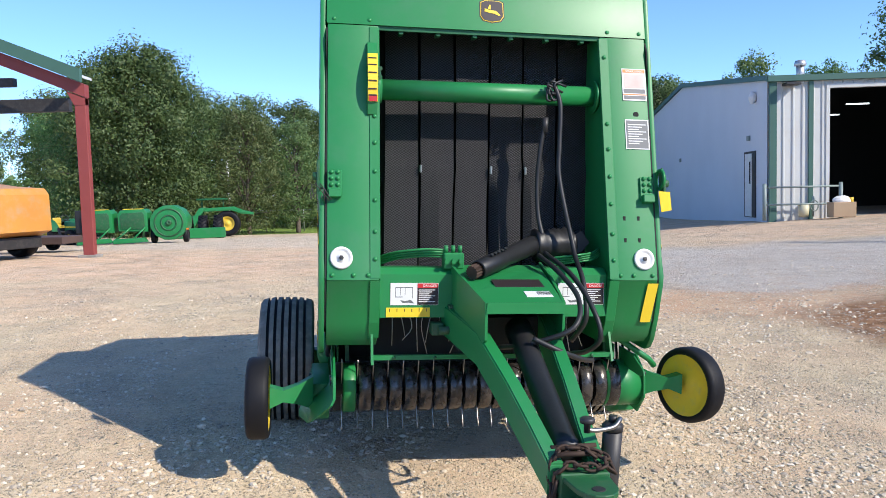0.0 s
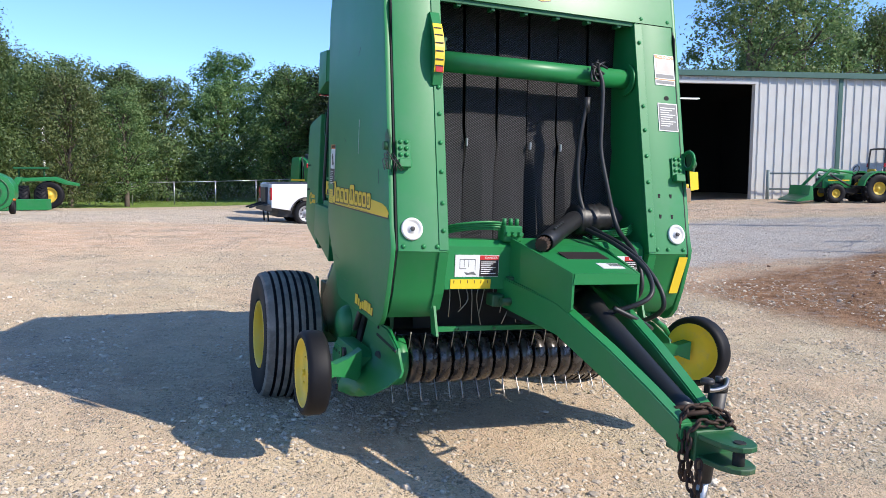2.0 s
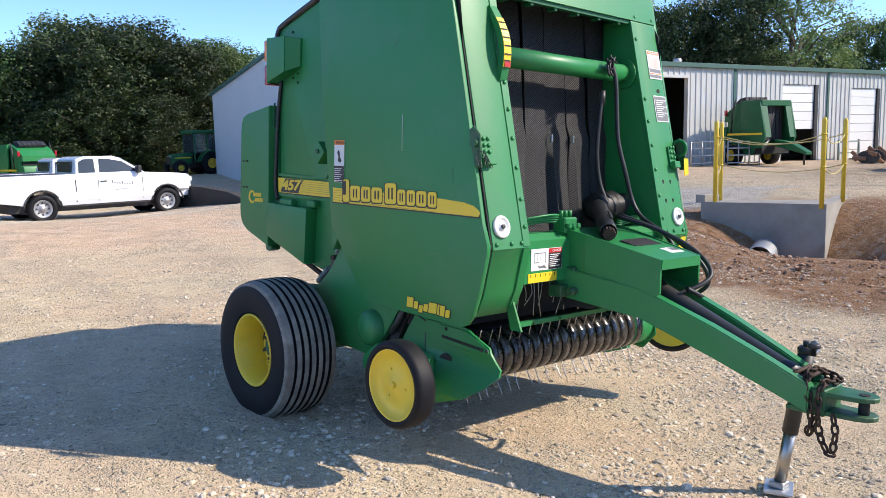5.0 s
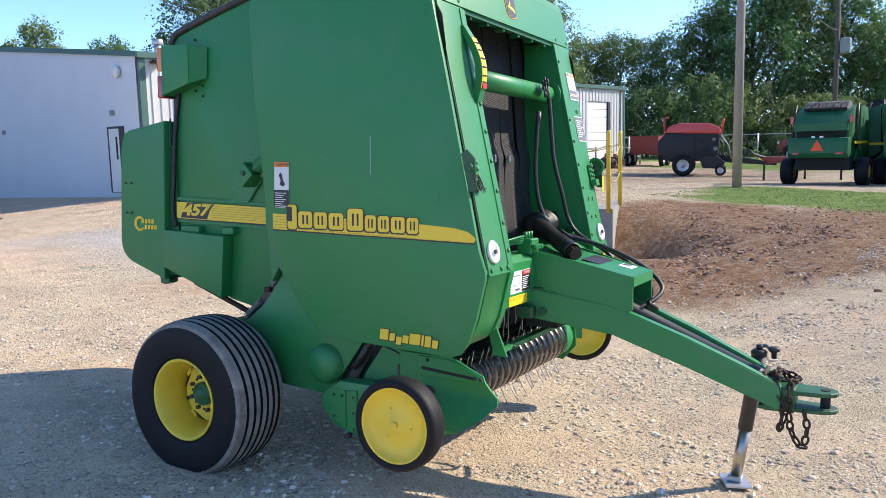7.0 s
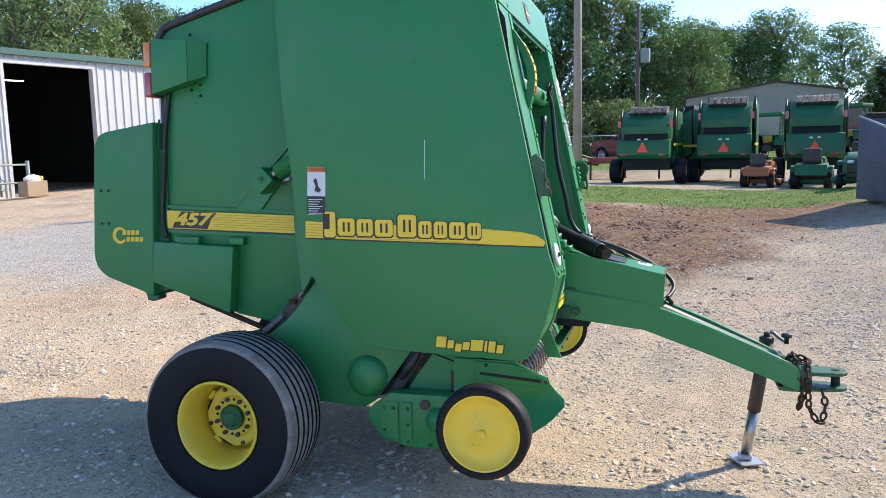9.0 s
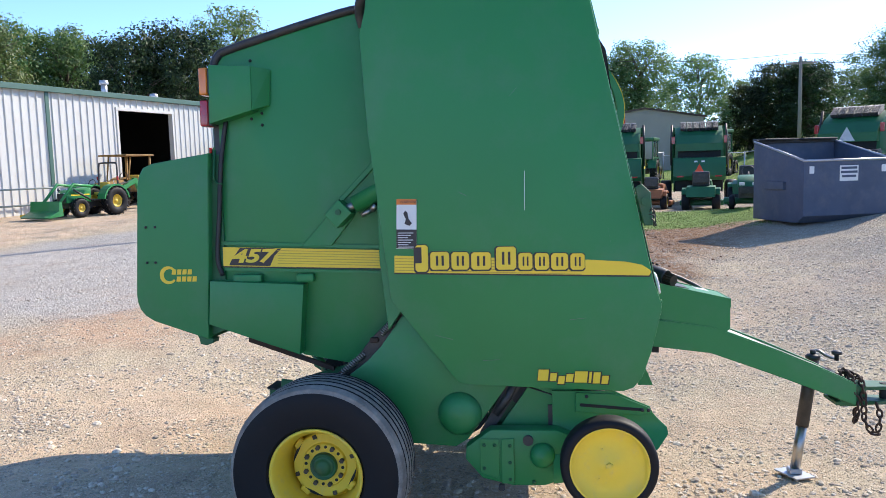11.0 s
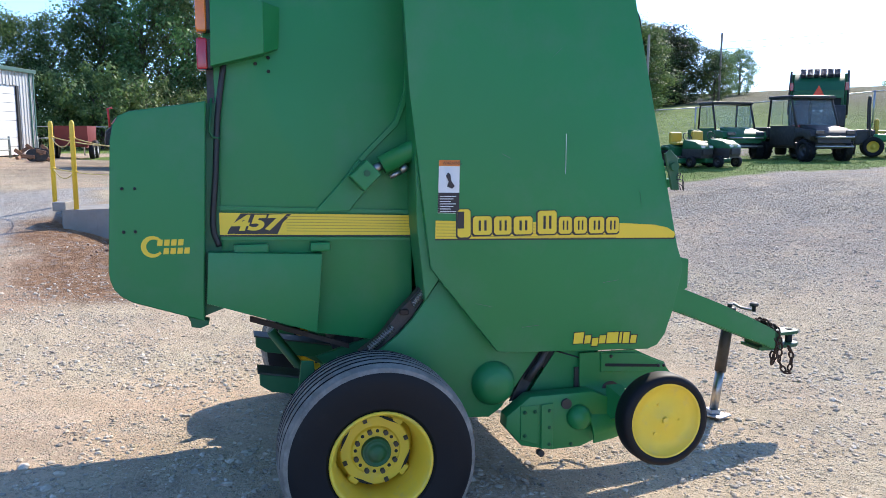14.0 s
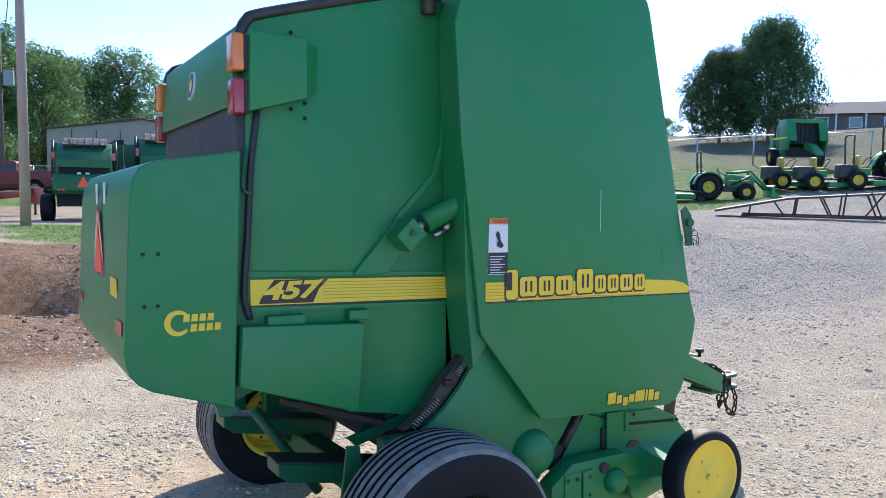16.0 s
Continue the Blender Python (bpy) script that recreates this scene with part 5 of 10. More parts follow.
for s in (-1, 1):
    if s == -1:
        # flat shield with a rounded nose, its foot bent outwards like a scoop
        nose = [(0.672, -1.33), (0.625, -1.43), (0.600, -1.492), (0.572, -1.503), (0.540, -1.53), (0.505, -1.568), (0.475, -1.572), (0.42, -1.52), (0.36, -1.43), (0.32, -1.30), (0.285, -1.16)]
        b = bmnew()
        rows = []
        for z, yb in nose:
            out = 0.17 * smooth01((0.52 - z) / 0.2)
            row = []
            for q in range(9):
                u = q / 8
                row.append(b.verts.new((-0.79 - out * (1 - 0.25 * u), -1.04 + (yb + 1.04) * u, z)))
            rows.append(row)
        for r0, r1 in zip(rows, rows[1:]):
            for q in range(8):
                b.faces.new((r0[q], r0[q + 1], r1[q + 1], r1[q]))
        r = bmesh.ops.extrude_face_region(b, geom=b.faces[:])
        for v in r["geom"]:
            if isinstance(v, bmesh.types.BMVert):
                v.co.x += 0.012
        bmesh.ops.recalc_face_normals(b, faces=b.faces[:])
        soft(part("pickup_flare", b, GREEN, baler))
    else:
        b = bmnew()
        cyl(b, (0.665, -1.20, 0.475), (0.86, -1.20, 0.475), 0.125, seg=32)
        part("pickup_end_drum", b, GREEN, baler)
        b = bmnew()
        prism(b, [(-1.06, 0.62), (-1.22, 0.63), (-1.33, 0.55), (-1.34, 0.42), (-1.25, 0.32), (-1.08, 0.34)], 0, 0.86, 0.872, 0.003, 1)
        part("pickup_flare", b, GREEN, baler)
        b = bmnew()
        tube(b, [(0.72, -1.32, 0.735), (0.90, -1.30, 0.62), (0.94, -1.28, 0.58)], 0.016, 8)
        part("pickup_brace", b, GREEN, baler)
    # slotted plate bolted on the shield, and the plates behind it
    b = bmnew()
    prism(b, [(-1.148, 0.666), (-1.33, 0.660), (-1.43, 0.620), (-1.488, 0.596), (-1.497, 0.572), (-1.44, 0.560), (-1.148, 0.574)], 0, *sorted((s * 0.789, s * 0.798)), 0.002, 1)
    slotted = part("slotted_plate", b, GREEN, baler)
    b = bmnew()
    prism(b, [(-1.172, 0.615), (-1.46, 0.593), (-1.466, 0.586), (-1.46, 0.579), (-1.172, 0.600), (-1.166, 0.607)], 0, *sorted((s * 0.797, s * 0.7995)))
    part("slot", b, SHADE_IN, slotted)
    bolts(slotted, [Matrix.Translation((s * 0.7995, -1.455, 0.586)) @ Matrix.Rotation(s * math.pi / 2, 4, "Y"), Matrix.Translation((s * 0.798, -1.485, 0.585)) @ Matrix.Rotation(s * math.pi / 2, 4, "Y"), Matrix.Translation((s * 0.798, -1.20, 0.648)) @ Matrix.Rotation(s * math.pi / 2, 4, "Y")], "bolt", BLACKM, 0.009)
    b = bmnew()
    prism(b, [(-0.93, 0.69), (-1.15, 0.675), (-1.15, 0.47), (-0.78, 0.47), (-0.83, 0.55)], 0, *sorted((s * 0.755, s * 0.765)), 0.002, 1)
    part("pickup_rear_plate", b, GREEN, baler)
    b = bmnew()
    tube(b, [(s * 0.768, -0.93, 0.684), (s * 0.768, -1.045, 0.645), (s * 0.768, -1.06, 0.60), (s * 0.768, -1.02, 0.54)], 0.004, 5)
    part("plate_edge", b, BLACKM, baler)
    # gear case at the pickup's end
    b = bmnew()
    prism(b, [(-0.635, 0.425), (-0.75, 0.510), (-1.06, 0.512), (-1.14, 0.48), (-1.14, 0.30), (-1.0, 0.25), (-0.85, 0.248), (-0.71, 0.28), (-0.632, 0.37)], 0, *sorted((s * 0.80, s * 0.895)), 0.01, 2)
    case = soft(part("gear_case", b, GREEN, baler))
    b = bmnew()
    prism(b, [(-0.80, 0.47), (-0.86, 0.475), (-0.86, 0.26), (-0.80, 0.26)], 0, *sorted((s * 0.895, s * 0.905)), 0.003, 1)
    prism(b, [(-0.70, 0.47), (-0.79, 0.47), (-0.79, 0.28), (-0.70, 0.31)], 0, *sorted((s * 0.895, s * 0.901)), 0.002, 1)
    m = Matrix.Translation((s * 0.89, -0.99, 0.395)) @ Matrix.Rotation(s * math.pi / 2, 4, "Y")
    lathe(b, [(0, 0.06), (0.02, 0.058), (0.04, 0.05), (0.055, 0.03), (0.058, 0.0001)], m, 24)
    pieces("case_cover", b, GREEN, case)
    bolts(case, [Matrix.Translation((s * 0.903, y, z)) @ Matrix.Rotation(s * math.pi / 2, 4, "Y") for y, z in ((-0.72, 0.44), (-0.77, 0.44), (-0.72, 0.33), (-0.84, 0.44), (-0.84, 0.36), (-0.84, 0.28), (-0.95, 0.27))], "bolt", GREEN_OLD, 0.009)
    b = bmnew()
    cyl(b, (s * 0.88, -0.925, 0.465), (s * 0.91, -0.925, 0.465), 0.024, seg=16)
    cyl(b, (s * 0.88, -0.80, 0.24), (s * 0.91, -0.80, 0.24), 0.016, seg=12)
    pieces("case_plug", b, BLACKM, case)
    # lift spring, and a flat black strip painting the shaded hole round it
    b = bmnew()
    prism(b, [(-0.84, 0.72), (-0.90, 0.70), (-0.74, 0.45), (-0.69, 0.46)], 0, *sorted((s * 0.765, s * 0.772)))
    tube(b, [(s * 0.79, -0.87, 0.72), (s * 0.80, -0.83, 0.64), (s * 0.80, -0.77, 0.56)], 0.018, 8)
    pieces("lift_spring", b, BLACKM, baler)
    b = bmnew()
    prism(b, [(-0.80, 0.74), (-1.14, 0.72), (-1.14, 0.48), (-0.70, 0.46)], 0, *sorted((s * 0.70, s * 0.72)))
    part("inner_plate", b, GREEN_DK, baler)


def wheel_profile(r, w, rim, n=6):
    """Half-open section of a ribbed tyre with a crowned tread, as (along, radius)."""
    def crown(c):
        return r - 0.018 * (abs(c) / (w * 0.47)) ** 3
    p = [(-w * 0.40, rim), (-w * 0.49, rim + 0.03), (-w * 0.52, rim + (r - rim) * 0.45), (-w * 0.515, r - 0.075), (-w * 0.503, r - 0.034), (-w * 0.47, crown(w * 0.47))]
    step = w * 0.94 / (n + 1)
    for k in range(n):
        c = -w * 0.47 + step * (k + 1)
        p += [(c - 0.009, crown(c)), (c - 0.006, crown(c) - 0.016), (c + 0.006, crown(c) - 0.016), (c + 0.009, crown(c))]
        if k < n - 1:
            p.append((c + step / 2, crown(c + step / 2) + 0.001))
    p += [(w * 0.47, crown(w * 0.47)), (w * 0.503, r - 0.034), (w * 0.515, r - 0.075), (w * 0.52, rim + (r - rim) * 0.45), (w * 0.49, rim + 0.03), (w * 0.40, rim)]
    return p


def main_wheel(s):
    """Ribbed flotation tyre on a yellow dished rim; s: the side that it faces."""
    m = Matrix.Translation((s * 1.055, 0, 0.387)) @ Matrix.Rotation(s * math.pi / 2, 4, "Y")
    b = bmnew()
    lathe(b, wheel_profile(0.406, 0.335, 0.195), m, 72, caps=False)
    wh = part("wheel", b, [RUBBER, TREAD], baler)
    for p in wh.data.polygons:
        c = m.inverted() @ p.center
        rr = math.hypot(c.x, c.y)
        crown = 0.406 - 0.018 * (abs(c.z) / 0.1575) ** 3
        if rr > 0.366 and (abs(c.z) > 0.150 or rr > crown - 0.005):
            p.material_index = 1
    soft(wh, 32)
    b = bmnew()
    lathe(b, [(0.145, 0.205), (0.158, 0.213), (0.165, 0.208), (0.16, 0.198), (0.13, 0.19), (0.10, 0.176), (0.0, 0.170), (-0.08, 0.168)], m, 48, caps=False)
    rim = part("rim", b, YELLOW, wh, "yellow steel rim")
    b = bmnew()
    lathe(b, [(-0.02, 0.150), (-0.004, 0.150), (0.002, 0.144), (0.002, 0.105), (0.012, 0.098), (0.012, 0.03)], m, 40, caps=False)
    lathe(b, [(-0.06, 0.169), (-0.05, 0.16), (-0.02, 0.150)], m, 40, caps=False)
    soft(part("wheel_disc", b, YELLOW, rim))
    b = bmnew()
    lathe(b, [(-0.14, 0.205), (-0.16, 0.21), (-0.13, 0.185), (-0.06, 0.17)], m, 40, caps=False)
    part("inner_rim", b, YELLOW, wh)
    b = bmnew()
    lathe(b, [(-0.012, 0.064), (0.034, 0.061), (0.040, 0.056), (0.036, 0.050), (0.030, 0.046), (0.048, 0.036), (0.056, 0.022), (0.058, 0.0001)], m, 28)
    part("hub_cap", b, GREEN_OLD, wh, "green greasy hub cap")
    b = bmnew()
    for k in range(8):
        a = 2 * math.pi * k / 8 + 0.3
        cyl(b, m @ Vector((0.088 * math.cos(a), 0.088 * math.sin(a), 0.010)), m @ Vector((0.088 * math.cos(a), 0.088 * math.sin(a), 0.030)), 0.011, seg=6)
    pieces("wheel_nut", b, GREASE, rim)
    b = bmnew()
    for k in range(8):
        a = 2 * math.pi * (k + 0.5) / 8 + 0.3
        cyl(b, m @ Vector((0.086 * math.cos(a), 0.086 * math.sin(a), 0.008)), m @ Vector((0.086 * math.cos(a), 0.086 * math.sin(a), 0.0135)), 0.0075, seg=10)
    pieces("bolt_hole", b, SHADE_IN, rim)
    b = bmnew()
    for k in range(4):
        a = math.pi * k / 2 + 1.9
        obox(b, m @ Matrix.Rotation(a, 4, "Z") @ Matrix.Translation((0.136, 0, 0.006)), (0.018, 0.018, 0.014), 0.002)
    pieces("clamp_bolt", b, GREASE, rim)
    for k in range(4):
        b = bmnew()
        arc = [math.pi * k / 2 + 1.9 + 0.42 + 0.75 * i / 8 for i in range(9)]
        out = [(0.1475 * math.cos(a), 0.1475 * math.sin(a)) for a in arc]
        inn = [((0.1465 - 0.011 * math.sin(math.pi * i / 8)) * math.cos(a), (0.1465 - 0.011 * math.sin(math.pi * i / 8)) * math.sin(a)) for i, a in enumerate(arc)]
        prism(b, out + inn[::-1], 2, 0.0015, 0.0045)
        b.transform(m)
        part("plate_notch", b, SHADE_IN, rim)
    b = bmnew()
    for k in range(4):
        a = 2 * math.pi * k / 4 + 0.9
        c = m @ Matrix.Rotation(a, 4, "Z") @ Matrix.Translation((0.152, 0, -0.01))
        obox(b, c, (0.03, 0.05, 0.03), 0.006)
    pieces("rim_lug", b, YELLOW, rim)


main_wheel(-1)
main_wheel(1)
b = bmnew()
box(b, (-0.90, -0.06, 0.33), (0.90, 0.06, 0.45), 0.008)
for s in (-1, 1):
    box(b, (min(s * 0.72, s * 0.80), -0.10, 0.40), (max(s * 0.72, s * 0.80), 0.12, 0.72), 0.006)
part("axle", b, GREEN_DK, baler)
# bale ramp behind the axle: two channel arms on braces
for s in (-1, 1):
    b = bmnew()
    prism(b, [(0.45, 0.545), (0.45, 0.60), (-0.12, 0.50), (-0.12, 0.42), (0.40, 0.51)], 0, s * 0.42 - 0.075, s * 0.42 + 0.075, 0.004, 1)
    arm = part("ramp_arm", b, GREEN_DK, baler)
    b = bmnew()
    prism(b, [(0.46, 0.602), (0.46, 0.610), (-0.10, 0.512), (-0.10, 0.504)], 0, s * 0.42 - 0.08, s * 0.42 + 0.08)
    part("ramp_plate", b, DULLSTEEL, arm, "dull dark steel wear plate")
    b = bmnew()
    tube(b, [(s * 0.42, 0.25, 0.53), (s * 0.52, -0.02, 0.36)], 0.028, 8)
    part("ramp_brace", b, GREEN_OLD, arm)
    b = bmnew()
    prism(b, [(0.20, 0.698), (0.165, 0.662), (-0.02, 0.715), (-0.15, 0.765), (-0.15, 0.825), (-0.02, 0.765)], 0, *sorted((s * 0.60, s * 0.632)), 0.004, 1)
    part("gate_brace", b, GREEN_DK, baler)
    b = bmnew()
    prism(b, [(0.49, 0.908), (0.05, 0.757), (0.05, 0.735), (0.49, 0.884)], 0, *sorted((s * 0.640, s * 0.664)))
    part("gate_bar", b, RUST, baler, "rusty flat bar under the gate box")
    b = bmnew()
    prism(b, [(0.307, 0.508), (0.279, 0.724), (0.225, 0.718), (0.20, 0.44), (0.26, 0.44)], 0, *sorted((s * 0.785, s * 0.80)), 0.003, 1)
    part("axle_plate", b, GREEN_DK, baler)
b = bmnew()
cyl(b, (0.1, 0.374, 0.684), (0.1, 0.05, 0.231), 0.026, seg=14)
part("ramp_tube", b, GREEN_OLD, baler)
# rollers and filler blocks, near-black to paint the shade underneath
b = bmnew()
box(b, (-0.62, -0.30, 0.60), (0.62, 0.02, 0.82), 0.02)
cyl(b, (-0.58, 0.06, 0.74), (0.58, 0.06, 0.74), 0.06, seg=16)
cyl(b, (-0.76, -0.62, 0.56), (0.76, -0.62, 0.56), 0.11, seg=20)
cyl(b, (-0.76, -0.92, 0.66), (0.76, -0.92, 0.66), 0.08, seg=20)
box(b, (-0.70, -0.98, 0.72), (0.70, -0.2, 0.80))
pieces("lower_roller", b, SHADE_IN, baler)


def gauge_wheel(s, c, turn):
    m = Matrix.Translation(c) @ Matrix.Rotation(turn, 4, "Z") @ Matrix.Rotation(s * math.pi / 2, 4, "Y")
    b = bmnew()
    lathe(b, [(-0.035, 0.16), (-0.052, 0.17), (-0.056, 0.185), (-0.048, 0.200), (-0.03, 0.206), (0.03, 0.206), (0.048, 0.200), (0.056, 0.185), (0.052, 0.17), (0.035, 0.16)], m, 56, caps=False)
    wh = soft(part("gauge_wheel", b, RUBBER, baler), 50)
    b = bmnew()
    lathe(b, [(0.046, 0.170), (0.050, 0.166), (0.044, 0.158), (0.028, 0.150), (0.022, 0.10), (0.026, 0.04), (0.032, 0.03), (0.034, 0.0001)], m, 48, caps=False)
    lathe(b, [(-0.046, 0.170), (-0.050, 0.166), (-0.030, 0.150), (-0.022, 0.05), (-0.03, 0.0001)], m, 40, caps=False)
    rim = part("rim", b, YELLOW, wh, "yellow pressed-steel wheel disc")
    b = bmnew()
    lathe(b, [(0.030, 0.018), (0.046, 0.016), (0.048, 0.0001)], m, 6, smooth=False)
    for k in range(3):
        a = 2.1 * k + 0.4
        p = m @ Vector((0.075 * math.cos(a), 0.075 * math.sin(a), 0.022))
        q = m @ Vector((0.075 * math.cos(a), 0.075 * math.sin(a), 0.03))
        cyl(b, p, q, 0.006, seg=8)
    pieces("hub_bolt", b, YELLOW, rim)
    return wh


gauge_wheel(-1, (-1.155, -1.27, 0.447), 0.0)
gauge_wheel(1, (1.155, -1.27, 0.468), radians(22))
for s, zz in ((-1, 0.45), (1, 0.475)):
    b = bmnew()
    inner, outer = s * 0.885, s * 1.10
    prof = [(0.0, 0.085), (0.35, 0.05), (0.7, 0.03), (1.0, 0.055)]
    rows = []
    for t, h in prof:
        x = inner + (outer - inner) * t
        rows.append([b.verts.new((x, -1.17 - 0.09 * t + dy, zz + dz)) for dy, dz in ((-0.035, -h), (0.035, -h), (0.035, h), (-0.035, h))])
    for r0, r1 in zip(rows, rows[1:]):
        for k in range(4):
            b.faces.new((r0[k], r0[(k + 1) % 4], r1[(k + 1) % 4], r1[k]))
    b.faces.new(rows[0])
    b.faces.new(rows[-1][::-1])
    bmesh.ops.recalc_face_normals(b, faces=b.faces[:])
    soft(part("gauge_wheel_arm", b, GREEN, baler))

# ---- baler: tongue ----


def loft(bm, secs):
    """A skin through sections of four corners each."""
    rows = [[bm.verts.new(p) for p in s] for s in secs]
    for r0, r1 in zip(rows, rows[1:]):
        for k in range(len(r0)):
            bm.faces.new((r0[k], r0[(k + 1) % len(r0)], r1[(k + 1) % len(r0)], r1[k]))
    bm.faces.new(rows[0])
    bm.faces.new(rows[-1][::-1])
    bmesh.ops.recalc_face_normals(bm, faces=bm.faces[:])


def bar_sec(x, y, z0, z1, t):
    return [(x - t, y, z0), (x + t, y, z0), (x + t, y, z1), (x - t, y, z1)]


tongue = part("tongue_cap", bmnew(), GREEN, baler)
b = bmesh.new()
# top plate of the tongue's head, and the sheet bent down in front
prism(b, [(-0.215, -1.42), (0.24, -1.42), (0.215, -1.60), (0.19, -2.0), (-0.15, -2.0), (-0.172, -1.85)], 2, -0.006, 0.0)
for v in b.verts:
    v.co.z += 1.135 - 0.225 * max(0, -v.co.y - 1.50)
b.to_mesh(tongue.data)
b.free()
tongue.data.materials.clear()
tongue.data.materials.append(GREEN)
b = bmnew()
prism(b, [(-0.15, 1.024), (0.19, 1.024), (0.195, 0.975), (-0.155, 0.975)], 1, -2.005, -1.998)
part("head_lip", b, GREEN, tongue)
b = bmnew()
loft(b, [bar_sec(-0.218, -1.42, 0.80, 1.15, 0.006), bar_sec(-0.210, -1.60, 0.79, 1.12, 0.006), bar_sec(-0.174, -1.85, 0.76, 1.06, 0.006), bar_sec(-0.153, -2.0, 0.86, 1.024, 0.006)])
part("head_side_plate", b, GREEN, tongue)
b = bmnew()
loft(b, [bar_sec(0.245, -1.42, 0.80, 1.15, 0.006), bar_sec(0.235, -1.60, 0.79, 1.12, 0.006), bar_sec(0.21, -1.85, 0.76, 1.06, 0.006), bar_sec(0.192, -2.0, 0.88, 1.024, 0.006)])
part("head_side_plate", b, GREEN, tongue)
for xs in ((-0.235, -0.145, -0.095, -0.063, -0.040), (0.24, 0.175, 0.145, 0.122, 0.11)):
    b = bmnew()
    loft(b, [bar_sec(x, y, z0, z1, 0.030) for x, y, z0, z1 in zip(xs, (-1.45, -1.90, -2.25, -2.50, -2.68), (0.80, 0.73, 0.598, 0.498, 0.425), (0.95, 0.878, 0.742, 0.632, 0.545))])
    bmesh.ops.bevel(b, geom=b.edges[:], offset=0.006, segments=2, affect="EDGES")
    soft(part("tongue_beam", b, GREEN, tongue))
# near-black block standing in for the shade in the open head
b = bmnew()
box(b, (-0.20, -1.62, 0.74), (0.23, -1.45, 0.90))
part("head_inside", b, SHADE_IN, tongue)
# faded label plate and white label on the head
for (x0, x1, y0, y1, mat) in ((-0.07, 0.16, -1.80, -1.70, DECAL_K), (0.045, 0.165, -1.93, -1.86, DECAL_W), (0.10, 0.165, -1.905, -1.865, DECAL_G)):
    b = bmnew()
    prism(b, [(x0, y0), (x1, y0), (x1, y1), (x0, y1)], 2, 0, 0.002 if mat is not DECAL_R else 0.003)
    for v in b.verts:
        v.co.z += 1.1355 - 0.225 * max(0, -v.co.y - 1.50)
    part("head_label", b, mat, tongue)
# shielded driveline lying between the beams
b = bmnew()
lathe(b, [(0, 0.062), (0.10, 0.062), (0.12, 0.055), (0.80, 0.051), (0.82, 0.056), (0.87, 0.056)], Matrix.Translation((0.045, -1.78, 0.875)) @ frame_of((-0.01, -0.80, -0.335)).to_4x4(), 28)
part("driveline", b, PLASTK, baler, "black shielded drive shaft")
# drive shaft folded back over the tongue's head
dd = Vector((-0.43, -0.40, -0.12)).normalized()
o = Vector((0.235, -1.335, 1.235))
b = bmnew()
lathe(b, [(0, 0.046), (0.04, 0.05), (0.30, 0.041), (0.31, 0.046), (0.50, 0.046), (0.51, 0.040), (0.47, 0.038)], Matrix.Translation(o) @ frame_of(dd).to_4x4(), 28)
pto = part("folded_drive_shaft", b, PLASTK, baler, "black folded drive shaft with a splined end")
b = bmnew()
spl = [0.034 if k % 2 else 0.028 for k in range(28)]
prism(b, [(spl[k] * math.cos(2 * math.pi * k / 28), spl[k] * math.sin(2 * math.pi * k / 28)) for k in range(28)], 2, 0.46, 0.555)
b.transform(Matrix.Translation(o) @ frame_of(dd).to_4x4())
part("splined_end", b, RUST, pto, "rusty splined shaft end")
b = bmnew()
for k in range(5):
    p = Matrix.Translation(o) @ frame_of(dd).to_4x4() @ Matrix.Translation((0, 0, 0.28 + 0.03 * k))
    c = p @ Vector((0.0, 0.0, 0)) + Vector((0.0, -0.03, 0.044))
    cyl(b, c, c + Vector((0, -0.004, 0.008)), 0.008, seg=10)
pieces("shield_hole", b, SHADE_IN, pto)
b = bmnew()
jm = Matrix.Translation((0.345, -1.30, 1.235)) @ frame_of((0.9, 0.1, 0.05)).to_4x4()
prof = [(-0.11, 0.05)]
for k in range(8):
    prof += [(-0.10 + k * 0.028, 0.085 - 0.004 * (k % 2)), (-0.085 + k * 0.028, 0.074)]
prof += [(0.125, 0.05)]
lathe(b, prof, jm, 28)
for v in b.verts:
    v.co += 0.008 * Vector((noise.noise(v.co * 22), noise.noise(v.co * 22 + Vector((5, 0, 0))), noise.noise(v.co * 22 + Vector((0, 7, 0)))))
part("joint_boot", b, PLASTK, pto, "black ribbed joint boot wrapped in plastic")
b = bmnew()
prism(b, [(0.44, 1.28), (0.48, 1.31), (0.53, 1.25), (0.49, 1.20), (0.44, 1.19)], 1, -1.35, -1.29)
part("torn_wrap", b, HOSE, pto)
# hoses: two down the belts, and loops over the head
HOSES = [
    [(0.33, -1.32, 2.05), (0.355, -1.34, 1.95), (0.35, -1.36, 1.75), (0.345, -1.38, 1.60), (0.37, -1.42, 1.42), (0.40, -1.45, 1.27), (0.40, -1.52, 1.18), (0.38, -1.70, 1.08), (0.37, -1.78, 0.92), (0.33, -1.70, 0.80)],
    [(0.29, -1.30, 1.86), (0.27, -1.30, 1.75), (0.255, -1.30, 1.55), (0.26, -1.32, 1.38), (0.28, -1.36, 1.26)],
    [(0.22, -1.48, 1.19), (0.25, -1.72, 1.13), (0.28, -1.93, 1.03), (0.22, -2.05, 0.92), (0.05, -1.98, 0.84), (-0.06, -1.85, 0.80)],
    [(0.26, -1.46, 1.20), (0.32, -1.72, 1.11), (0.36, -1.90, 0.98), (0.38, -1.95, 0.86), (0.35, -1.86, 0.78), (0.30, -1.72, 0.74)],
    [(0.05, -2.02, 0.87), (0.16, -2.04, 0.82), (0.28, -1.98, 0.77), (0.37, -1.88, 0.74)],
]
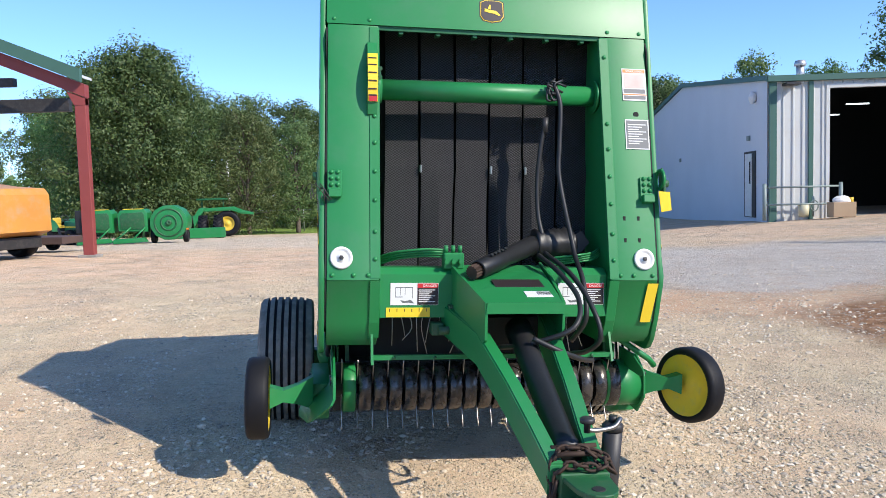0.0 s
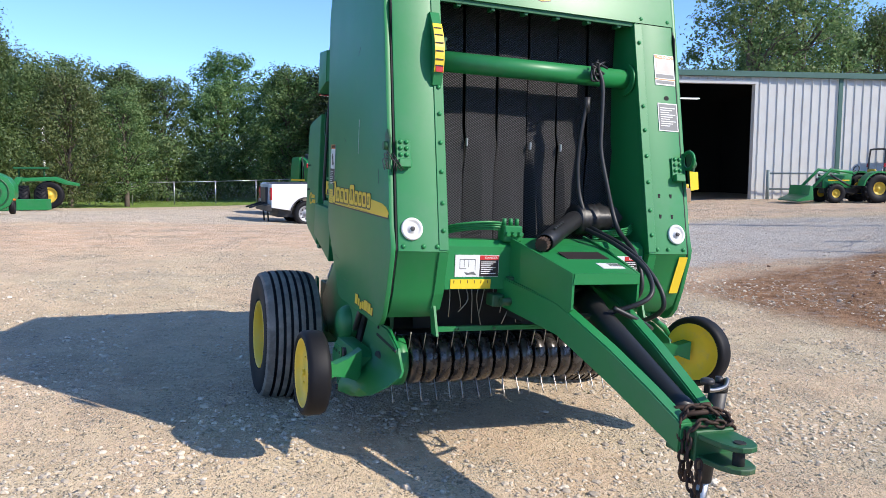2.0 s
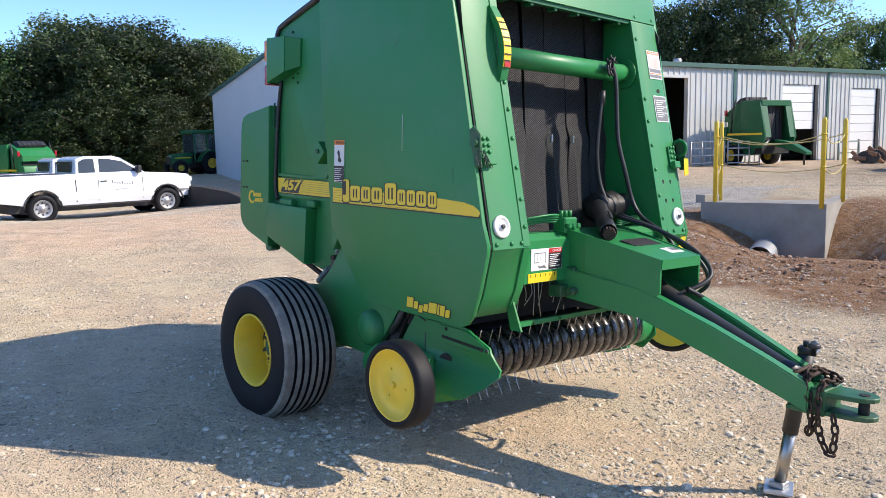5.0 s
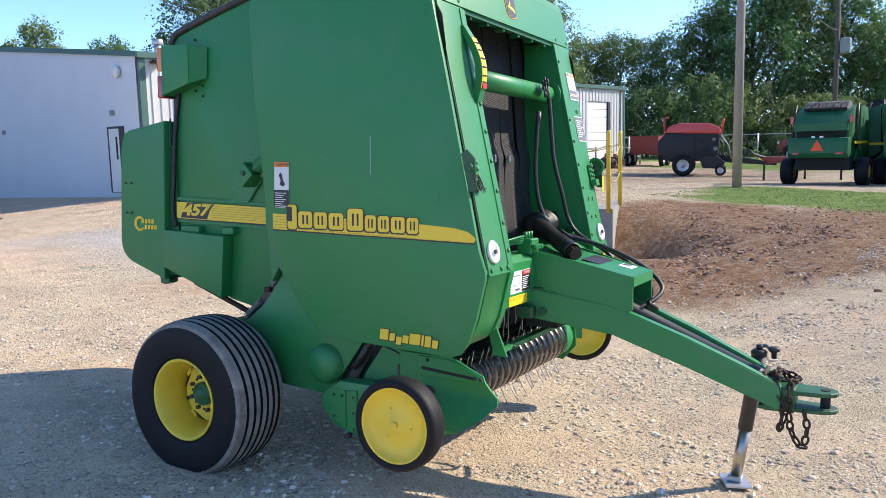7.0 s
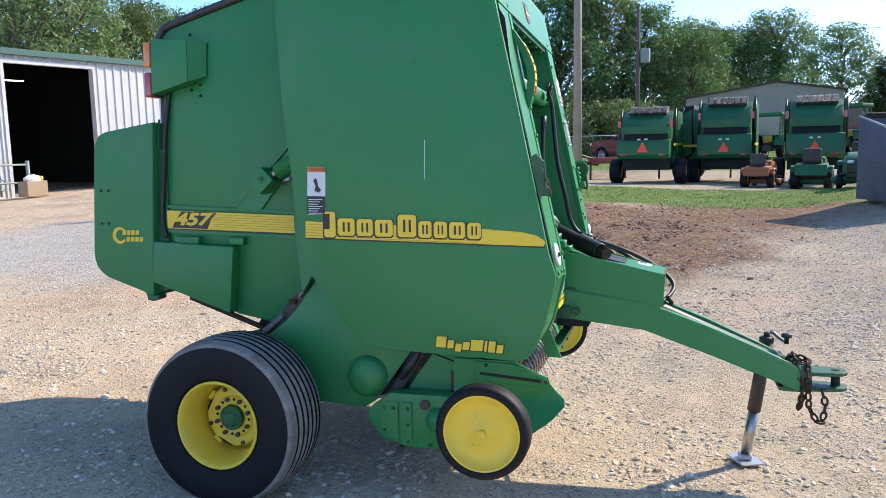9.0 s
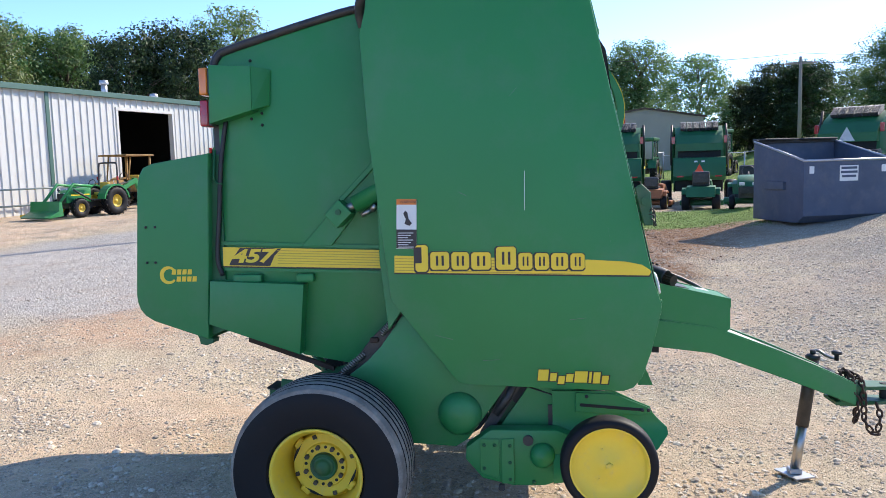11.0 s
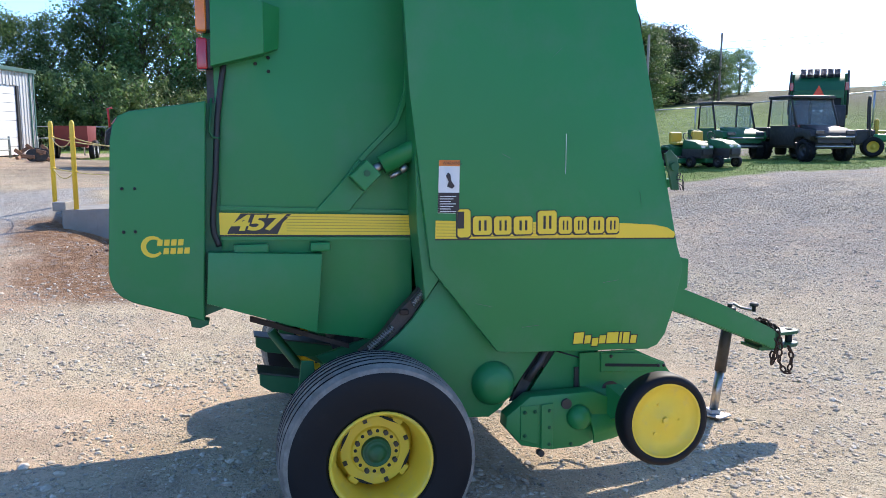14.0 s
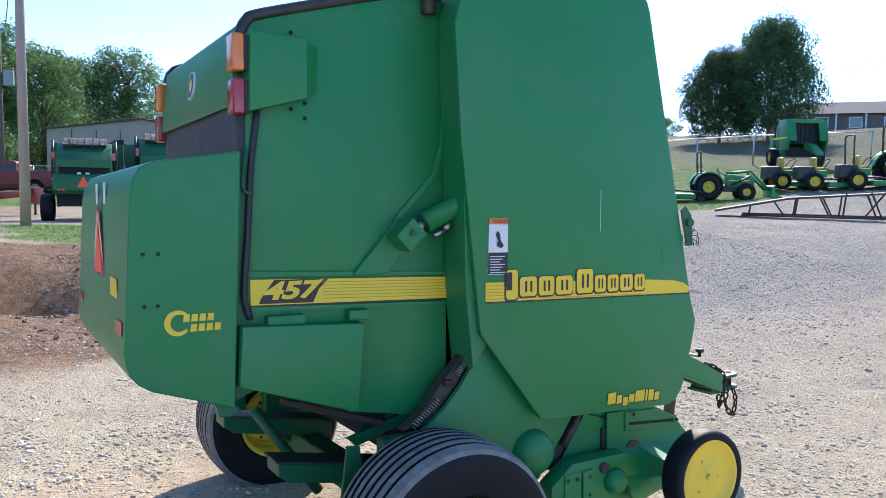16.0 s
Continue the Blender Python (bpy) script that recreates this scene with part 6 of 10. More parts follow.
for k, h in enumerate(HOSES):
    b = bmnew()
    tube(b, spline(h, 8), 0.013 if k < 2 else 0.012, 8)
    part("hydraulic_hose", b, HOSE, baler, "black hydraulic hose")
b = bmnew()
cyl(b, (0.29, -1.30, 1.89), (0.29, -1.30, 1.81), 0.017, seg=14)
part("hose_coupling", b, BLACKM, baler)
b = bmnew()
for k in range(7):
    a = k * 0.9
    tube(b, spline([(0.34 + 0.05 * math.cos(a), -1.32, 2.05 + 0.04 * math.sin(a)), (0.30 + 0.02 * math.sin(a * 2), -1.345, 2.02 + 0.05 * math.cos(a)), (0.36, -1.31, 2.0 + 0.02 * math.cos(a * 3))], 4), 0.006, 6)
part("hose_tie", b, HOSE, baler, "tangle of black strap round the roller")
# green hydraulic lines and the valve block on the beam
b = bmnew()
for k in range(4):
    z = 1.155 + 0.012 * k
    tube(b, spline([(-0.56, -1.36, z - 0.02), (-0.48, -1.42 - 0.01 * k, z + 0.01), (-0.35, -1.44 - 0.012 * k, z + 0.025), (-0.24, -1.45, z + 0.02)], 6), 0.006, 7)
    tube(b, spline([(0.30, -1.42, z - 0.02), (0.42, -1.44 - 0.012 * k, z), (0.52, -1.42, z + 0.01), (0.57, -1.38, z + 0.03)], 6), 0.006, 7)
pieces("hydraulic_line", b, GREEN, baler)
b = bmnew()
box(b, (-0.26, -1.50, 1.12), (-0.16, -1.42, 1.20), 0.006)
for k in range(3):
    cyl(b, (-0.245 + 0.035 * k, -1.46, 1.20), (-0.245 + 0.035 * k, -1.46, 1.235), 0.011, seg=8)
    cyl(b, (-0.25 + 0.035 * k, -1.50, 1.16), (-0.25 + 0.035 * k, -1.53, 1.16), 0.012, seg=8)
pieces("valve_block", b, GREEN, baler)
b = bmnew()
box(b, (-0.32, -1.53, 0.80), (-0.26, -1.45, 0.86), 0.004)
cyl(b, (-0.29, -1.56, 0.83), (-0.22, -1.56, 0.83), 0.02, seg=12)
box(b, (-0.24, -1.55, 0.79), (-0.20, -1.45, 0.95), 0.004)
part("tongue_bracket", b, GREEN_OLD, baler)
# brackets with latches on the column edges
for s in (-1, 1):
    b = bmnew()
    m = front_pose(s * 0.79, 1.53, 0.004)
    bx = bmnew()
    box(bx, (-0.035, -0.06, 0), (0.035, 0.06, 0.008), 0.002)
    box(bx, (-0.03, -0.075, 0.0), (0.03, -0.035, 0.035), 0.003)
    bx.transform(m)
    lb = part("latch_bracket", bx, GREEN, baler)
    b.free()
    bolts(lb, [front_pose(s * (0.775 + dx), 1.53 + dz, 0.014) for dx in (0, 0.03) for dz in (0.02, 0.05, -0.01)])
    b = bmnew()
    prism(b, [(-1.50, 1.45), (-1.46, 1.45), (-1.42, 1.62), (-1.45, 1.64), (-1.49, 1.60)], 0, *sorted((s * 0.862, s * 0.876)), 0.004, 1)
    cyl(b, (s * 0.86, -1.465, 1.56), (s * 0.895, -1.465, 1.56), 0.02, seg=14)
    part("latch_plate", b, GREEN_OLD, lb)
b = bmnew()
m = front_pose(0.86, 1.575, 0.02)
lathe(b, [(-0.006, 0.055), (0.006, 0.055), (0.006, 0.038), (-0.006, 0.038)], m @ Matrix.Rotation(math.pi / 2, 4, "Y"), 24, closed=True)
part("latch_ring", b, GREEN, baler)
b = bmnew()
prism(b, [(-0.035, 0.05), (0.03, 0.048), (0.045, -0.045), (-0.015, -0.055)], 2, 0, 0.002)
b.transform(Matrix.Translation((0.865, -1.50, 1.47)) @ Matrix.Rotation(math.pi / 2, 4, "X") @ Matrix.Rotation(0.15, 4, "Y"))
part("yellow_tag", b, DECAL_Y, baler, "crumpled yellow paper tag")
b = bmnew()
for k in range(9):
    a = k * 2.4
    p0 = Vector((-0.855, -1.47, 1.50))
    tube(b, spline([p0, p0 + Vector((-0.02 + 0.03 * math.cos(a), -0.03, 0.03 * math.sin(a))), p0 + Vector((0.05 * math.cos(a * 1.7), -0.04, -0.05 + 0.04 * math.sin(a * 1.3)))], 4), 0.0022, 4)
part("twine_knot", b, BLACKM, baler, "frayed dark twine knotted on the latch")
b = bmnew()
for x, z in ((0.665, 1.375), (0.74, 1.375), (0.665, 1.265), (0.74, 1.265)):
    prism(b, [(x - 0.006, z - 0.016), (x + 0.006, z - 0.016), (x + 0.006, z + 0.016), (x - 0.006, z + 0.016)], 1, front_y(z) - 0.0015, front_y(z) + 0.004)
cyl(b, (0.757, front_y(1.915) - 0.002, 1.915), (0.757, front_y(1.915) + 0.01, 1.915), 0.015, seg=16)
pieces("slot_hole", b, SHADE_IN, baler)
# loose hay and twine hanging in the mouth
b = bmnew()
for k in range(26):
    x = -0.5 + 0.04 * k
    y = -1.40 + 0.03 * math.sin(k * 3.1)
    tube(b, spline([(x, y, 0.90), (x + 0.02 * math.sin(k), y - 0.01, 0.82), (x + 0.03 * math.sin(k * 2.2), y, 0.73 + 0.05 * math.sin(k * 1.3))], 3), 0.0025, 4)
pieces("feeder_tine", b, SPRING, baler)
# hitch: two clevis plates, pin, and rusty chain
for z, nm in ((0.51, "upper"), (0.43, "lower")):
    b = bmnew()
    prism(b, [(-0.05, -2.58), (0.14, -2.58), (0.13, -2.74), (0.122, -2.85), (0.105, -2.89), (0.08, -2.914), (0.049, -2.922), (0.018, -2.914), (-0.007, -2.89), (-0.024, -2.85), (-0.035, -2.74)], 2, z - 0.010, z + 0.010, 0.003, 1)
    part("clevis_plate", b, GREEN_OLD, tongue, "green hitch plate with chipped paint")
b = bmnew()
box(b, (-0.045, -2.74, 0.415), (0.135, -2.60, 0.53), 0.005)
part("clevis_block", b, GREEN_OLD, tongue)
b = bmnew()
lathe(b, [(-0.095, 0.022), (0.014, 0.022)], Matrix.Translation((0.047, -2.865, 0.51)), 20)
part("clevis_hole", b, SHADE_IN, tongue)


def chain(pts, parent, r=0.006, size=0.024):
    line = spline(pts, 12)
    acc, last, links = 0.0, line[0], []
    for p in line[1:]:
        acc += (p - last).length
        if acc >= size * 1.35:
            links.append((p, (p - last).normalized()))
            acc = 0
        last = p
    b = bmnew()
    for k, (p, d) in enumerate(links):
        m = Matrix.Translation(p) @ frame_of(d).to_4x4() @ Matrix.Rotation(k * math.pi / 2 + 0.3, 4, "Z")
        ring = []
        for a in range(10):
            t = 2 * math.pi * a / 10
            ring.append(m @ Vector((size * 0.55 * math.cos(t), 0, size * math.sin(t))))
        tube(b, ring + ring[:2], r, 5, caps=False)
    return part("safety_chain", b, RUST, parent, "rusty steel safety chain")


chain([(-0.02, -2.60, 0.56), (0.05, -2.64, 0.58), (0.13, -2.68, 0.57), (0.10, -2.74, 0.55), (-0.02, -2.72, 0.55), (-0.06, -2.72, 0.46), (-0.05, -2.73, 0.34), (-0.06, -2.78, 0.27), (-0.07, -2.80, 0.36), (-0.06, -2.78, 0.45)], tongue)
chain([(0.15, -2.60, 0.55), (0.16, -2.70, 0.52), (0.06, -2.66, 0.59), (-0.04, -2.66, 0.57), (-0.06, -2.69, 0.42), (-0.04, -2.68, 0.33), (-0.02, -2.70, 0.40)], tongue)
b = bmnew()
cyl(b, (-0.04, -2.60, 0.575), (0.13, -2.60, 0.58), 0.012, seg=10)
cyl(b, (-0.04, -2.67, 0.575), (0.13, -2.66, 0.575), 0.010, seg=10)
tube(b, [(0.06 + 0.025 * math.cos(a), -2.70 + 0.025 * math.sin(a), 0.545) for a in [k * 0.6 for k in range(11)]], 0.003, 5)
pieces("hitch_pin", b, RUST, tongue)
# parking jack
jt, jb = Vector((0.215, -2.545, 0.62)), Vector((0.222, -2.449, -0.055))
b = bmnew()
cyl(b, jt, jt.lerp(jb, 0.58), 0.036, seg=22)
jack = part("parking_jack", b, BLACKM, baler, "black jack stand with a bright steel leg")
b = bmnew()
cyl(b, jt.lerp(jb, 0.57), jt.lerp(jb, 0.985), 0.028, seg=20)
part("jack_leg", b, STEEL, jack)
b = bmnew()
obox(b, Matrix.Translation(jb) @ Matrix.Rotation(0.4, 4, "Z"), (0.19, 0.13, 0.010), 0.002)
obox(b, Matrix.Translation(jb + Vector((0, 0, 0.02))), (0.07, 0.07, 0.03), 0.004)
part("jack_foot", b, GALV, jack)
b = bmnew()
lathe(b, [(0.0, 0.038), (0.02, 0.040), (0.03, 0.03), (0.032, 0.0001)], Matrix.Translation(jt), 20)
tube(b, [jt + Vector((0, 0, 0.03)), jt + Vector((0.0, 0, 0.055))], 0.016, 10)
part("jack_cap", b, BLACKM, jack)
b = bmnew()
tube(b, spline([jt + Vector((0.02, 0.0, 0.035)), jt + Vector((0.015, -0.03, 0.05)), jt + Vector((-0.02, -0.06, 0.03)), jt + Vector((-0.09, -0.08, 0.025)), jt + Vector((-0.13, -0.085, 0.03))], 5), 0.009, 8)
part("jack_crank", b, STEEL, jack)
b = bmnew()
lathe(b, [(0, 0.012), (0.03, 0.012), (0.035, 0.026), (0.05, 0.028), (0.056, 0.02), (0.057, 0.0001)], Matrix.Translation(jt + Vector((-0.13, -0.085, 0.02))), 16)
part("jack_knob", b, BLACKM, jack)

# ---- the shop ----
WALLW = surface("white_sheet_metal", (0.58, 0.58, 0.55), (0.48, 0.485, 0.465), 0.5, big=0.8, fine=20, amount=0.4, dust=(0.5, 0.47, 0.42))
BLOCKW = surface("painted_end_wall", (0.62, 0.65, 0.68), (0.54, 0.57, 0.60), 0.7, big=0.5, fine=12, amount=0.5)
TRIM = surface("green_trim", (0.055, 0.13, 0.10), (0.04, 0.10, 0.08), 0.5)
ROOFM = surface("pale_roof_sheet", (0.62, 0.63, 0.62), (0.5, 0.5, 0.5), 0.45)
DOORW = surface("white_roller_door", (0.80, 0.80, 0.78), (0.7, 0.7, 0.68), 0.5, big=0.7)
CONC = surface("grey_concrete", (0.35, 0.33, 0.285), (0.22, 0.205, 0.18), 0.85, big=1.6, fine=25, amount=0.8, bumps=0.3, dist=0.006, dust=(0.20, 0.15, 0.12))
YELP = surface("yellow_post", (0.80, 0.55, 0.04), (0.65, 0.43, 0.05), 0.5, big=3)
WOODP = surface("weathered_pole", (0.36, 0.295, 0.235), (0.23, 0.185, 0.145), 0.85, big=1.5, fine=40, bumps=0.4, dist=0.01)
GREYP = surface("grey_green_pipe", (0.22, 0.27, 0.25), (0.16, 0.2, 0.19), 0.5)
SHOP_YAW = math.degrees(math.atan2(-0.0635, 0.998))
SHOP_M = Matrix.Translation((9.7, 23.6, 0.0)) @ pose(0, 0, 0, 0, 0, SHOP_YAW)
shop = thing("shop_building", "long white sheet-metal workshop with green trim and open bays", "building", SHOP_M)
ZB, ZE, ZR, LEN, DEEP = 0.35, 4.62, 5.75, 28.45, 21.0


def sheet(x0, x1, z0, z1, y0, parent, pitch=0.305, name="wall_sheet"):
    """Ribbed cladding from x0 to x1 on the front."""
    b = bmnew()
    pts = [(x0, y0)]
    n = max(1, round((x1 - x0) / pitch))
    p = (x1 - x0) / n
    for k in range(n):
        c = x0 + p * (k + 0.5)
        pts += [(c - 0.045, y0), (c - 0.025, y0 - 0.032), (c + 0.025, y0 - 0.032), (c + 0.045, y0)]
    pts.append((x1, y0))
    lo = [b.verts.new((x, y, z0)) for x, y in pts]
    hi = [b.verts.new((x, y, z1)) for x, y in pts]
    for i in range(len(pts) - 1):
        b.faces.new((lo[i], lo[i + 1], hi[i + 1], hi[i]))
    bk = [b.verts.new((x0, y0 + 0.12, z0)), b.verts.new((x1, y0 + 0.12, z0)), b.verts.new((x1, y0 + 0.12, z1)), b.verts.new((x0, y0 + 0.12, z1))]
    b.faces.new(bk)
    bmesh.ops.recalc_face_normals(b, faces=b.faces[:])
    return part(name, b, WALLW, parent)


OPEN = [(1.69, 4.70, 4.36), (10.85, 13.95, 4.16), (19.76, 22.2, 4.0), (24.68, 26.9, 3.9)]
x = 0.0
for a, c, top in OPEN:
    sheet(x, a, ZB - 0.6, ZE, 0, shop)
    sheet(a, c, top, ZE, 0, shop)
    x = c
sheet(x, LEN, ZB - 0.6, ZE, 0, shop)
b = bmnew()
prism(b, [(0.12, ZB - 1.4), (DEEP, ZB - 1.4), (DEEP, ZE), (DEEP / 2, ZR), (0.12, ZE)], 0, 0.0, 0.15)
end = part("end_wall", b, BLOCKW, shop)
b = bmnew()
prism(b, [(0.12, ZB - 1.4), (DEEP, ZB - 1.4), (DEEP, ZE), (DEEP / 2, ZR), (0.12, ZE)], 0, LEN - 0.15, LEN)
part("end_wall", b, BLOCKW, shop)
b = bmnew()
box(b, (0.15, DEEP - 0.15, ZB - 1.4), (LEN - 0.15, DEEP, ZE))
part("rear_wall", b, BLOCKW, shop)
b = bmnew()
prism(b, [(-0.12, ZE + 0.01), (DEEP / 2, ZR + 0.02), (DEEP + 0.12, ZE + 0.01), (DEEP + 0.12, ZE + 0.11), (DEEP / 2, ZR + 0.13), (-0.12, ZE + 0.11)], 0, -0.05, LEN + 0.05)
part("roof", b, ROOFM, shop)
b = bmnew()
box(b, (-0.08, -0.16, ZE - 0.06), (LEN + 0.08, -0.04, ZE + 0.12), 0.01)
part("gutter", b, TRIM, shop)
for x in (-0.06, LEN + 0.02):
    b = bmnew()
    prism(b, [(-0.14, ZE - 0.02), (DEEP / 2, ZR - 0.02), (DEEP + 0.14, ZE - 0.02), (DEEP + 0.14, ZE + 0.13), (DEEP / 2, ZR + 0.15), (-0.14, ZE + 0.13)], 0, x - 0.05, x + 0.05)
    part("rake_trim", b, TRIM, shop)
for x, w in ((0.11, 0.22), (1.2, 0.14), (7.68, 0.16), (16.65, 0.16), (22.9, 0.14), (28.0, 0.12), (LEN - 0.06, 0.14)):
    b = bmnew()
    box(b, (x - w / 2, -0.06, ZB), (x + w / 2, -0.005 if w > 0.2 else -0.012, ZE - 0.06), 0.01)
    part("downpipe" if w < 0.2 else "corner_trim", b, TRIM, shop)
for a, c, top in OPEN[:2]:
    for x in (a, c):
        b = bmnew()
        box(b, (x - 0.05, -0.04, ZB), (x + 0.05, 0.16, top))
        part("door_jamb", b, WALLW, shop)
    b = bmnew()
    box(b, (a - 0.05, -0.045, top - 0.02), (c + 0.05, 0.16, top + 0.1))
    part("door_header", b, WALLW, shop)
for k, (a, c, top) in enumerate(OPEN[2:]):
    low = 2.02 if k == 0 else 0.6
    n = 5 if k == 0 else 8
    h = (top - low) / n
    door = None
    for i in range(n):
        b = bmnew()
        box(b, (a + 0.02, 0.05, low + i * h + 0.008), (c - 0.22, 0.10, low + (i + 1) * h - 0.008), 0.008)
        part("door_panel", b, DOORW, shop)
    b = bmnew()
    box(b, (c - 0.20, -0.02, ZB), (c + 0.02, 0.12, top))
    part("door_jamb", b, BLACKM, shop)
# lining: shed interior floor, near-black walls painting its shade, and far lamps
b = bmnew()
box(b, (0.16, 0.2, 0.3), (LEN - 0.16, DEEP - 0.2, 0.58))
part("shop_floor", b, CONC, shop)
# added near-black walls make the bays read as unlit
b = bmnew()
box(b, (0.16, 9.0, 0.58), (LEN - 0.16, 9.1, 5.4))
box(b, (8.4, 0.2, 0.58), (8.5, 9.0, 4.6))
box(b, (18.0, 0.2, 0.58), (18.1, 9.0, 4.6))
part("inner_partition", b, SHADE_IN, shop)
LAMPM, nt, bs = nodes_of("tube_lamp")
bs.inputs["Emission Color"].default_value, bs.inputs["Emission Strength"].default_value = (0.9, 0.96, 1.0, 1), 1.3
for x, y in ((3.6, 2.4), (2.4, 5.0), (4.4, 6.5)):
    b = bmnew()
    box(b, (x - 0.35, y - 0.05, 4.05), (x + 0.35, y + 0.05, 4.09), 0.01)
    part("tube_lamp", b, LAMPM, shop)
# panes glow with the lamp material in place of daylight through them
for x, z in ((3.2, 1.55), (3.75, 1.55), (4.3, 1.5)):
    b = bmnew()
    box(b, (x - 0.15, 8.93, z), (x + 0.15, 8.96, z + 0.42))
    part("far_window", b, LAMPM, shop)
# man door in the end wall
# black sheet painting the dark gap beside the ajar door
b = bmnew()
box(b, (-0.03, 1.1, 0.55), (0.0, 2.2, 2.62))
part("door_frame", b, BLACKM, shop)
b = bmnew()
box(b, (-0.05, 1.42, 0.57), (-0.032, 2.06, 2.55), 0.004)
door = part("door", b, WHITEP, shop)
b = bmnew()
box(b, (-0.055, 1.5, 1.6), (-0.048, 1.62, 2.3))
part("door_window", b, SHADE_IN, door)
for y, z in ((10.95, 2.68), (1.77, 3.04)):
    b = bmnew()
    box(b, (-0.06, y - 0.12, z - 0.08), (0.0, y + 0.12, z + 0.08), 0.01)
    part("vent", b, GREYP, shop)
b = bmnew()
lathe(b, [(0, 0.16), (0.10, 0.2), (0.12, 0.17), (0.2, 0.0001)], Matrix.Translation((-0.02, 1.2, 4.25)) @ Matrix.Rotation(-math.pi / 2, 4, "Y"), 20)
part("wall_lamp", b, WHITEP, shop)
b = bmnew()
box(b, (0.35, -0.45, 4.42), (0.78, -0.05, 4.5), 0.02)
part("canopy_lamp", b, BLACKM, shop)
for x, y, h in ((1.35, 1.2, 0.42), (13.1, 2.5, 0.5), (15.4, 2.0, 0.16)):
    b = bmnew()
    zr = ZE + (ZR - ZE) * y / (DEEP / 2)
    cyl(b, (x, y, zr), (x, y, zr + h), 0.12, seg=16)
    lathe(b, [(h, 0.17), (h + 0.06, 0.18), (h + 0.16, 0.15), (h + 0.18, 0.0001)], Matrix.Translation((x, y, zr)), 16)
    part("roof_flue", b, GALV, shop)


def railing(name, p0, p1, posts, h=0.95):
    """Low pipe rail with a top and a middle rail."""
    p0, p1 = Vector(p0), Vector(p1)
    t = thing(name, "low grey-green pipe guard rail beside the workshop door", "railing", Matrix.Translation(p0))
    d = p1 - p0
    for k in range(posts):
        b = bmnew()
        q = d * (k / (posts - 1))
        cyl(b, (q.x, q.y, -0.05), (q.x, q.y, h + 0.06), 0.055, seg=14)
        part("post", b, GREYP, t)
    for z in (h - 0.05, h * 0.42):
        b = bmnew()
        cyl(b, (0, 0, z), (d.x, d.y, z), 0.03, seg=10)
        part("rail", b, GREYP, t)
    return t


SH = lambda u, v, z: SHOP_M @ Vector((u, v, z))
railing("guard_rail", SH(-0.3, -0.55, 0.58), SH(1.85, -0.55, 0.58), 2)
railing("guard_rail", SH(4.95, -0.5, 0.58), SH(9.6, -0.5, 0.58), 3)
railing("guard_rail", SH(23.0, -0.6, 0.5), SH(24.5, -0.6, 0.5), 2)
railing("guard_rail", SH(27.2, -0.6, 0.5), SH(29.2, -0.6, 0.5), 2)
CARD = surface("cardboard", (0.40, 0.29, 0.18), (0.3, 0.2, 0.12), 0.8)
t = thing("cardboard_box", "open cardboard box filled with white and green rubbish", "box", Matrix.Translation(SH(1.75, -0.9, 0.6)))
b = bmnew()
box(b, (-0.35, -0.2, 0), (0.3, 0.2, 0.42), 0.01)
part("carton", b, CARD, t)
b = bmnew()
bmesh.ops.create_uvsphere(b, u_segments=14, v_segments=8, radius=0.24)
for v in b.verts:
    v.co = Vector((v.co.x * 1.1 - 0.03, v.co.y * 0.7, v.co.z * 0.6 + 0.46)) + 0.04 * Vector((noise.noise(v.co * 9), 0, noise.noise(v.co * 7)))
part("rubbish_bag", b, WHITEP, t)
b = bmnew()
cyl(b, (0.25, 0, 0.38), (0.25, 0, 0.55), 0.06, seg=10)
part("jug", b, YELP, t)
t = thing("bucket", "pale yellow plastic bucket by the workshop wall", "bucket", Matrix.Translation(SH(0.85, -0.45, 0.6)))
b = bmnew()
cyl(b, (0, 0, 0), (0, 0, 0.36), 0.13, 0.16, seg=18)
part("pail", b, surface("pale_plastic", (0.62, 0.56, 0.36), None, 0.5), t)
t = thing("hose_tap", "outdoor tap with coiled hose on the wall", "tap", Matrix.Translation(SH(1.2, -0.25, 0.6)))
b = bmnew()
cyl(b, (0, 0, 0), (0, 0, 0.6), 0.03, seg=10)
tube(b, [(0.12 * math.cos(a), -0.06, 0.32 + 0.16 * math.sin(a)) for a in [k * 0.5 for k in range(14)]], 0.02, 6)
part("standpipe", b, GREYP, t)
t = thing("barrier_base", "yellow and black plastic barrier base on the apron", "barrier", Matrix.Translation(SH(6.2, -0.9, 0.6)))
b = bmnew()
box(b, (-0.6, -0.2, 0), (0.6, 0.2, 0.12), 0.03)
box(b, (-0.1, -0.15, 0.1), (0.1, 0.15, 0.24), 0.02)
part("base", b, YELP, t)

# ---- dock, posts and ropes ----
dock = thing("loading_dock", "poured grey concrete loading dock with a stained face", "dock", Matrix.Translation((9.5, 8.15, 0)))
e1, e2 = Vector((2.2, 0.9, 0)), Vector((-0.82, 1.82, 0))
b = bmnew()
for (o2, d2, th, z0, z1) in ((Vector((0, 0, 0)), e2, 0.22, -0.75, 0.62), (Vector((0, 0, 0)), e1, 0.22, -0.75, 0.60)):
    w = Vector((-d2.y, d2.x, 0)).normalized() * th * (-1 if d2 is e2 else 1)
    vs = [o2, o2 + d2, o2 + d2 + w, o2 + w]
    lo = [b.verts.new((v.x, v.y, z0)) for v in vs]
    hi = [b.verts.new((v.x, v.y, z1)) for v in vs]
    b.faces.new(lo[::-1])
    b.faces.new(hi)
    for i in range(4):
        b.faces.new((lo[i], lo[(i + 1) % 4], hi[(i + 1) % 4], hi[i]))
bmesh.ops.recalc_face_normals(b, faces=b.faces[:])
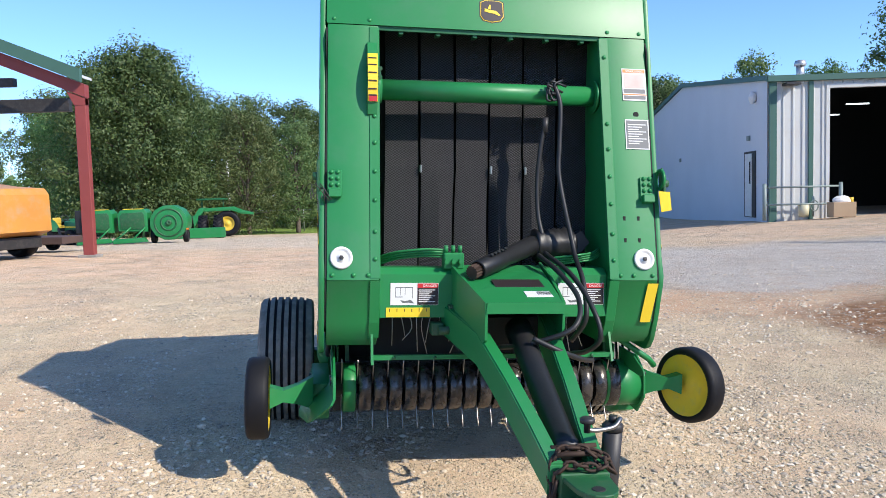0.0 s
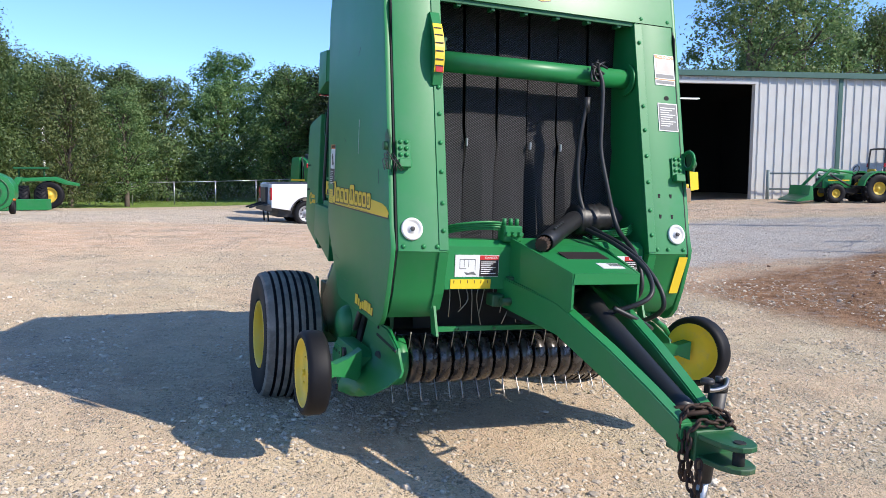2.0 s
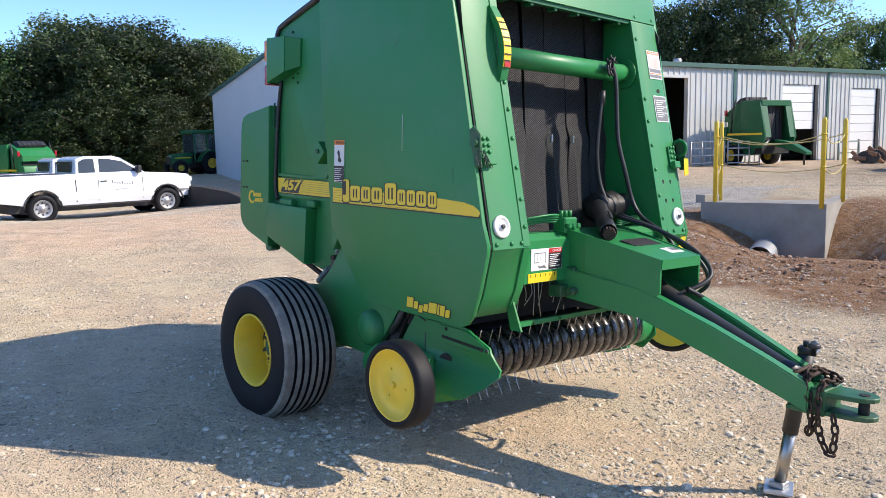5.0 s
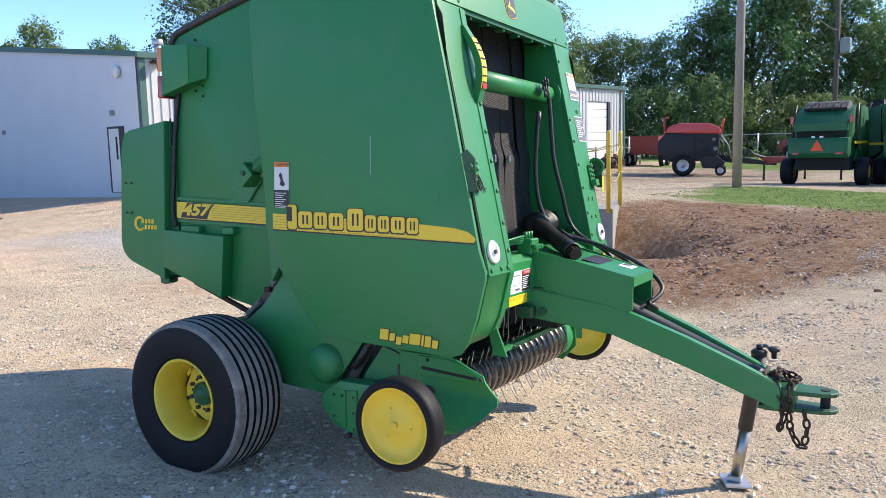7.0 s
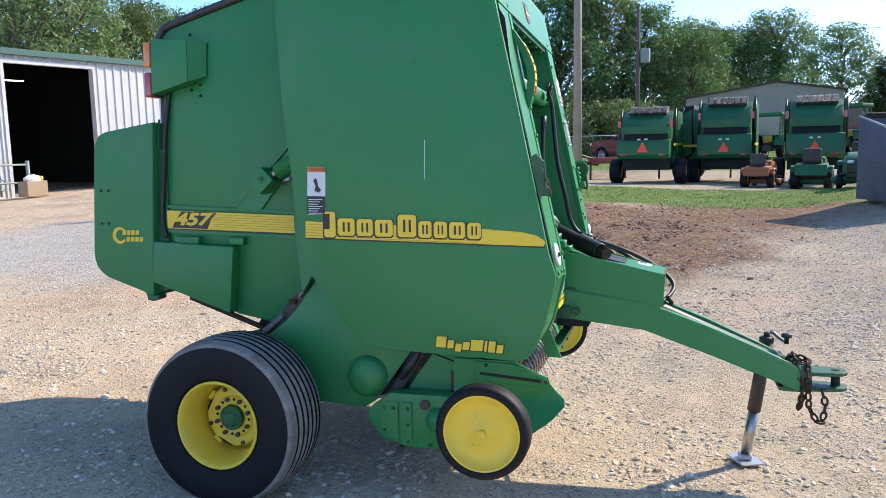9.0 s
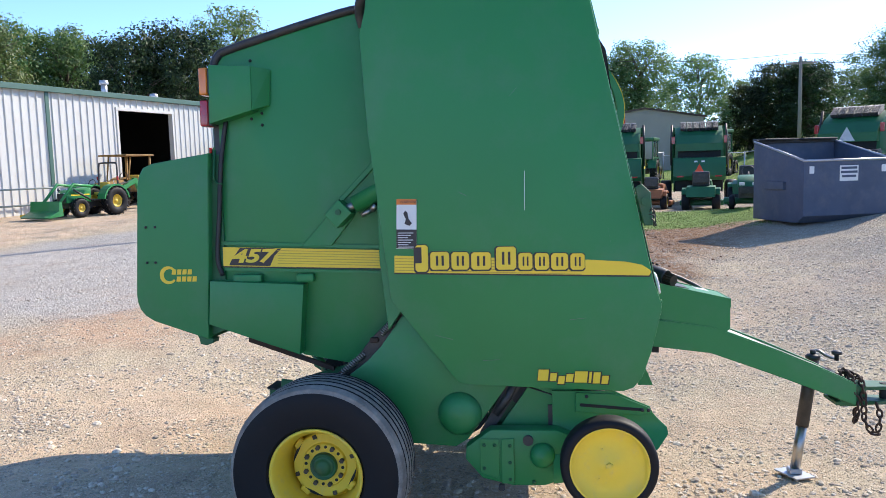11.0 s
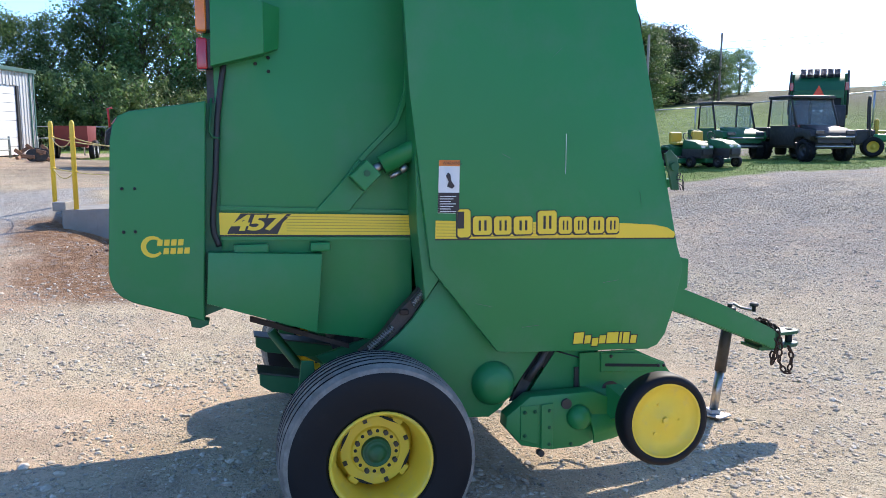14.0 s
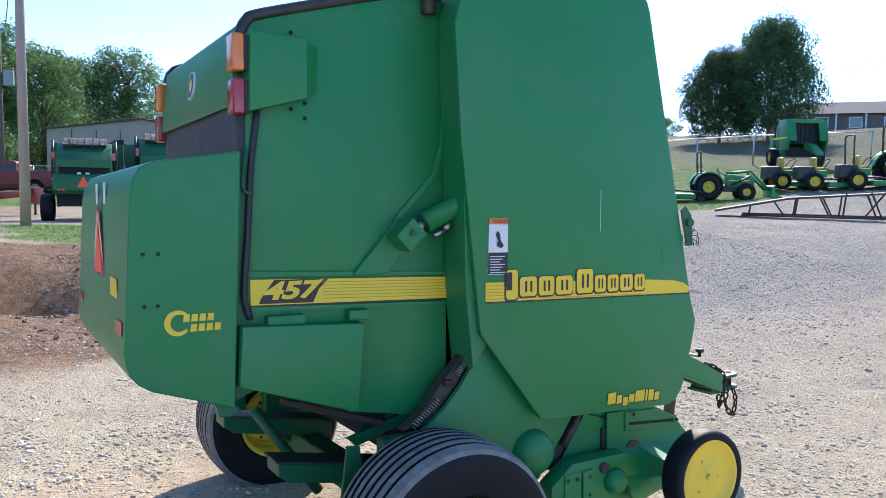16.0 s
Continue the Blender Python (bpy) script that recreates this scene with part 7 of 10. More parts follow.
part("retaining_wall", b, CONC, dock)
b = bmnew()
q = [Vector((0.05, 0.05, 0)), e1 * 0.99, e1 * 1.6 + e2, e2 * 0.99]
vs = [b.verts.new((v.x, v.y, 0.56)) for v in q] + [b.verts.new((v.x, v.y, 0.40)) for v in q]
b.faces.new(vs[:4])
b.faces.new(vs[4:][::-1])
for i in range(4):
    b.faces.new((vs[i], vs[4 + i], vs[4 + (i + 1) % 4], vs[(i + 1) % 4]))
bmesh.ops.recalc_face_normals(b, faces=b.faces[:])
part("dock_fill", b, CONC, dock)
# form joints left by the shuttering boards
for k in range(1, 4):
    b = bmnew()
    o = e2 * (k / 4)
    n2 = Vector((-e2.y, e2.x, 0)).normalized()
    obox(b, Matrix.Translation(o + n2 * 0.003 + Vector((0, 0, 0.05))) @ Matrix.Rotation(math.atan2(e2.y, e2.x), 4, "Z"), (0.018, 0.008, 1.1), 0)
    part("form_joint", b, CONC, dock)
POSTS = [(9.47, 8.22), (10.94, 8.72), (8.86, 9.82), (9.95, 10.55)]
for x, y in POSTS:
    t = thing("bollard", "slim yellow steel bollard at the concrete dock", "bollard", Matrix.Translation((x, y, 0.6)), group="yellow bollards at the dock")
    b = bmnew()
    lathe(b, [(-0.05, 0.038), (1.37, 0.038), (1.41, 0.026), (1.42, 0.0001)], Matrix.Identity(4), 14)
    part("post", b, YELP, t)
    b = bmnew()
    for z in (1.15, 0.62):
        tube(b, [(0.042 * math.cos(a), 0.042 * math.sin(a), z) for a in [k * 0.7 for k in range(10)]], 0.012, 6)
    pieces("rope_loop", b, YELP, t)
ROPE = surface("yellow_rope", (0.62, 0.50, 0.20), (0.45, 0.36, 0.14), 0.8)
for (i, j) in ((0, 1), (2, 3), (0, 2), (1, 3)):
    for z, sag in ((1.75, 0.16), (1.22, 0.14)):
        a, c = Vector((*POSTS[i], z)), Vector((*POSTS[j], z))
        if (i, j) in ((0, 2),) and z < 1.5:
            continue
        b = bmnew()
        tube(b, [a.lerp(c, k / 12) - Vector((0, 0, sag * 4 * (k / 12) * (1 - k / 12))) for k in range(13)], 0.009, 6)
        ob = part("rope", b, ROPE)
        tagged(ob, "sagging yellow rope strung between bollards", "rope", "ropes between the bollards")
t = thing("culvert_pipe", "galvanised corrugated culvert pipe end in the soil", "pipe", Matrix.Translation((8.05, 8.35, -0.16)))
b = bmnew()
prof = []
for k in range(28):
    prof.append((k * 0.04, 0.20 + 0.012 * (k % 2)))
lathe(b, prof, Matrix.Rotation(radians(30), 4, "Z") @ Matrix.Rotation(math.pi / 2, 4, "Y"), 20, caps=False)
part("pipe", b, GALV, t)
t = thing("concrete_block", "pale concrete block on the dock edge", "block", Matrix.Translation((8.95, 10.05, 0.6)))
b = bmnew()
box(b, (-0.2, -0.1, 0), (0.2, 0.1, 0.14), 0.01)
part("block", b, CONC, t)

# ---- canopy on red posts ----
REDP = surface("red_primer_steel", (0.28, 0.055, 0.045), (0.2, 0.04, 0.035), 0.55, big=2)
ROOFG = surface("green_roof_edge", (0.06, 0.14, 0.10), (0.05, 0.11, 0.08), 0.5)
can = thing("open_shed", "open steel shed with red posts and green roof edge", "shed", Matrix.Translation((-8.45, 19.0, 0.3)))
for y in (0,):
    b = bmnew()
    box(b, (-0.13, y - 0.09, -0.1), (0.13, y + 0.09, 3.78), 0.01)
    part("post", b, REDP, can)
b = bmnew()
box(b, (-0.22, -0.2, -0.1), (0.22, 0.2, 0.06), 0.01)
part("post_base", b, CONC, can)
b = bmnew()
prism(b, [(0.14, 3.777), (-7.5, 6.9), (-7.5, 7.2), (0.14, 4.077)], 1, -0.12, 0.12)
prism(b, [(0.13, 3.60), (-0.13, 3.60), (-0.3, 3.93), (0.13, 3.76)], 1, -0.1, 0.1)
part("rafter", b, REDP, can)
b = bmnew()
prism(b, [(0.12, 4.115), (-7.5, 7.22), (-7.5, 7.52), (0.12, 4.415)], 1, -0.30, -0.16)
part("roof_edge", b, ROOFG, can)
b = bmnew()
prism(b, [(0.08, 4.23), (-7.5, 7.30), (-7.5, 7.36), (0.08, 4.29)], 1, -0.16, 0.45)
part("roof_sheet", b, ROOFM, can)
for k in range(5):
    b = bmnew()
    x = -1.4 * k - 0.7
    z = 4.0 - x * 0.407
    box(b, (x - 0.06, 0.0, z - 0.12), (x + 0.06, 1.5, z + 0.08))
    part("purlin", b, BLACKM, can)
b = bmnew()
box(b, (-8, 1.3, 3.62), (-0.9, 1.5, 3.95))
box(b, (-8, 0.4, 4.15), (-1.8, 0.6, 4.35))
part("far_beam", b, BLACKM, can)

# ---- trees ----


def leaf_material(name, a, c, d):
    m = bpy.data.materials.new(name)
    m.use_nodes = True
    nt = m.node_tree
    b = nt.nodes["Principled BSDF"]
    g = nt.nodes.new("ShaderNodeNewGeometry")
    oi = nt.nodes.new("ShaderNodeObjectInfo")
    c1 = ramp(nt, g.outputs["Random Per Island"], [(0.0, a), (0.55, c), (1.0, d)])
    hv = nt.nodes.new("ShaderNodeHueSaturation")
    nt.links.new(c1, hv.inputs["Color"])
    nt.links.new(mathn(nt, "ADD", 0.47, mathn(nt, "MULTIPLY", oi.outputs["Random"], 0.05)), hv.inputs["Hue"])
    nt.links.new(mathn(nt, "ADD", 0.75, mathn(nt, "MULTIPLY", oi.outputs["Random"], 0.5)), hv.inputs["Value"])
    nt.links.new(hv.outputs[0], b.inputs["Base Color"])
    b.inputs["Roughness"].default_value = 0.55
    tr = nt.nodes.new("ShaderNodeBsdfTranslucent")
    nt.links.new(hv.outputs[0], tr.inputs[0])
    mx = nt.nodes.new("ShaderNodeMixShader")
    mx.inputs[0].default_value = 0.42
    nt.links.new(b.outputs[0], mx.inputs[1])
    nt.links.new(tr.outputs[0], mx.inputs[2])
    nt.links.new(mx.outputs[0], nt.nodes["Material Output"].inputs[0])
    return m


LEAF = leaf_material("leaf_green", (0.053, 0.117, 0.032), (0.107, 0.20, 0.058), (0.18, 0.275, 0.09))
LEAF2 = leaf_material("leaf_olive", (0.086, 0.15, 0.046), (0.15, 0.235, 0.076), (0.235, 0.30, 0.11))
# near-black leaves: the shade on these tree groups is painted in
LEAF_SHADE = leaf_material("leaf_in_shade", (0.016, 0.032, 0.010), (0.03, 0.055, 0.018), (0.075, 0.12, 0.035))
BARK = surface("bark", (0.14, 0.11, 0.085), (0.07, 0.055, 0.045), 0.9, big=3, fine=30, bumps=0.5, dist=0.02)


def tree(seed, h, w, base, clumps, per, leaf, mat, gap=0.0):
    """A tapered trunk with limbs and a crown of leaf clumps; base: the height where the crown begins."""
    r = random.Random(seed)
    root = thing("tree", "broad leafy green tree behind the yard", "tree")
    b = bmnew()
    top = Vector((r.uniform(-.3, .3), r.uniform(-.3, .3), h * 0.8))
    tube(b, spline([(0, 0, -0.3), (0.05, 0.03, h * 0.3), (r.uniform(-.2, .2), r.uniform(-.2, .2), h * 0.55), top], 4), h * 0.022, 7, r_end=h * 0.005)
    cs = []
    for k in range(clumps):
        t = (k + 0.5) / clumps
        z = base + (h - base) * (t ** 0.85)
        f = math.sqrt(max(0.06, 1 - (((z - base) / (h - base) - 0.42) / 0.62) ** 2))
        a = k * 2.399 + r.uniform(-.5, .5)
        rad = w / 2 * f * math.sqrt(r.uniform(0.15, 1.0)) * r.uniform(0.8, 1.1) * (0.92 + 0.55 * noise.noise(Vector((math.cos(a) * 1.6, math.sin(a) * 1.6, z * 0.38 + seed * 7))))
        cs.append(Vector((rad * math.cos(a), rad * math.sin(a), z + r.uniform(-.4, .4))))
        if k % 5 == 0:
            z0 = max(h * 0.15, z - rad * 0.9)
            tube(b, [(0, 0, z0), cs[-1] * 0.5 + Vector((0, 0, (z0 + z) / 4 + 0.1)), cs[-1]], h * 0.007, 5, r_end=0.015)
    part("trunk", b, BARK, root)
    verts, faces = [], []
    for c in cs:
        if r.random() < gap:
            continue
        cr = w * r.uniform(0.055, 0.145)
        for _ in range(per):
            d = Vector((r.gauss(0, 1), r.gauss(0, 1), r.gauss(0, 0.8)))
            d = d.normalized() * cr * (1.12 - 0.55 * r.random())
            p = c + d
            nrm = (d.normalized() + Vector((r.uniform(-.5, .5), r.uniform(-.5, .5), r.uniform(-.3, .6)))).normalized()
            u = nrm.orthogonal().normalized()
            u = Matrix.Rotation(r.uniform(0, 6.28), 3, nrm) @ u
            v = nrm.cross(u)
            s = leaf * r.uniform(0.6, 1.35)
            n0 = len(verts)
            verts += [p - u * s, p + u * s - v * s * 0.25, p + v * s * 0.95 + nrm * s * 0.2]
            faces.append((n0, n0 + 1, n0 + 2))
    me = bpy.data.meshes.new("crown")
    me.from_pydata(verts, [], faces)
    me.materials.append(mat)
    ob = new("crown", me)
    ob.parent = root
    return root


def plant(proto, x, y, s, turn, group="", wide=1.0, label=""):
    t = copy_thing(proto, pose(x, y, ground_z(x, y) - 0.05, 0, 0, turn) @ Matrix.Diagonal((s * wide, s * wide, s, 1)))
    if group:
        tagged(t, group=group)
    if label:
        tagged(t, label)
    return t


PROTO = [tree(1, 10, 8.0, 0.6, 240, 100, 0.10, LEAF, 0.08), tree(2, 10, 6.2, 0.6, 200, 96, 0.095, LEAF, 0.08), tree(3, 10, 5.2, 1.0, 180, 90, 0.09, LEAF2, 0.1), tree(4, 10, 7.0, 0.3, 215, 98, 0.097, LEAF2, 0.08), tree(5, 10, 6.6, 3.0, 150, 95, 0.08, LEAF2, 0.12)]
SHADED = tree(12, 10, 7.6, 0.2, 220, 130, 0.10, LEAF_SHADE)
HERO = tree(11, 10, 8.4, 0.5, 300, 260, 0.085, LEAF)
SHRUB = tree(6, 4.0, 5.0, 0.1, 60, 80, 0.095, LEAF2)
# seen against the bright sky: backlit shade is put into the leaf colour
SPECIMEN = tree(8, 10, 10.5, 1.0, 380, 170, 0.10, leaf_material("leaf_shaded", (0.03, 0.065, 0.02), (0.055, 0.11, 0.035), (0.10, 0.16, 0.055)))


def tree_row(x0, y0, x1, y1, n, h0, h1, kinds, group, depth=3.0, seed=1, wide=1.0):
    r = random.Random(seed)
    for k in range(n):
        t = (k + 0.5) / n
        x = x0 + (x1 - x0) * t + r.uniform(-1, 1)
        y = y0 + (y1 - y0) * t + r.uniform(-depth, depth)
        plant(PROTO[kinds[k % len(kinds)]], x, y, r.uniform(h0, h1) / 10, r.uniform(0, 360), group, wide)


def shrub_row(x0, y0, x1, y1, n, s0, s1, group, seed=3):
    r = random.Random(seed)
    for k in range(n):
        t = (k + 0.5) / n
        plant(SHRUB, x0 + (x1 - x0) * t + r.uniform(-1, 1), y0 + (y1 - y0) * t + r.uniform(-1, 1), r.uniform(s0, s1), r.uniform(0, 360), group, 1.0, "dense green undergrowth bush along the fence")


plant(HERO, -17.6, 47, 1.05, 20, "trees behind the far fence", 1.0)
plant(PROTO[3], -12.4, 51, 0.78, 120, "trees behind the far fence", 1.0)
plant(PROTO[2], -9.6, 53, 0.72, 60, "trees behind the far fence", 1.1)
plant(HERO, -20.8, 50, 0.93, 220, "trees behind the far fence", 1.0)
tree_row(-60, 68, 18, 66, 19, 8.0, 10.2, (1, 3, 2, 0, 4, 1), "trees behind the far fence", 2.5, 2, 1.15)
tree_row(-40, 74, 24, 72, 10, 9, 12, (2, 1, 4, 3), "trees behind the far fence", 2.5, 5, 1.2)
shrub_row(-60, 63, 16, 62, 24, 0.7, 1.2, "bushes along the far fence")
tree_row(0, 60, 8, 58, 4, 8.5, 9.5, (1, 0, 2, 0), "tall trees behind the workshop", 1.5, 7, 1.15)
plant(PROTO[0], 15.5, 56, 0.86, 70, "tall trees behind the workshop")
# trees standing in shade, which their leaf colour carries
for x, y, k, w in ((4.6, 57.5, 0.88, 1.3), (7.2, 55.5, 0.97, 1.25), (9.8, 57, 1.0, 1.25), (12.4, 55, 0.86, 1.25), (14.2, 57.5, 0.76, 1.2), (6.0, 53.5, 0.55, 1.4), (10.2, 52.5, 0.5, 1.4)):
    plant(SHADED, x, y, k, x * 57, "dark trees beside the workshop", w, "dense tree beside the workshop, shade painted into its leaves")
tree_row(16, 57, 32, 53, 4, 8.4, 9.8, (0, 2, 1, 2), "tall trees behind the workshop", 2.5, 8, 1.0)
tree_row(34, 52, 52, 48, 6, 10.5, 12.5, (1, 2, 3, 0, 1, 3), "tall trees behind the workshop", 2.5, 18, 1.0)
tree_row(50, 46, 58, 37, 4, 8.0, 9.5, (1, 3, 0, 1), "tall trees behind the workshop", 2.0, 9, 1.1)
for x, y, h, k in ((59, 36, 9.8, 1), (61.5, 33.5, 10.2, 0), (64, 30.5, 10.2, 3), (66.5, 27.5, 12.2, 1), (68.5, 24.5, 15, 0), (70, 21, 15.8, 3), (71.5, 17.5, 13.2, 1), (74, 13.5, 11.0, 0)):
    plant(PROTO[k], x, y, h / 10, x * 61, "tall trees behind the equipment row", 1.0)
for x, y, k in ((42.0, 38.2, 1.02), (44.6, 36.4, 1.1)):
    plant(SHADED, x, y, k, x * 57, "dark trees beside the workshop", 1.0, "dense tree beside the workshop, shade painted into its leaves")
for x, y, h in ((29, 45.5, 13.5), (32.6, 46, 14), (47.2, 33.4, 12.4)):
    plant(PROTO[4], x, y, h / 10, x * 40, "tall trees behind the workshop", 1.1, "tall thin-crowned tree with bare gaps")
shrub_row(17, 50, 40, 48, 6, 0.9, 1.4, "bushes behind the workshop", 4)
shrub_row(52, 42, 64, 16, 12, 0.9, 1.5, "bushes behind the equipment row", 5)
tree_row(88, 18, 92, 4, 4, 12, 13.5, (3, 2, 0, 3), "trees behind the tan building", 2, 11, 1.25)
tree_row(94, -3, 102, -26, 6, 6.0, 7.5, (3, 1, 0, 3, 1), "trees behind the tan building", 2, 12, 1.25)
plant(HERO, 53.5, -12.3, 0.69, 75, "trees beyond the road", 1.6)
for x, y, h, k in ((71.5, 1.2, 9.2, 3), (67, -26.5, 4.2, 1)):
    plant(PROTO[k], x, y, h / 10, x * 61, "trees beyond the road", 1.25)
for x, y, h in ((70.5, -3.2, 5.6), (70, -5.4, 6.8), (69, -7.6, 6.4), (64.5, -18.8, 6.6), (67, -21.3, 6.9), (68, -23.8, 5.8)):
    plant(SHADED, x, y, h / 10, x * 61, "trees beyond the road", 1.35, "dense tree beyond the road, shade painted into its leaves")
shrub_row(47, -6.5, 55, -17, 6, 0.4, 0.65, "bushes beyond the road", 6)
plant(SPECIMEN, 39.98, -34.8, 0.79, 40, "paired trees on the hillside", 0.82, "tall broad tree on the dry hillside, leaves painted as in shade")
plant(SPECIMEN, 42.1, -32.4, 0.62, 200, "paired trees on the hillside", 0.95, "lower tree grown against a taller one, leaves painted as in shade")
tree_row(124, -91, 129, -84, 2, 5.5, 6.5, (0, 3), "far trees on the hill", 1, 13, 1.3)
tree_row(75, -30, 82, -36, 2, 4, 5, (3,), "far trees on the hill", 1, 14, 1.2)
for o in PROTO + [HERO, SHADED, SHRUB, SPECIMEN]:
    for c in list(o.children):
        bpy.data.objects.remove(c)
    bpy.data.objects.remove(o)

# ---- parked machines and vehicles ----
GLASSD = surface("dark_glass", (0.03, 0.04, 0.045), (0.05, 0.06, 0.07), 0.08, bumps=0, coat=0.6)
CABGLASS, _, _bs = nodes_of("clear_cab_glass")
_bs.inputs["Base Color"].default_value = (0.80, 0.86, 0.86, 1)
_bs.inputs["Roughness"].default_value = 0.03
_bs.inputs["Transmission Weight"].default_value = 0.92
_bs.inputs["IOR"].default_value = 1.05
RIMY = surface("yellow_rim", (0.72, 0.50, 0.04), (0.55, 0.38, 0.05), 0.5, big=5)
WHITECAR = surface("white_car_paint", (0.80, 0.81, 0.82), (0.74, 0.75, 0.76), 0.25, bumps=0, coat=0.7)
SILVER = surface("silver_rim", (0.55, 0.55, 0.56), (0.4, 0.4, 0.4), 0.35, metal=0.7)
REDM = surface("red_machine_paint", (0.60, 0.05, 0.042), (0.48, 0.042, 0.038), 0.35, coat=0.3)
MAROON = surface("faded_maroon", (0.22, 0.035, 0.035), (0.14, 0.03, 0.03), 0.5)
ORANGEM = surface("orange_yellow_paint", (0.62, 0.28, 0.05), (0.5, 0.22, 0.05), 0.45, dust=(0.45, 0.33, 0.2))
BLUEG = surface("blue_grey_steel", (0.075, 0.095, 0.145), (0.05, 0.065, 0.10), 0.55, big=2.5, fine=25, amount=0.7, dust=(0.13, 0.13, 0.15))
SEATY = surface("yellow_seat", (0.52, 0.36, 0.03), (0.6, 0.4, 0.06), 0.5)
TANW = surface("tan_sheet_metal", (0.36, 0.31, 0.25), (0.30, 0.26, 0.21), 0.6, big=0.5)
BRICKW = surface("brown_brick_far", (0.20, 0.15, 0.13), (0.15, 0.11, 0.10), 0.8, big=1)
SHING = surface("dark_shingles", (0.09, 0.09, 0.10), (0.06, 0.06, 0.07), 0.9, big=2)
SEMI = surface("brown_frame_steel", (0.10, 0.06, 0.045), (0.06, 0.04, 0.035), 0.7)


def pbox(name, parent, lo, hi, mat, bevel=0.02, seg=2, label=""):
    b = bmnew()
    box(b, lo, hi, bevel, seg)
    return part(name, b, mat, parent, label)


def pprism(name, parent, poly, axis, a, c, mat, bevel=0.01, label=""):
    b = bmnew()
    prism(b, poly, axis, a, c, bevel, 2)
    return soft(part(name, b, mat, parent, label))


def wheel(parent, c, r, w, rim=RIMY, lug=False, rim_r=0.55, axis="X", turn=0.0):
    m = Matrix.Translation(c) @ Matrix.Rotation(turn, 4, "Z") @ Matrix.Rotation(math.pi / 2, 4, "Y" if axis == "X" else "X")
    rr = r * rim_r
    b = bmnew()
    lathe(b, [(-w * 0.35, rr), (-w * 0.5, rr * 1.1), (-w * 0.5, r * 0.85), (-w * 0.4, r * 0.98), (0, r), (w * 0.4, r * 0.98), (w * 0.5, r * 0.85), (w * 0.5, rr * 1.1), (w * 0.35, rr)], m, 26, caps=False)
    if lug:
        for k in range(18):
            for s in (-1, 1):
                a = 2 * math.pi * (k + (0.5 if s > 0 else 0)) / 18
                mm = m @ Matrix.Rotation(a, 4, "Z") @ Matrix.Translation((r * 1.0, 0, s * w * 0.24)) @ Matrix.Rotation(s * 0.7, 4, "X")
                obox(b, mm, (r * 0.10, r * 0.09, w * 0.55))
    wh = part("wheel", b, RUBBER, parent)
    b = bmnew()
    lathe(b, [(w * 0.36, rr * 1.02), (w * 0.40, rr * 0.96), (w * 0.15, rr * 0.8), (w * 0.12, rr * 0.35), (w * 0.26, rr * 0.28), (w * 0.28, 0.001)], m, 20, caps=False)
    lathe(b, [(-w * 0.36, rr * 1.02), (-w * 0.40, rr * 0.96), (-w * 0.15, rr * 0.8), (-w * 0.12, rr * 0.35), (-w * 0.26, rr * 0.28), (-w * 0.28, 0.001)], m, 20, caps=False)
    part("rim", b, rim, wh)
    return wh


DULLOR = surface("dull_orange_paint", (0.34, 0.11, 0.03), (0.2, 0.07, 0.03), 0.6, big=5)
OLDYEL = surface("old_rusty_yellow", (0.30, 0.17, 0.035), (0.14, 0.075, 0.03), 0.7, big=4, fine=30, amount=0.8)


def on_ground(x, y, turn, dz=0.0):
    return pose(x, y, ground_z(x, y) + dz, 0, 0, turn)


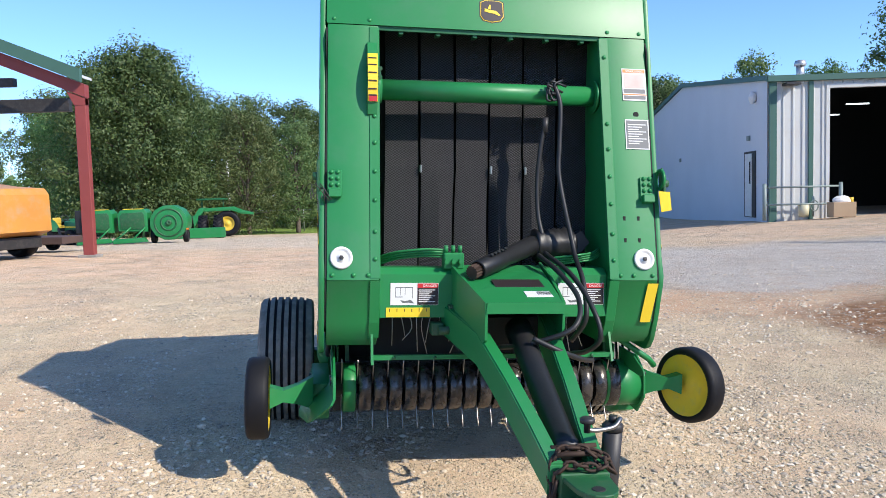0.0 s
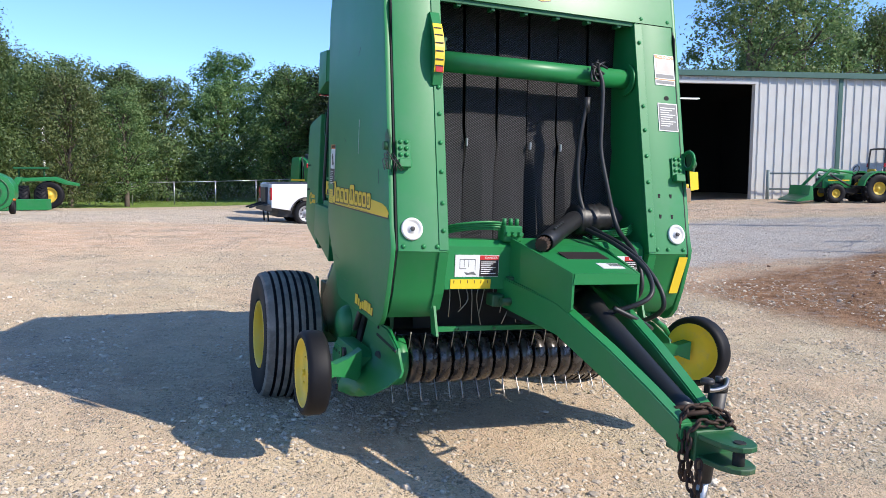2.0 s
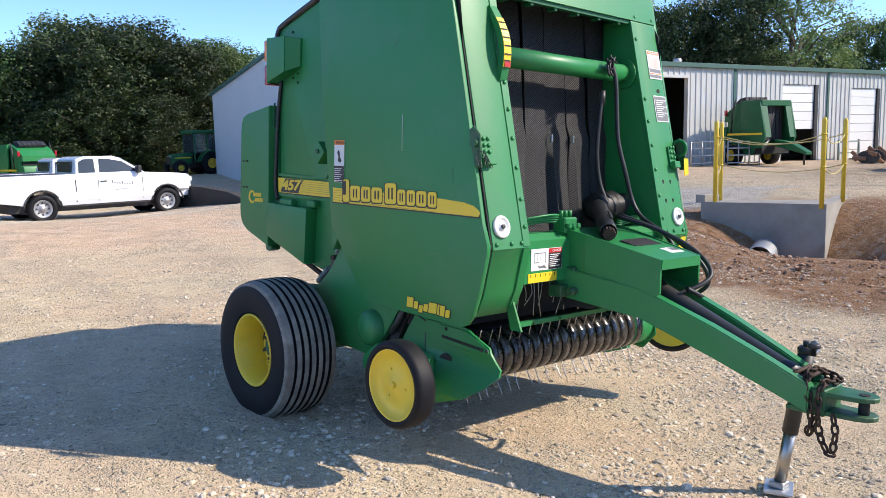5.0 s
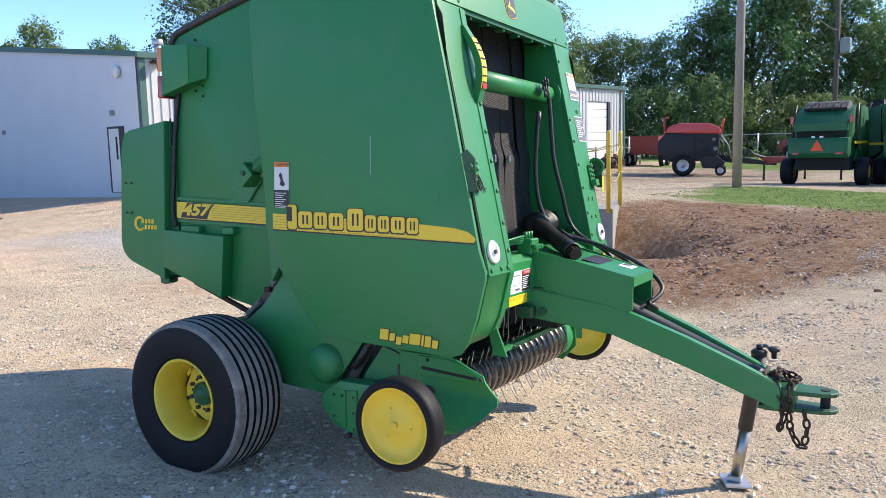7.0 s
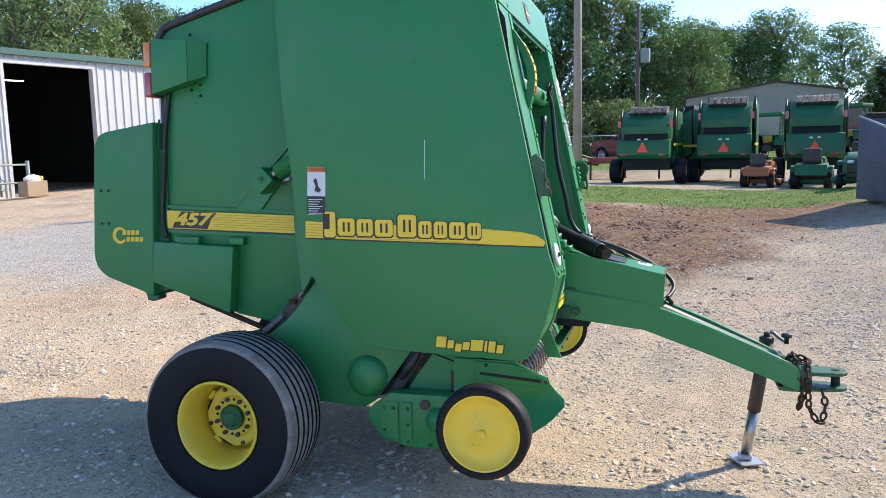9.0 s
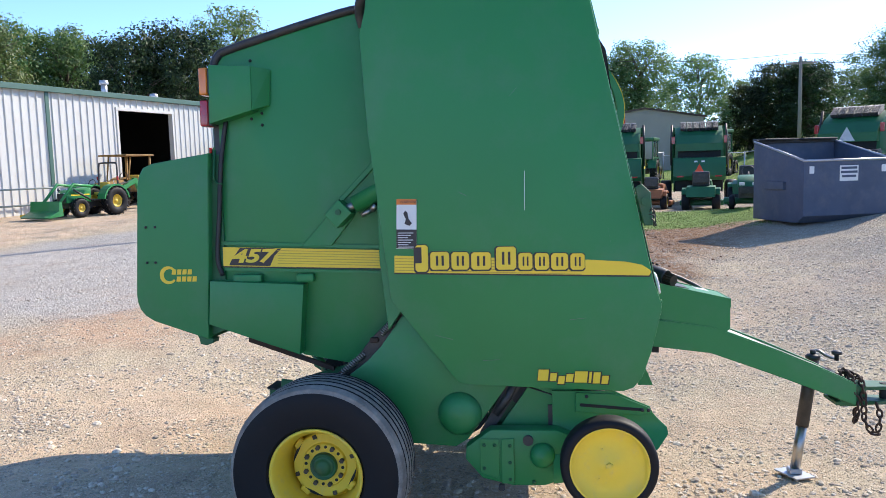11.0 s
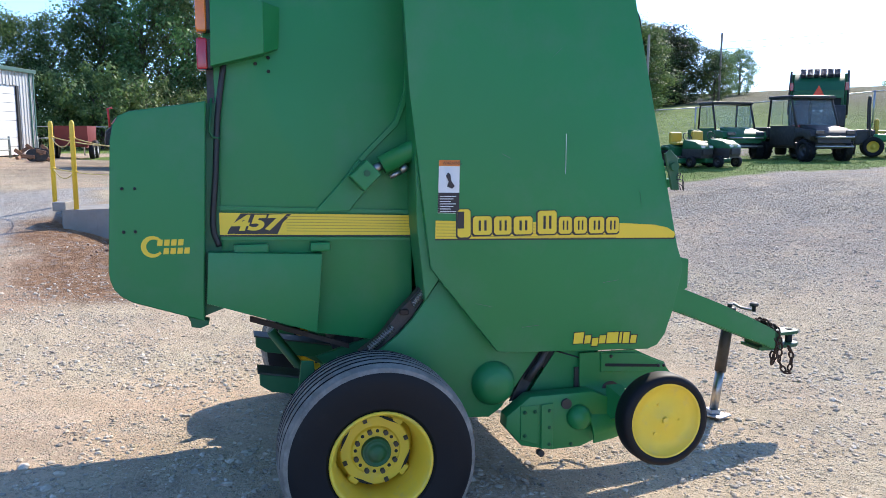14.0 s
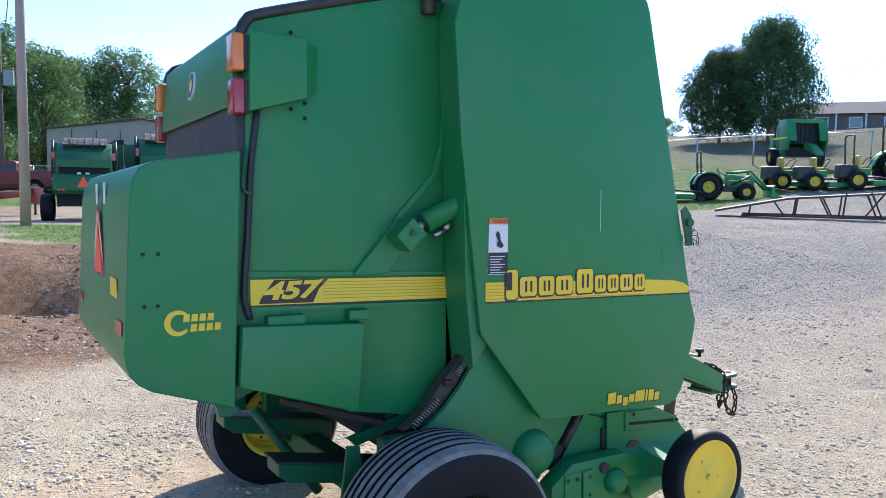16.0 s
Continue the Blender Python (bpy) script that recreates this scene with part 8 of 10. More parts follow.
def parked_baler(x, y, turn, label, body=None, tall=2.55, name="parked_baler", group="parked balers", high=None):
    """A baler seen from afar: forward is -y."""
    body = body or GREEN_DK
    k = tall / 2.55
    boxm = BLACKM if high else body
    t = thing(name, label, "baler", on_ground(x, y, turn), group)
    for s in (-1, 1):
        pprism("side_panel", t, [(-1.15, 2.45 * k), (-1.45, 1.15), (-1.3, 0.7), (-0.6, 0.68), (-0.3, 1.05), (-0.2, 1.9), (-0.2, 2.5 * k)], 0, *sorted((s * 0.78, s * 0.86)), body)
        wheel(t, (s * 1.02, 0, 0.40), 0.41, 0.36)
        pprism("lower_plate", t, [(-0.3, 1.05), (0.0, 0.7), (-0.2, 0.4), (-0.8, 0.4), (-0.9, 0.7)], 0, *sorted((s * 0.74, s * 0.78)), body)
        pbox("lamp", t, (s * 0.80 - 0.05, 0.62, 1.95 * k), (s * 0.80 + 0.05, 0.70, 2.18 * k), RED_L, 0.01)
        b = bmnew()
        tube(b, [(s * 0.84, 0.1, 2.56 * k), (s * 0.86, 0.25, 2.1 * k), (s * 0.86, 0.3, 1.3)], 0.035, 8)
        part("lift_cylinder", b, BLACKM, t)
        b = bmnew()
        prism(b, [(-1.15, 2.45 * k), (-1.45, 1.1), (-1.35, 1.1), (-1.05, 2.45 * k)], 0, *sorted((s * 0.50, s * 0.78)))
        part("front_column", b, body, t)
    pprism("rear_gate", t, [(0.6, 1.0), (0.62, 2.05 * k), (0.35, 2.3 * k), (-0.15, 2.5 * k), (-0.2, 1.0), (0.1, 0.8)], 0, -0.74, 0.74, body, 0.02)
    pprism("rear_hood", t, [(0.55, 2.2 * k), (0.82, 1.95 * k), (0.82, 1.72 * k), (0.6, 1.72 * k)], 0, -0.72, 0.72, body, 0.02)
    # near-black strip as the shade in the gap under the hood
    pbox("rear_opening", t, (-0.66, 0.62, 1.45 * k), (0.66, 0.68, 1.75 * k), SHADE_IN, 0.0)
    pprism("wrap_box", t, [(0.62, 1.52 * k), (1.0, 1.50 * k), (1.06, 1.40 * k), (1.06, 0.95), (0.95, 0.82), (0.62, 0.85)], 0, -0.80, 0.80, boxm, 0.02)
    b = bmnew()
    if high:
        prism(b, [(-0.2, 1.74 * k), (0.2, 1.74 * k), (0.0, 2.10 * k)], 1, 0.825, 0.835)
    else:
        prism(b, [(-0.17, 1.02), (0.17, 1.02), (0.0, 1.34)], 1, 1.062, 1.07)
    part("warning_triangle", b, high or SMV_O, t)
    for s in (-1, 1):
        pbox("reflector", t, (s * 0.58 - 0.1, 1.06, 0.92), (s * 0.58 + 0.1, 1.066, 0.97), RED_L, 0)
        pbox("sticker", t, (s * 0.11 - 0.05, 1.062, 1.39), (s * 0.11 + 0.05, 1.068, 1.44), DECAL_W, 0)
    for i in range(6):
        pbox("belt", t, (-0.60 + i * 0.2, -1.0, 1.0), (-0.43 + i * 0.2, -0.97, 2.35 * k), BELT, 0)
        b = bmnew()
        prism(b, [(-0.2, 2.50 * k), (0.30, 2.36 * k), (0.36, 2.44 * k), (0.1, 2.62 * k), (-0.2, 2.66 * k)], 0, -0.60 + i * 0.2, -0.43 + i * 0.2)
        part("belt", b, BELT, t)
    pbox("front_hood", t, (-0.78, -1.2, 2.28 * k), (0.78, -0.2, 2.5 * k), body)
    # plain near-black block: the shade beneath the body is in its colour
    pbox("underside", t, (-0.74, -1.2, 0.45), (0.74, 0.5, 0.8), SHADE_IN)
    pprism("tongue", t, [(-1.3, 1.0), (-2.0, 0.9), (-2.8, 0.52), (-2.8, 0.42), (-1.3, 0.75)], 0, -0.16, 0.16, body)
    b = bmnew()
    cyl(b, (0.1, -2.5, 0.02), (0.1, -2.5, 0.6), 0.035, seg=10)
    part("parking_jack", b, BLACKM, t)
    for s in (-1, 1):
        b = bmnew()
        box(b, (min(s * 0.862, s * 0.866), -1.3, 1.2), (max(s * 0.862, s * 0.866), 0.5, 1.28))
        part("stripe", b, DECAL_Y, t)
    return t


def tractor(x, y, turn, label, k=1.0, cab=False, loader=False, backhoe=False, body=GREEN, rops=True, name="tractor", group="", cabmat=None):
    """A farm tractor facing -y; k scales a compact one of 2.9 m."""
    t = thing(name, label, "tractor", on_ground(x, y, turn) @ Matrix.Scale(k, 4), group)
    for s in (-1, 1):
        wheel(t, (s * 0.62, 0.55, 0.55), 0.55, 0.36, lug=True, rim_r=0.45)
        wheel(t, (s * 0.52, -1.05, 0.36), 0.36, 0.24, lug=True, rim_r=0.45)
        b = bmnew()
        pts = [(0.55 + 0.66 * math.cos(a), 0.55 + 0.66 * math.sin(a)) for a in [math.pi * (0.05 + 0.9 * i / 9) for i in range(10)]]
        prism(b, pts + [(0.55 + 0.60 * math.cos(a), 0.55 + 0.60 * math.sin(a)) for a in [math.pi * (0.95 - 0.9 * i / 9) for i in range(10)]], 0, *sorted((s * 0.40, s * 0.78)))
        part("fender", b, body, t)
    pprism("hood", t, [(-0.25, 0.55), (-0.25, 1.12), (-1.25, 1.02), (-1.38, 0.92), (-1.40, 0.55)], 0, -0.27, 0.27, body, 0.05)
    pbox("grille", t, (-0.22, -1.42, 0.58), (0.22, -1.39, 0.92), BLACKM)
    for s in (-1, 1):
        pbox("headlight", t, (s * 0.16 - 0.06, -1.41, 0.85), (s * 0.16 + 0.06, -1.37, 0.93), WHITEP, 0.01)
        b = bmnew()
        box(b, (min(s * 0.272, s * 0.276), -1.2, 0.82), (max(s * 0.272, s * 0.276), -0.35, 0.87))
        part("stripe", b, DECAL_Y, t)
    pbox("chassis", t, (-0.2, -1.3, 0.35), (0.2, 0.9, 0.62), BLACKM)
    pbox("deck", t, (-0.45, -0.3, 0.58), (0.45, 0.35, 0.64), BLACKM)
    pbox("seat", t, (-0.22, 0.30, 0.78), (0.22, 0.70, 0.90), SEATY, 0.04)
    pbox("seat_back", t, (-0.22, 0.64, 0.85), (0.22, 0.76, 1.28), SEATY, 0.05)
    b = bmnew()
    tube(b, [(0.0, -0.25, 1.05), (0.0, 0.05, 1.22)], 0.02, 8)
    tube(b, [(0.19 * math.cos(a), 0.06 + 0.06 * math.sin(a), 1.23 + 0.17 * math.sin(a)) for a in [i * 0.55 for i in range(13)]], 0.016, 6)
    part("steering_wheel", b, BLACKM, t)
    if cab:
        for s in (-1, 1):
            pbox("cab_window", t, (min(s * 0.60, s * 0.57), -0.28, 1.05), (max(s * 0.60, s * 0.57), 0.95, 2.0), CABGLASS, 0.01)
            for yy in (-0.3, 0.4, 0.95):
                pbox("cab_post", t, (s * 0.60 - 0.03, yy - 0.03, 0.7), (s * 0.60 + 0.03, yy + 0.03, 2.05), body, 0.01)
        pbox("cab_window", t, (-0.57, -0.33, 1.1), (0.57, -0.30, 2.0), GLASSD, 0.01)
        pbox("cab_window", t, (-0.57, 0.95, 1.1), (0.57, 0.98, 2.0), GLASSD, 0.01)
        pbox("cab_roof", t, (-0.68, -0.42, 2.03), (0.68, 1.05, 2.2), cabmat or body, 0.05)
    elif rops:
        b = bmnew()
        tube(b, spline([(-0.5, 0.85, 0.6), (-0.5, 0.88, 1.5), (-0.47, 0.9, 1.95), (-0.36, 0.9, 2.03), (0.36, 0.9, 2.03), (0.47, 0.9, 1.95), (0.5, 0.88, 1.5), (0.5, 0.85, 0.6)], 4), 0.035, 8)
        part("roll_bar", b, BLACKM, t)
        for s in (-1, 1):
            pbox("lamp", t, (s * 0.53 - 0.03, 0.82, 1.35), (s * 0.53 + 0.03, 0.88, 1.5), RED_L, 0.01)
    if loader:
        for s in (-1, 1):
            b = bmnew()
            tube(b, [(s * 0.42, -0.35, 1.15), (s * 0.42, -1.2, 1.25), (s * 0.42, -2.0, 0.45)], 0.06, 6)
            part("loader_arm", b, body, t)
            b = bmnew()
            tube(b, [(s * 0.42, -0.45, 0.65), (s * 0.42, -1.2, 1.05)], 0.04, 8)
            part("loader_cylinder", b, BLACKM, t)
        pprism("bucket", t, [(-2.0, 0.12), (-2.05, 0.62), (-2.15, 0.66), (-2.2, 0.3), (-2.65, 0.1), (-2.6, 0.06)], 0, -0.75, 0.75, body, 0.01)
    if backhoe:
        pbox("backhoe_frame", t, (-0.4, 1.0, 0.3), (0.4, 1.25, 0.9), body)
        b = bmnew()
        prism(b, [(1.2, 0.7), (1.25, 0.95), (2.0, 1.30), (2.25, 1.38), (2.3, 1.2), (2.0, 1.1)], 0, -0.09, 0.09, 0.01)
        part("boom", b, body, t)
        b = bmnew()
        prism(b, [(2.15, 1.42), (2.35, 1.40), (2.75, 0.55), (2.65, 0.5)], 0, -0.07, 0.07, 0.01)
        part("dipper", b, body, t)
        pprism("dig_bucket", t, [(2.5, 0.10), (2.85, 0.2), (2.82, 0.55), (2.6, 0.5)], 0, -0.2, 0.2, BLACKM)
        b = bmnew()
        for i in range(4):
            tube(b, spline([(-0.1 + 0.06 * i, 1.2, 0.8), (-0.1 + 0.06 * i, 1.4, 1.15), (-0.06 + 0.04 * i, 1.9, 1.25)], 4), 0.015, 6)
        part("hoses", b, HOSE, t)
        for s in (-1, 1):
            b = bmnew()
            tube(b, [(s * 0.15, 1.1, 0.9), (s * 0.2, 0.95, 1.35)], 0.015, 6)
            part("lever", b, STEEL, t)
    return t


def mower(x, y, turn, label, body=GREEN, seat=SEATY, k=1.0, group="parked mowers", hub=RIMY):
    """A riding mower facing -y."""
    t = thing("riding_mower", label, "mower", on_ground(x, y, turn) @ Matrix.Scale(k, 4), group)
    for s in (-1, 1):
        wheel(t, (s * 0.42, 0.45, 0.27), 0.27, 0.22, hub)
        wheel(t, (s * 0.40, -0.75, 0.18), 0.18, 0.14, hub)
        b = bmnew()
        prism(b, [(0.20, 0.55), (0.24, 0.62), (0.42, 0.66), (0.62, 0.62), (0.72, 0.48), (0.68, 0.46), (0.58, 0.57), (0.42, 0.60), (0.27, 0.56)], 0, *sorted((s * 0.31, s * 0.53)), 0.01, 1)
        part("rear_fender", b, body, t)
    pprism("hood", t, [(-0.15, 0.58), (-0.15, 0.84), (-0.25, 0.88), (-0.75, 0.82), (-0.98, 0.70), (-1.05, 0.58)], 0, -0.27, 0.27, body, 0.06)
    pprism("engine_cover", t, [(-0.12, 0.28), (-0.12, 0.60), (-1.03, 0.60), (-1.0, 0.30)], 0, -0.24, 0.24, BLACKM, 0.02)
    pbox("footboard", t, (-0.42, -0.25, 0.30), (0.42, 0.25, 0.345), BLACKM, 0.01)
    pbox("grille", t, (-0.2, -1.07, 0.4), (0.2, -1.04, 0.6), BLACKM)
    for s in (-1, 1):
        pbox("headlight", t, (s * 0.16 - 0.07, -1.03, 0.62), (s * 0.16 + 0.07, -0.96, 0.70), WHITEP, 0.02)
    pprism("rear_body", t, [(0.1, 0.35), (0.1, 0.62), (0.35, 0.72), (0.75, 0.68), (0.85, 0.4)], 0, -0.40, 0.40, body, 0.04)
    pbox("deck", t, (-0.62, -0.45, 0.12), (0.62, 0.2, 0.28), body, 0.05)
    pbox("seat", t, (-0.24, 0.12, 0.70), (0.24, 0.55, 0.80), seat, 0.04)
    pbox("seat_back", t, (-0.24, 0.48, 0.75), (0.24, 0.60, 1.12), seat, 0.06)
    b = bmnew()
    tube(b, [(0.0, -0.25, 0.8), (0.0, -0.05, 0.95)], 0.02, 6)
    tube(b, [(0.17 * math.cos(a), -0.05 + 0.05 * math.sin(a), 0.96 + 0.14 * math.sin(a)) for a in [i * 0.6 for i in range(12)]], 0.015, 6)
    part("steering_wheel", b, BLACKM, t)
    return t


def zero_turn(x, y, turn, label, group="parked mowers", bar=True):
    t = thing("zero_turn_mower", label, "mower", on_ground(x, y, turn), group)
    for s in (-1, 1):
        wheel(t, (s * 0.5, 0.5, 0.3), 0.30, 0.24)
        wheel(t, (s * 0.38, -0.95, 0.15), 0.15, 0.12, BLACKM)
        b = bmnew()
        tube(b, spline([(s * 0.3, 0.25, 0.6), (s * 0.32, 0.0, 1.0), (s * 0.1, -0.12, 1.08)], 4), 0.018, 6)
        part("lever", b, BLACKM, t)
        b = bmnew()
        tube(b, [(s * 0.3, 0.0, 0.4), (s * 0.36, -0.95, 0.36), (s * 0.38, -0.95, 0.2)], 0.03, 6)
        part("frame_tube", b, BLACKM, t)
    pbox("deck", t, (-0.7, -0.75, 0.12), (0.7, 0.1, 0.3), GREEN, 0.05)
    pbox("engine", t, (-0.3, 0.45, 0.35), (0.3, 1.0, 0.8), BLACKM, 0.05)
    pbox("tank", t, (-0.55, 0.1, 0.45), (0.55, 0.5, 0.68), GREEN, 0.06)
    pbox("seat", t, (-0.26, 0.0, 0.66), (0.26, 0.45, 0.78), SEATY, 0.04)
    pbox("seat_back", t, (-0.26, 0.36, 0.72), (0.26, 0.48, 1.12), SEATY, 0.06)
    if bar:
        b = bmnew()
        tube(b, spline([(-0.42, 0.6, 0.5), (-0.42, 0.65, 1.5), (-0.36, 0.65, 1.75), (0.36, 0.65, 1.75), (0.42, 0.65, 1.5), (0.42, 0.6, 0.5)], 4), 0.03, 8)
        part("roll_bar", b, BLACKM, t)
    return t


def utility_vehicle(x, y, turn, label, body=BLACKM, k=1.0):
    """A cabbed side-by-side facing -y."""
    t = thing("utility_vehicle", label, "utility vehicle", on_ground(x, y, turn) @ Matrix.Scale(k, 4), "parked utility vehicles")
    for s in (-1, 1):
        for yy in (-1.05, 1.05):
            wheel(t, (s * 0.62, yy, 0.33), 0.33, 0.26, BLACKM, lug=True)
        for ya, yb in (((-0.62), 0.02), (0.10, 0.60)):
            pprism("side_window", t, [(ya, 1.08), (yb, 1.08), (yb, 1.78), (ya + (0.30 if ya < 0 else 0), 1.78)], 0, *sorted((s * 0.715, s * 0.70)), CABGLASS, 0)
        pprism("door", t, [(-0.60, 0.45), (0.60, 0.45), (0.62, 1.05), (-0.62, 1.05)], 0, *sorted((s * 0.66, s * 0.72)), body, 0.02)
        b = bmnew()
        tube(b, [(s * 0.70, -0.68, 1.0), (s * 0.68, -0.32, 1.85), (s * 0.68, 0.70, 1.86), (s * 0.70, 0.74, 1.0)], 0.035, 8)
        part("cab_post", b, BLACKM, t)
        pbox("headlight", t, (s * 0.5 - 0.14, -1.50, 0.80), (s * 0.5 + 0.14, -1.44, 0.92), GLASSD, 0.02)
        pprism("fender", t, [(-1.45, 0.75), (-1.35, 0.92), (-0.7, 0.98), (-0.62, 0.6), (-0.75, 0.7), (-1.05, 0.74), (-1.35, 0.62)], 0, *sorted((s * 0.45, s * 0.76)), body, 0.02)
    pprism("hood", t, [(-1.48, 0.55), (-1.46, 0.85), (-1.3, 0.98), (-0.66, 1.08), (-0.66, 0.5)], 0, -0.55, 0.55, body, 0.05)
    b = bmnew()
    prism(b, [(-0.66, 1.06), (-0.34, 1.82), (-0.31, 1.82), (-0.62, 1.06)], 0, -0.66, 0.66)
    part("windscreen", b, CABGLASS, t)
    pbox("roof", t, (-0.74, -0.42, 1.86), (0.74, 0.76, 1.95), BLACKM, 0.03)
    pbox("cargo_bed", t, (-0.72, 0.78, 0.65), (0.72, 1.65, 1.0), body, 0.03)
    b = bmnew()
    for z in (0.45, 0.72):
        tube(b, spline([(-0.6, -1.45, z), (-0.45, -1.62, z), (0.45, -1.62, z), (0.6, -1.45, z)], 4), 0.03, 8)
    part("bumper_bar", b, STEEL, t)
    pbox("floor", t, (-0.6, -1.3, 0.38), (0.6, 1.4, 0.55), BLACKM)
    return t


def pickup_truck(x, y, turn, label, name="pickup_truck", paint=WHITECAR, group=""):
    """An extended-cab pickup facing -y, 5.7 m long."""
    t = thing(name, label, "truck", on_ground(x, y, turn), group)
    arch = lambda c: [(c + 0.50 * math.cos(a), 0.40 + 0.50 * math.sin(a)) for a in [math.pi * (0.06 + 0.88 * i / 10) for i in range(11)]]
    b = bmnew()
    prism(b, [(0.98, 1.36), (3.05, 1.36), (3.08, 0.62), (2.5, 0.52)] + arch(1.95) + [(1.4, 0.46), (-1.22, 0.46)] + arch(-1.75) + [(-2.28, 0.5), (-2.52, 0.55), (-2.62, 0.75), (-2.62, 1.12), (-2.55, 1.22), (-2.2, 1.27), (-1.15, 1.34)], 0, -0.98, 0.98)
    bmesh.ops.bisect_plane(b, geom=b.verts[:] + b.edges[:] + b.faces[:], plane_co=(0, -2.1, 0), plane_no=(0, 1, 0))
    bmesh.ops.bisect_plane(b, geom=b.verts[:] + b.edges[:] + b.faces[:], plane_co=(0, 0, 1.02), plane_no=(0, 0, 1))
    for v in b.verts:
        if v.co.y < -2.15:
            v.co.x *= 0.86
        if v.co.z > 1.2:
            v.co.x *= 0.955
        elif v.co.z < 0.6:
            v.co.x *= 0.97
    bmesh.ops.bevel(b, geom=[e for e in b.edges if e.calc_face_angle(0) > 0.5], offset=0.03, segments=3, profile=0.5, affect="EDGES", clamp_overlap=True)
    part("body", b, paint, t)
    b = bmnew()
    prism(b, [(-1.18, 1.30), (-0.40, 1.80), (-0.18, 1.86), (0.70, 1.86), (0.90, 1.79), (0.98, 1.30)], 0, -0.90, 0.90)
    for v in b.verts:
        if v.co.z > 1.5:
            v.co.x *= 0.82
    bmesh.ops.bevel(b, geom=b.edges[:], offset=0.035, segments=3, profile=0.5, affect="EDGES", clamp_overlap=True)
    part("cab", b, paint, t)
    sx = lambda z: 0.90 - 0.162 * (z - 1.30) / 0.5
    for s in (-1, 1):
        for poly in ([(-0.92, 1.38), (-0.36, 1.74), (-0.20, 1.78), (0.24, 1.78), (0.28, 1.38)], [(0.40, 1.38), (0.38, 1.78), (0.68, 1.78), (0.84, 1.70), (0.88, 1.38)]):
            b = bmnew()
            vo = [b.verts.new((s * (sx(z) + 0.006), yy, z)) for yy, z in poly]
            vi = [b.verts.new((s * (sx(z) - 0.02), yy, z)) for yy, z in poly]
            b.faces.new(vo)
            b.faces.new(vi[::-1])
            for i in range(len(poly)):
                k2 = (i + 1) % len(poly)
                b.faces.new((vo[i], vi[i], vi[k2], vo[k2]))
            bmesh.ops.recalc_face_normals(b, faces=b.faces[:])
            part("side_window", b, GLASSD, t)
        for yy in (-1.75, 1.95):
            wh = wheel(t, (s * 0.85, yy, 0.41), 0.41, 0.26, STEELR, rim_r=0.62)
            for k2 in range(8):
                a = k2 * math.pi / 4
                b = bmnew()
                cyl(b, (s * (0.85 + 0.050), yy + 0.165 * math.cos(a), 0.41 + 0.165 * math.sin(a)), (s * (0.85 + 0.062), yy + 0.165 * math.cos(a), 0.41 + 0.165 * math.sin(a)), 0.028, seg=10)
                part("wheel_slot", b, BLACKM, wh)
            b = bmnew()
            lathe(b, [(0, 0.53), (0.025, 0.53), (0.025, 0.485), (0, 0.485)], Matrix.Translation((s * 0.962, yy, 0.42)) @ Matrix.Rotation(s * math.pi / 2, 4, "Y"), 30, closed=True)
            bmesh.ops.bisect_plane(b, geom=b.verts[:] + b.edges[:] + b.faces[:], plane_co=(0, 0, 0.46), plane_no=(0, 0, -1), clear_outer=True)
            part("wheel_arch", b, BLACKM, t)
        pbox("mirror", t, (s * 1.0 - 0.11, -0.92, 1.33), (s * 1.0 + 0.11, -0.80, 1.55), BLACKM, 0.03)
        pbox("tail_lamp", t, (s * 0.90 - 0.08, 3.04, 0.85), (s * 0.90 + 0.085, 3.10, 1.25), RED_L, 0.02)
        pbox("headlamp", t, (s * 0.70 - 0.16, -2.66, 0.98), (s * 0.70 + 0.15, -2.5, 1.14), WHITEP, 0.03)
        pbox("door_handle", t, (min(s * 0.982, s * 1.0), 0.12, 1.10), (max(s * 0.982, s * 1.0), 0.30, 1.135), BLACKM, 0)
        for yy in (0.36, -0.98):
            pbox("door_seam", t, (min(s * 0.976, s * 0.983), yy, 0.55), (max(s * 0.976, s * 0.983), yy + 0.012, 1.19), BLACKM, 0)
        pbox("bed_seam", t, (min(s * 0.976, s * 0.983), 1.0, 0.55), (max(s * 0.976, s * 0.983), 1.03, 1.19), BLACKM, 0)
        pbox("sill_strip", t, (min(s * 0.93, s * 0.955), -1.2, 0.42), (max(s * 0.93, s * 0.955), 1.38, 0.47), BLACKM, 0)
        b = bmnew()
        for k2 in range(9):
            box(b, (min(s * 0.98, s * 0.984), -0.66 + k2 * 0.075, 0.98 + 0.008 * k2), (max(s * 0.98, s * 0.984), -0.63 + k2 * 0.075, 1.02 + 0.008 * k2 + 0.05 * (k2 % 4 == 0)))
        pieces("writing_bar", b, DECAL_G, t)
        b = bmnew()
        for k2 in range(8):
            box(b, (min(s * 0.98, s * 0.984), -0.5 + k2 * 0.05, 0.84), (max(s * 0.98, s * 0.984), -0.475 + k2 * 0.05, 0.87))
        pieces("writing_bar", b, DECAL_G, t)
    b = bmnew()
    prism(b, [(-1.12, 1.345), (-0.42, 1.795), (-0.45, 1.815), (-1.15, 1.365)], 0, -0.70, 0.70)
    part("windscreen", b, GLASSD, t)
    pbox("rear_window", t, (-0.56, 0.93, 1.40), (0.56, 0.985, 1.72), GLASSD, 0)
    pbox("bed_inside", t, (-0.80, 1.1, 1.26), (0.80, 2.98, 1.368), BLACKM, 0)
    pbox("bumper", t, (-0.95, 3.05, 0.5), (0.95, 3.22, 0.72), BLACKM, 0.04)
